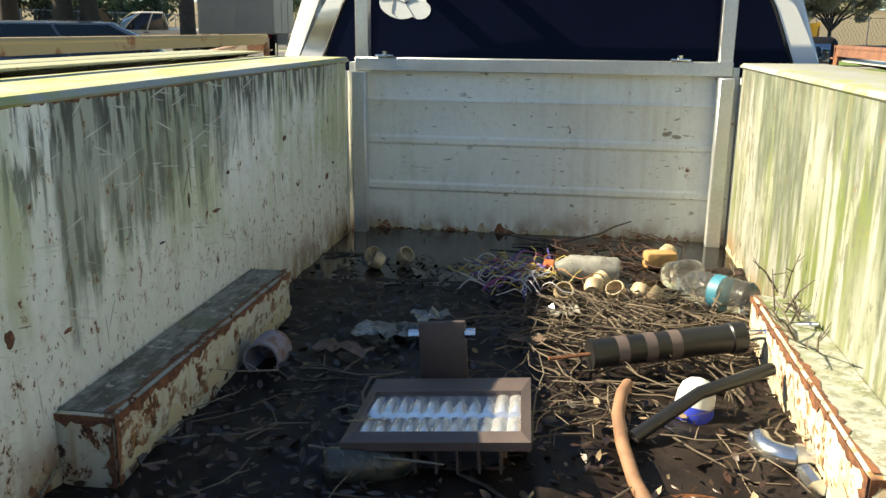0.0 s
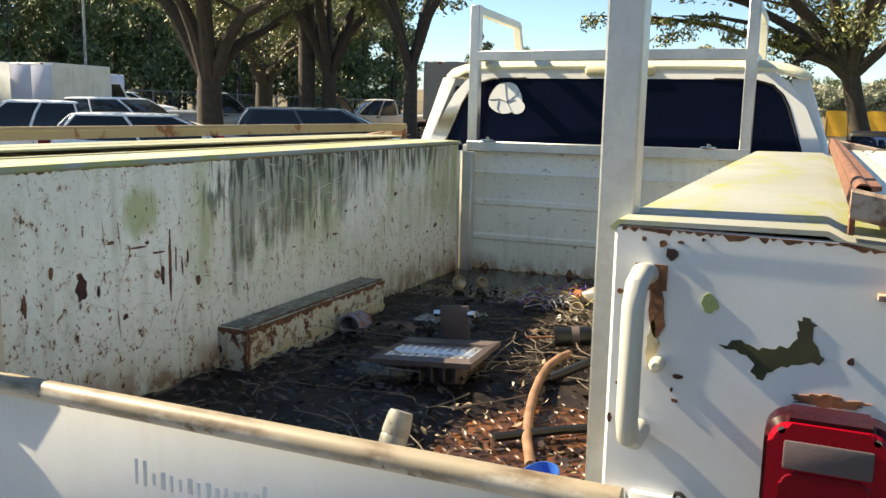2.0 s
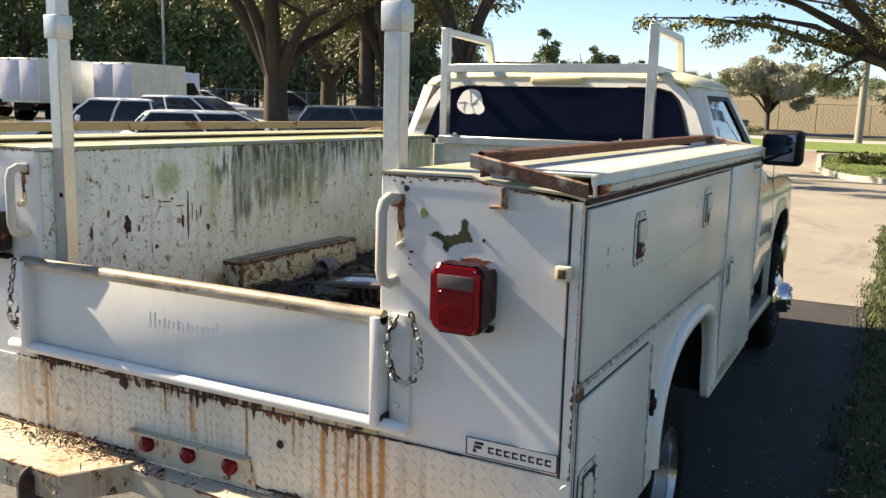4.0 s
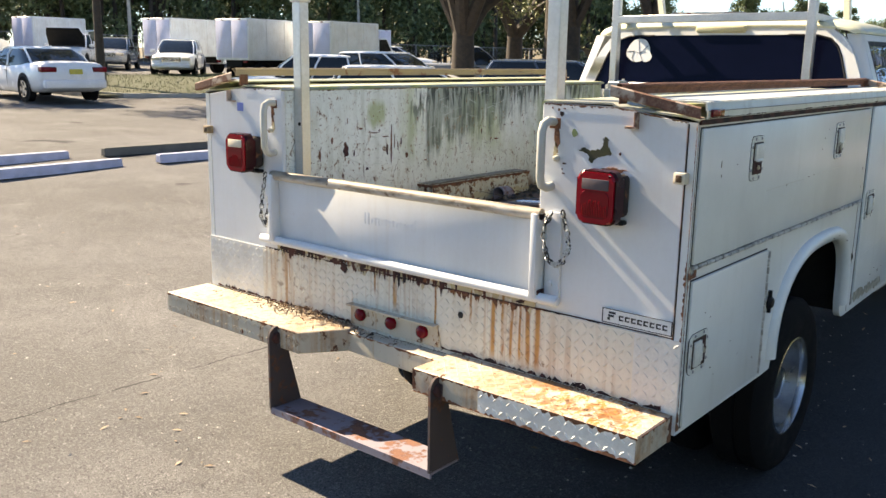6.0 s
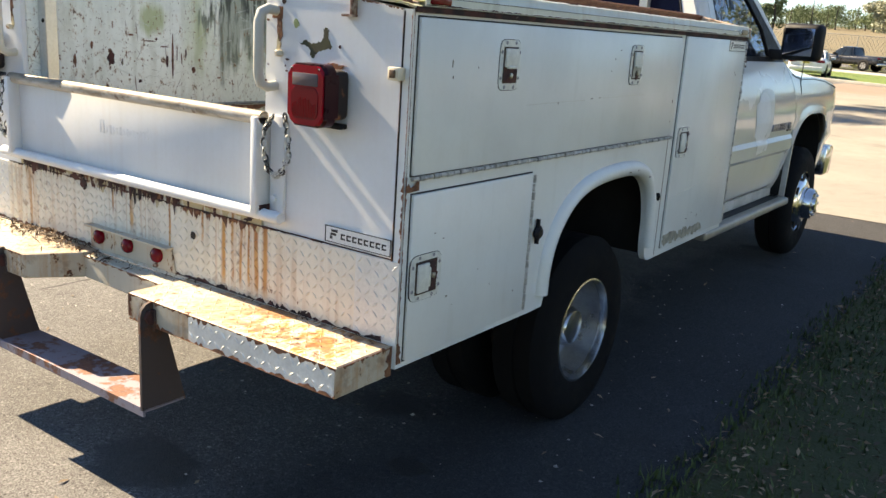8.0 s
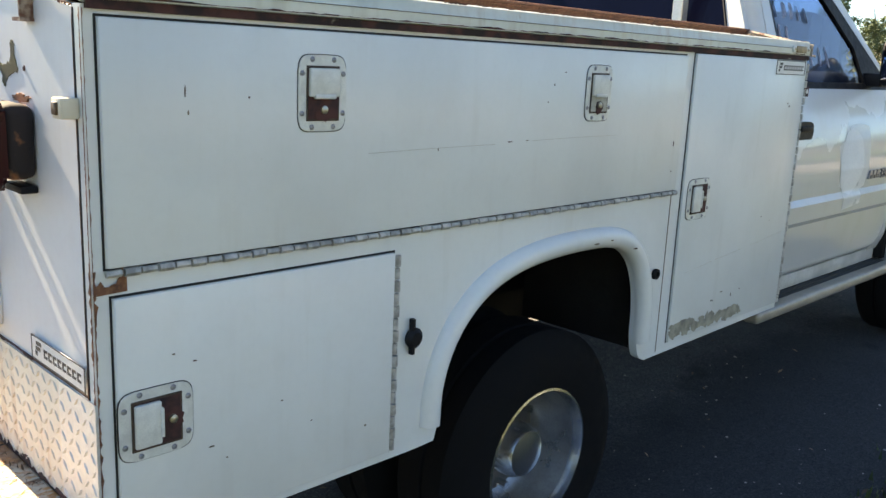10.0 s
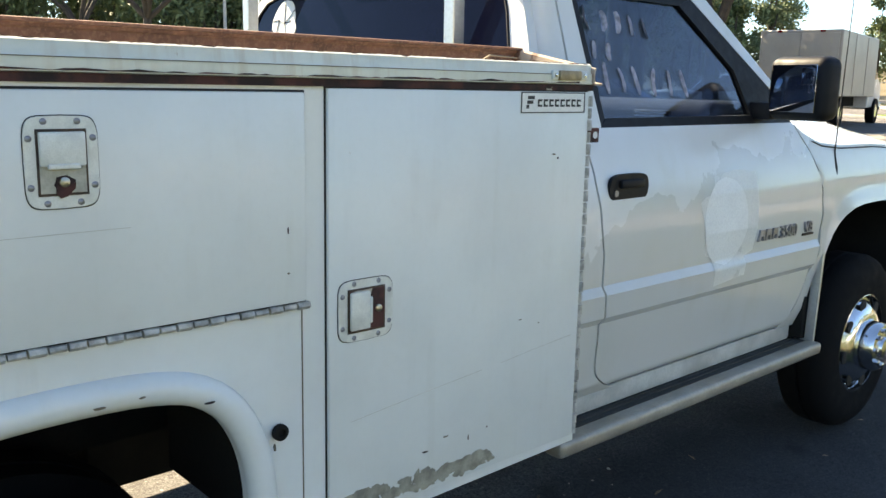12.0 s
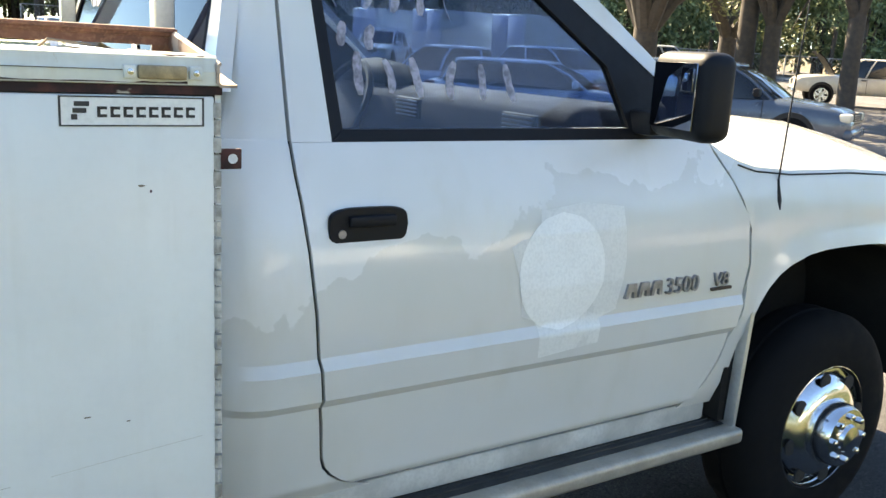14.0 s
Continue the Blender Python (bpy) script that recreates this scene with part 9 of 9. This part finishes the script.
def box_truck(at, turn, label, mt, length=5.0, cab=True, size=1.0):
    v = thing("box_truck", label, "truck", (at[0], at[1], gz(*at)), turn, "box trucks in a row")
    v.matrix_basis = v.matrix_basis @ Matrix.Scale(size, 4)
    l = length
    bx = part("cargo_box", cube(-1.08, 1.08, -l, 0.0, 0.85, 2.62, bev=0.03, seg=1), mt, v)
    bm = bmesh.new()
    for i in range(1, 3):
        y = -l + l * i / 3
        for s in (1, -1):
            box(bm, *sorted((s * 1.08, s * 1.095)), y - 0.02, y + 0.02, 0.9, 2.57)
    part("box_rib", bm, mt, bx, kind="stuff")
    for s in (1, -1):
        part("rear_door", cube(*sorted((s * 0.02, s * 1.0)), -l - 0.02, -l + 0.01, 0.95, 2.53, bev=0.01), M_LILAC if mt is M_BOXW else mt, bx)
        part("rear_lamp", cube(*sorted((s * 0.75, s * 0.98)), -l - 0.03, -l, 0.74, 0.84), M_RED, v)
        part("roof_lamp", cube(*sorted((s * 0.5, s * 0.62)), -l - 0.03, -l, 2.55, 2.60), M_RED, v)
    part("chassis", cube(-0.5, 0.5, -l + 0.1, 1.9, 0.55, 0.85), M_UNDER, v)
    ys = [-l + 0.9, 1.1] if cab else [-l + 0.9, -l + 1.7]
    if cab:
        bm = bmesh.new()
        prism(bm, [(0.05, 0.5), (0.05, 2.0), (0.75, 2.02), (1.15, 1.45), (1.9, 1.25), (2.0, 1.1), (2.02, 0.5)], "x", -0.92, 0.92, 0.04)
        part("cab", bm, C_WHITE, v)
        bm = bmesh.new()
        prism(bm, [(0.22, 1.35), (0.22, 1.92), (0.72, 1.94), (1.08, 1.42)], "x", -0.935, 0.935)
        part("side_window", bm, M_CARGLASS, v)
        bm = bmesh.new()
        sheet(bm, [[(u * 0.84, 1.17, 1.46) for u in (-1, 1)], [(u * 0.80, 0.80, 1.98) for u in (-1, 1)]], 0.02)
        part("windscreen", bm, M_CARGLASS, v)
        part("grille", cube(-0.6, 0.6, 2.0, 2.04, 0.72, 1.05, bev=0.02), M_BLACK, v)
        for s in (1, -1):
            part("head_lamp", cube(*sorted((s * 0.62, s * 0.88)), 2.0, 2.04, 0.82, 1.02, bev=0.02), M_AMBER, v)
        part("front_bumper", cube(-0.95, 0.95, 1.98, 2.12, 0.42, 0.66, bev=0.03), M_CHROME, v)
    for s in (1, -1):
        for y in ys:
            bm = bmesh.new()
            lathe(bm, [(0.2, s * 0.98), (0.40, s * 0.99), (0.40, s * 0.74), (0.2, s * 0.74)], (0, y, 0.40), "x", 18)
            t = part("tyre", bm, M_TYRE, v)
            bm = bmesh.new()
            lathe(bm, [(0.21, s * 0.985), (0.12, s * 0.93), (0.0, s * 0.93)], (0, y, 0.40), "x", 14)
            part("rim", bm, M_RIM, t)
    return v


vehicle("sedan", (-21.5, 8.95), 87, C_WHITE, "white sedan seen from behind in the car park")
vehicle("sedan", (-27.5, 6.9), 92, C_WHITE, "white sedan parked beyond another sedan")
vehicle("suv", (-9.15, 16.05), -65, C_BLUE, "slate blue crossover parked under the trees")
vehicle("wagon", (-12.1, 13.9), -48, C_WHITE, "low white station wagon parked beside the truck")
vehicle("crew_cab", (-15.9, 14.2), 137, C_WHITE, "white crew-cab pickup with an open bed")
vehicle("suv", (-18.2, 19.4), -88, C_WHITE, "white van with a dark windscreen")
vehicle("pickup", (-19.0, 24.5), -52, C_GREY, "grey-green work pickup parked behind an oak")
vehicle("pickup", (-17.1, 33.6), 132, C_CREAM, "cream pickup with its hood raised", True)
vehicle("pickup", (-40.3, 19.9), -130, C_WHITE, "white pickup with its hood raised", True)
vehicle("suv", (-41.9, 23.0), -130, C_GREY, "grey van parked nose out")
vehicle("suv", (-34.0, 21.7), -132, C_WHITE, "white van parked nose out between box trucks")
vehicle("sedan", (-9.0, 46.5), 8, C_WHITE, "white sedan parked along the drive")
vehicle("pickup", (-12.6, 74.0), 70, C_DARK, "dark pickup by the fence")
vehicle("suv", (-33.0, 35.5), -60, C_WHITE, "white van parked near the fence")
for x, y in BOX_ROW:
    box_truck((x, y), 4, "white box truck with pale lilac rear doors", M_BOXW, 3.2)
for y in (2.0, 11.0, 19.0):
    box_truck((22.5, y), 176, "white box truck across the drive", M_BOXW, 4.2)
box_truck((-13.3, 36.3), 12, "tan box truck with rusty rear doors", M_BOXT, 5.0, size=1.25)
box_truck((-46.0, 42.0), 90, "white box truck beyond the parked cars", M_BOXW, 5.5)


# ---- trees, fence, poles ----
def leaves_mesh(clumps, per, size, seed, mt, flat=0.6):
    """Many small leaf blades gathered into clumps (centre, radius)."""
    rng = random.Random(seed)
    co, fa = [], []
    for (cx, cy, cz), r in clumps:
        for _ in range(per):
            while True:
                p = Vector((rng.uniform(-1, 1), rng.uniform(-1, 1), rng.uniform(-1, 1)))
                if p.length < 1:
                    break
            p *= (0.55 + 0.45 * rng.random())
            c = Vector((cx + p.x * r, cy + p.y * r, cz + p.z * r * flat))
            l = rng.uniform(*size)
            m = Euler((rng.uniform(-1.2, 1.2), rng.uniform(-1.2, 1.2), rng.uniform(0, 6.3))).to_matrix()
            n = len(co)
            co += [(c + m @ Vector(q)) * UNIT for q in ((-l, 0, 0), (0, l * 0.42, l * 0.1), (l, 0, 0), (0, -l * 0.42, l * 0.1))]
            fa.append((n, n + 1, n + 2, n + 3))
    me = bpy.data.meshes.new("crown")
    me.from_pydata(co, [], fa)
    me.materials.append(mt)
    return me


def oak(at, height, trunk, seed, spread=4.0, per=230, mt=None, label="spreading oak with a forked trunk and gappy crown", lean=(0, 0), size=(0.06, 0.13), fork=0.3, limbs=5, low=0.5, high=0.95, boughs=()):
    rng = random.Random(seed)
    x, y = at
    t = thing("oak_tree", label, "tree", (x, y, gz(x, y)))
    bm = bmesh.new()
    fk = Vector((lean[0] * 0.3, lean[1] * 0.3, height * fork))
    tube(bm, [(0, 0, -0.1), (0.02, 0, 0.25), fk * 0.55, fk], [trunk * 0.68, trunk * 0.52, trunk * 0.46, trunk * 0.42], 12)
    clumps = []
    for i in range(limbs):
        a = 6.28 * i / limbs + rng.uniform(-0.4, 0.4)
        tip = Vector((math.cos(a) * spread * rng.uniform(0.5, 0.95) + lean[0], math.sin(a) * spread * rng.uniform(0.5, 0.95) + lean[1], height * rng.uniform(low + 0.1, high)))
        mid = fk.lerp(tip, 0.45) + Vector((rng.gauss(0, 0.3), rng.gauss(0, 0.3), rng.uniform(0.2, 0.8)))
        w = trunk * 0.30
        tube(bm, [fk - Vector((0, 0, 0.25)), fk.lerp(mid, 0.5) + Vector((0, 0, 0.15)), mid, mid.lerp(tip, 0.5), tip], [w, w * 0.85, w * 0.62, w * 0.38, w * 0.1], 8)
        for _ in range(4):
            p = mid.lerp(tip, rng.uniform(0.0, 1.0))
            q = p + Vector((rng.gauss(0, 1), rng.gauss(0, 1), rng.gauss(0.35, 0.5))) * spread * 0.27
            tube(bm, [p, p.lerp(q, 0.5) + Vector((0, 0, 0.1)), q], [w * 0.30, w * 0.2, w * 0.05], 5)
            clumps.append((q, spread * rng.uniform(0.16, 0.28)))
        clumps.append((tip, spread * rng.uniform(0.2, 0.3)))
        clumps.append((mid.lerp(tip, 0.55), spread * rng.uniform(0.14, 0.24)))
    hang = []
    for tip in boughs:
        tip = Vector(tip)
        mid = fk.lerp(tip, 0.5) + Vector((0, 0, 0.5))
        tube(bm, [fk, mid, mid.lerp(tip, 0.5) + Vector((0, 0, 0.1)), tip], [trunk * 0.22, trunk * 0.14, trunk * 0.08, 0.015], 7)
        for k in range(9):
            p = mid.lerp(tip, 0.2 + 0.8 * k / 8)
            q = p + Vector((rng.gauss(0, 0.35), rng.gauss(0, 0.35), rng.gauss(-0.15, 0.2)))
            tube(bm, [p, p.lerp(q, 0.5), q], [0.02, 0.014, 0.006], 5)
            hang.append((q, rng.uniform(0.30, 0.55)))
    part("trunk", bm, M_BARK, t, "grey-brown furrowed bark")
    ob = new("crown", leaves_mesh(clumps, per, size, seed + 1, mt or M_OAK))
    ob.parent = t
    if hang:
        ob = new("hanging_leaves", leaves_mesh(hang, 75, (0.05, 0.10), seed + 2, M_OAKSUN))
        ob.parent = t
    return t


oak((-16.7, 21.3), 9.5, 0.85, 1, 5.6, 330, fork=0.25, low=0.28, limbs=7)
oak((-19.6, 28.4), 10, 0.75, 2, 5.4, 300, fork=0.24, low=0.3, limbs=6)
oak((-9.3, 20.3), 8.5, 0.42, 3, 3.8, 200, fork=0.34)
oak((-13.0, 22.3), 9.0, 0.5, 4, 4.4, 280, fork=0.30, low=0.32, limbs=6)
oak((-25.6, 13.1), 8.5, 0.30, 5, 6.4, 420, fork=0.36, low=0.42)
oak((2.25, 28.0), 9.5, 0.60, 6, 6.8, 620, lean=(-2.4, -1.0), fork=0.32, low=0.35, limbs=8, boughs=((-8.2, -2.0, 4.6), (-5.6, -2.4, 4.5), (-3.2, -1.8, 3.8), (-2.7, -2.0, 2.8)))
oak((-58.0, 36.0), 12, 0.7, 7, 6.5, 260, fork=0.3)
oak((-62.0, 24.0), 12, 0.6, 8, 6.5, 260, fork=0.3)
for i, (x, y, h, sp) in enumerate(((-9.6, 84.0, 7.6, 4.7), (3.5, 86.0, 5.2, 4.5), (12.0, 90.0, 6.0, 4.6), (17.5, 88.0, 7.0, 5.0), (24.0, 91.0, 7.0, 5.2))):
    oak((x, y), h, 0.40, 20 + i, sp, 420, M_SHRUB, "rounded silver-leaved tree by the fence", size=(0.10, 0.20), fork=0.26, limbs=13, low=0.40, high=0.80)
t = thing("hedge_shrub", "low green shrub by the fence", "shrub", (-11.5, 80.0, gz(-11.5, 80)))
ob = new("foliage", leaves_mesh([((u, 0.2 * math.sin(u * 3), 0.3), 0.7) for u in (-1.8, -1.0, 0, 0.9, 1.8)], 300, (0.06, 0.12), 33, M_OAK))
ob.parent = t
t = thing("island_shrub", "bright green low plant on the traffic island", "shrub", (0.6, 31.0, gz(0, 31)))
ob = new("foliage", leaves_mesh([((u, 0.1, 0.28), 0.5) for u in (-0.5, 0, 0.6)], 300, (0.05, 0.10), 34, M_GRASS))
ob.parent = t

# pine woods behind the lot
rng = random.Random(77)
spots = []
for i in range(420):
    a = rng.uniform(0, 1)
    base = Vector((-78, -10)).lerp(Vector((-14, 128)), a)
    off = rng.random() ** 1.3 * 26
    spots.append((base.x - off * 0.9, base.y + off * 0.45, rng.uniform(8, 16)))
spots = [p for p in spots if p[0] < -0.47 * (p[1] + 2)]
for i in range(260):
    spots.append((rng.uniform(-110, 170), rng.uniform(240, 310), rng.uniform(4, 7.5)))
for i in range(70):
    spots.append((rng.uniform(30, 48), rng.uniform(-22, 62), rng.uniform(7, 12)))
for i in range(34):
    spots.append((rng.uniform(-34, 26), rng.uniform(-46, -34), rng.uniform(7, 12)))
spots += [(-42.5, 112, 10.5), (-43.6, 114, 9.4), (-41.2, 113, 9.0), (-39.0, 117, 8.2), (-37.2, 118, 8.6), (-35.0, 119, 7.6), (-32.5, 121, 7.0)]
bm = bmesh.new()
clumps = []
for x, y, h in spots:
    z = gz(x, y)
    tube(bm, [(x, y, z - 0.2), (x + rng.gauss(0, 0.2), y, z + h * 0.5), (x + rng.gauss(0, 0.3), y, z + h * 0.96)], [0.20, 0.15, 0.05], 6)
    for k in range(11 if y < 200 else 6):
        f = rng.uniform(0.12 if rng.random() < 0.5 else 0.4, 1.0) if y < 200 else rng.uniform(0.1, 0.85)
        rr = (1.25 - f) * h * 0.17 + (0.5 if y < 200 else 1.6)
        a = rng.uniform(0, 6.3)
        clumps.append(((x + math.cos(a) * rr * 0.7, y + math.sin(a) * rr * 0.7, z + h * f), rr * 0.95))
solo("wood_trunks", bm, M_BARK, "trunks of the pine wood", "trees", kind="stuff")
tagged(new("pine_wood", leaves_mesh(clumps, 140, (0.14, 0.32), 78, M_PINE, 0.75)), "dark green pine wood behind the lot", "trees", kind="stuff")

# chain-link fence
M_WIRE = plain("galvanised_wire", (0.32, 0.33, 0.33), 0.6, 0.6)


def fence(a, b, n, h=1.8, wire=0.006):
    a, b = Vector((*a, 0)), Vector((*b, 0))
    f = thing("chain_link_fence", "galvanised chain-link fence along the lot", "fence", (a.x, a.y, gz(a.x, a.y)))
    d = b - a
    def at(u, z):
        p = a + d * u
        return Vector((d.x * u, d.y * u, z + gz(p.x, p.y) - gz(a.x, a.y)))
    for i in range(n + 1):
        bm = bmesh.new()
        tube(bm, [at(i / n, 0), at(i / n, h)], 0.035, 6)
        part("post", bm, M_WIRE, f)
    for z in (h, 0.08):
        bm = bmesh.new()
        tube(bm, [at(i / 12, z) for i in range(13)], 0.025 if z > 1 else 0.01, 5)
        part("rail", bm, M_WIRE, f)
    co, fa = [], []
    m = int(d.length / 0.34)
    for i in range(m):
        for s in (-1, 1):
            u0, u1 = i / m, min(1, max(0, (i + s * 5.2) / m))
            p, q = at(u0, 0.05), at(u1, h)
            k = len(co)
            e = Vector((d.x, d.y, 0)).normalized() * wire
            co += [(v) * UNIT for v in (p - e, p + e, q + e, q - e)]
            fa.append((k, k + 1, k + 2, k + 3))
    me = bpy.data.meshes.new("mesh")
    me.from_pydata(co, [], fa)
    me.materials.append(M_WIRE)
    ob = new("wire_mesh", me)
    ob.parent = f
    tagged(ob, kind="stuff")


fence((-24, 87), (40, 87), 14, 2.85, 0.010)
fence((-62, 10), (-24, 87), 26)


def pole(at, h, r, mt, label, lean=0.0):
    bm = bmesh.new()
    tube(bm, [(0, 0, -0.1), (lean * 0.5, 0, h * 0.5), (lean, 0, h)], [r, r * 0.85, r * 0.7], 12)
    solo("utility_pole", bm, mt, label, "pole", (at[0], at[1], gz(*at)))


pole((-0.9, 61.0), 11, 0.26, plain("weathered_pole", (0.30, 0.28, 0.25), 0.9), "weathered utility pole by the road", 0.12)
pole((-13.6, 22.0), 12, 0.27, M_BARK, "dark wooden utility pole")
pole((-48.8, 48.1), 8.5, 0.13, M_KERB, "slim pale lamp post")
pole((-52.0, 30.0), 9.0, 0.13, M_KERB, "slim pale lamp post")
for y0, z in ((62, 10.4), (62, 10.0)):
    bm = bmesh.new()
    tube(bm, [(-80, 62 + 0.0, z + 1.2), (-40, 62, z + 0.2), (-1.2, 61.2, z), (60, 62, z + 0.4)], 0.012, 5)
    solo("power_line", bm, M_BLACK, "thin overhead power line", "cable")
sg = thing("sign_banner", "long orange-yellow banner on a low frame", "sign", (9.0, 66.0, gz(9.0, 66)))
bm = bmesh.new()
rows = [[(-7.8 + 15.6 * i / 48, 0.06 * math.sin(i * 1.3 + j), 0.45 + (1.75 + 0.05 * math.sin(i * 0.8)) * j / 4) for i in range(49)] for j in range(5)]
sheet(bm, rows, 0.01)
part("banner", bm, plain("banner_cloth", (0.62, 0.33, 0.03), 0.7), sg)
for x in (-7.7, -3.9, 0.0, 3.9, 7.7):
    part("stake", cube(x - 0.04, x + 0.04, -0.02, 0.06, 0.0, 1.95), M_BARK, sg)
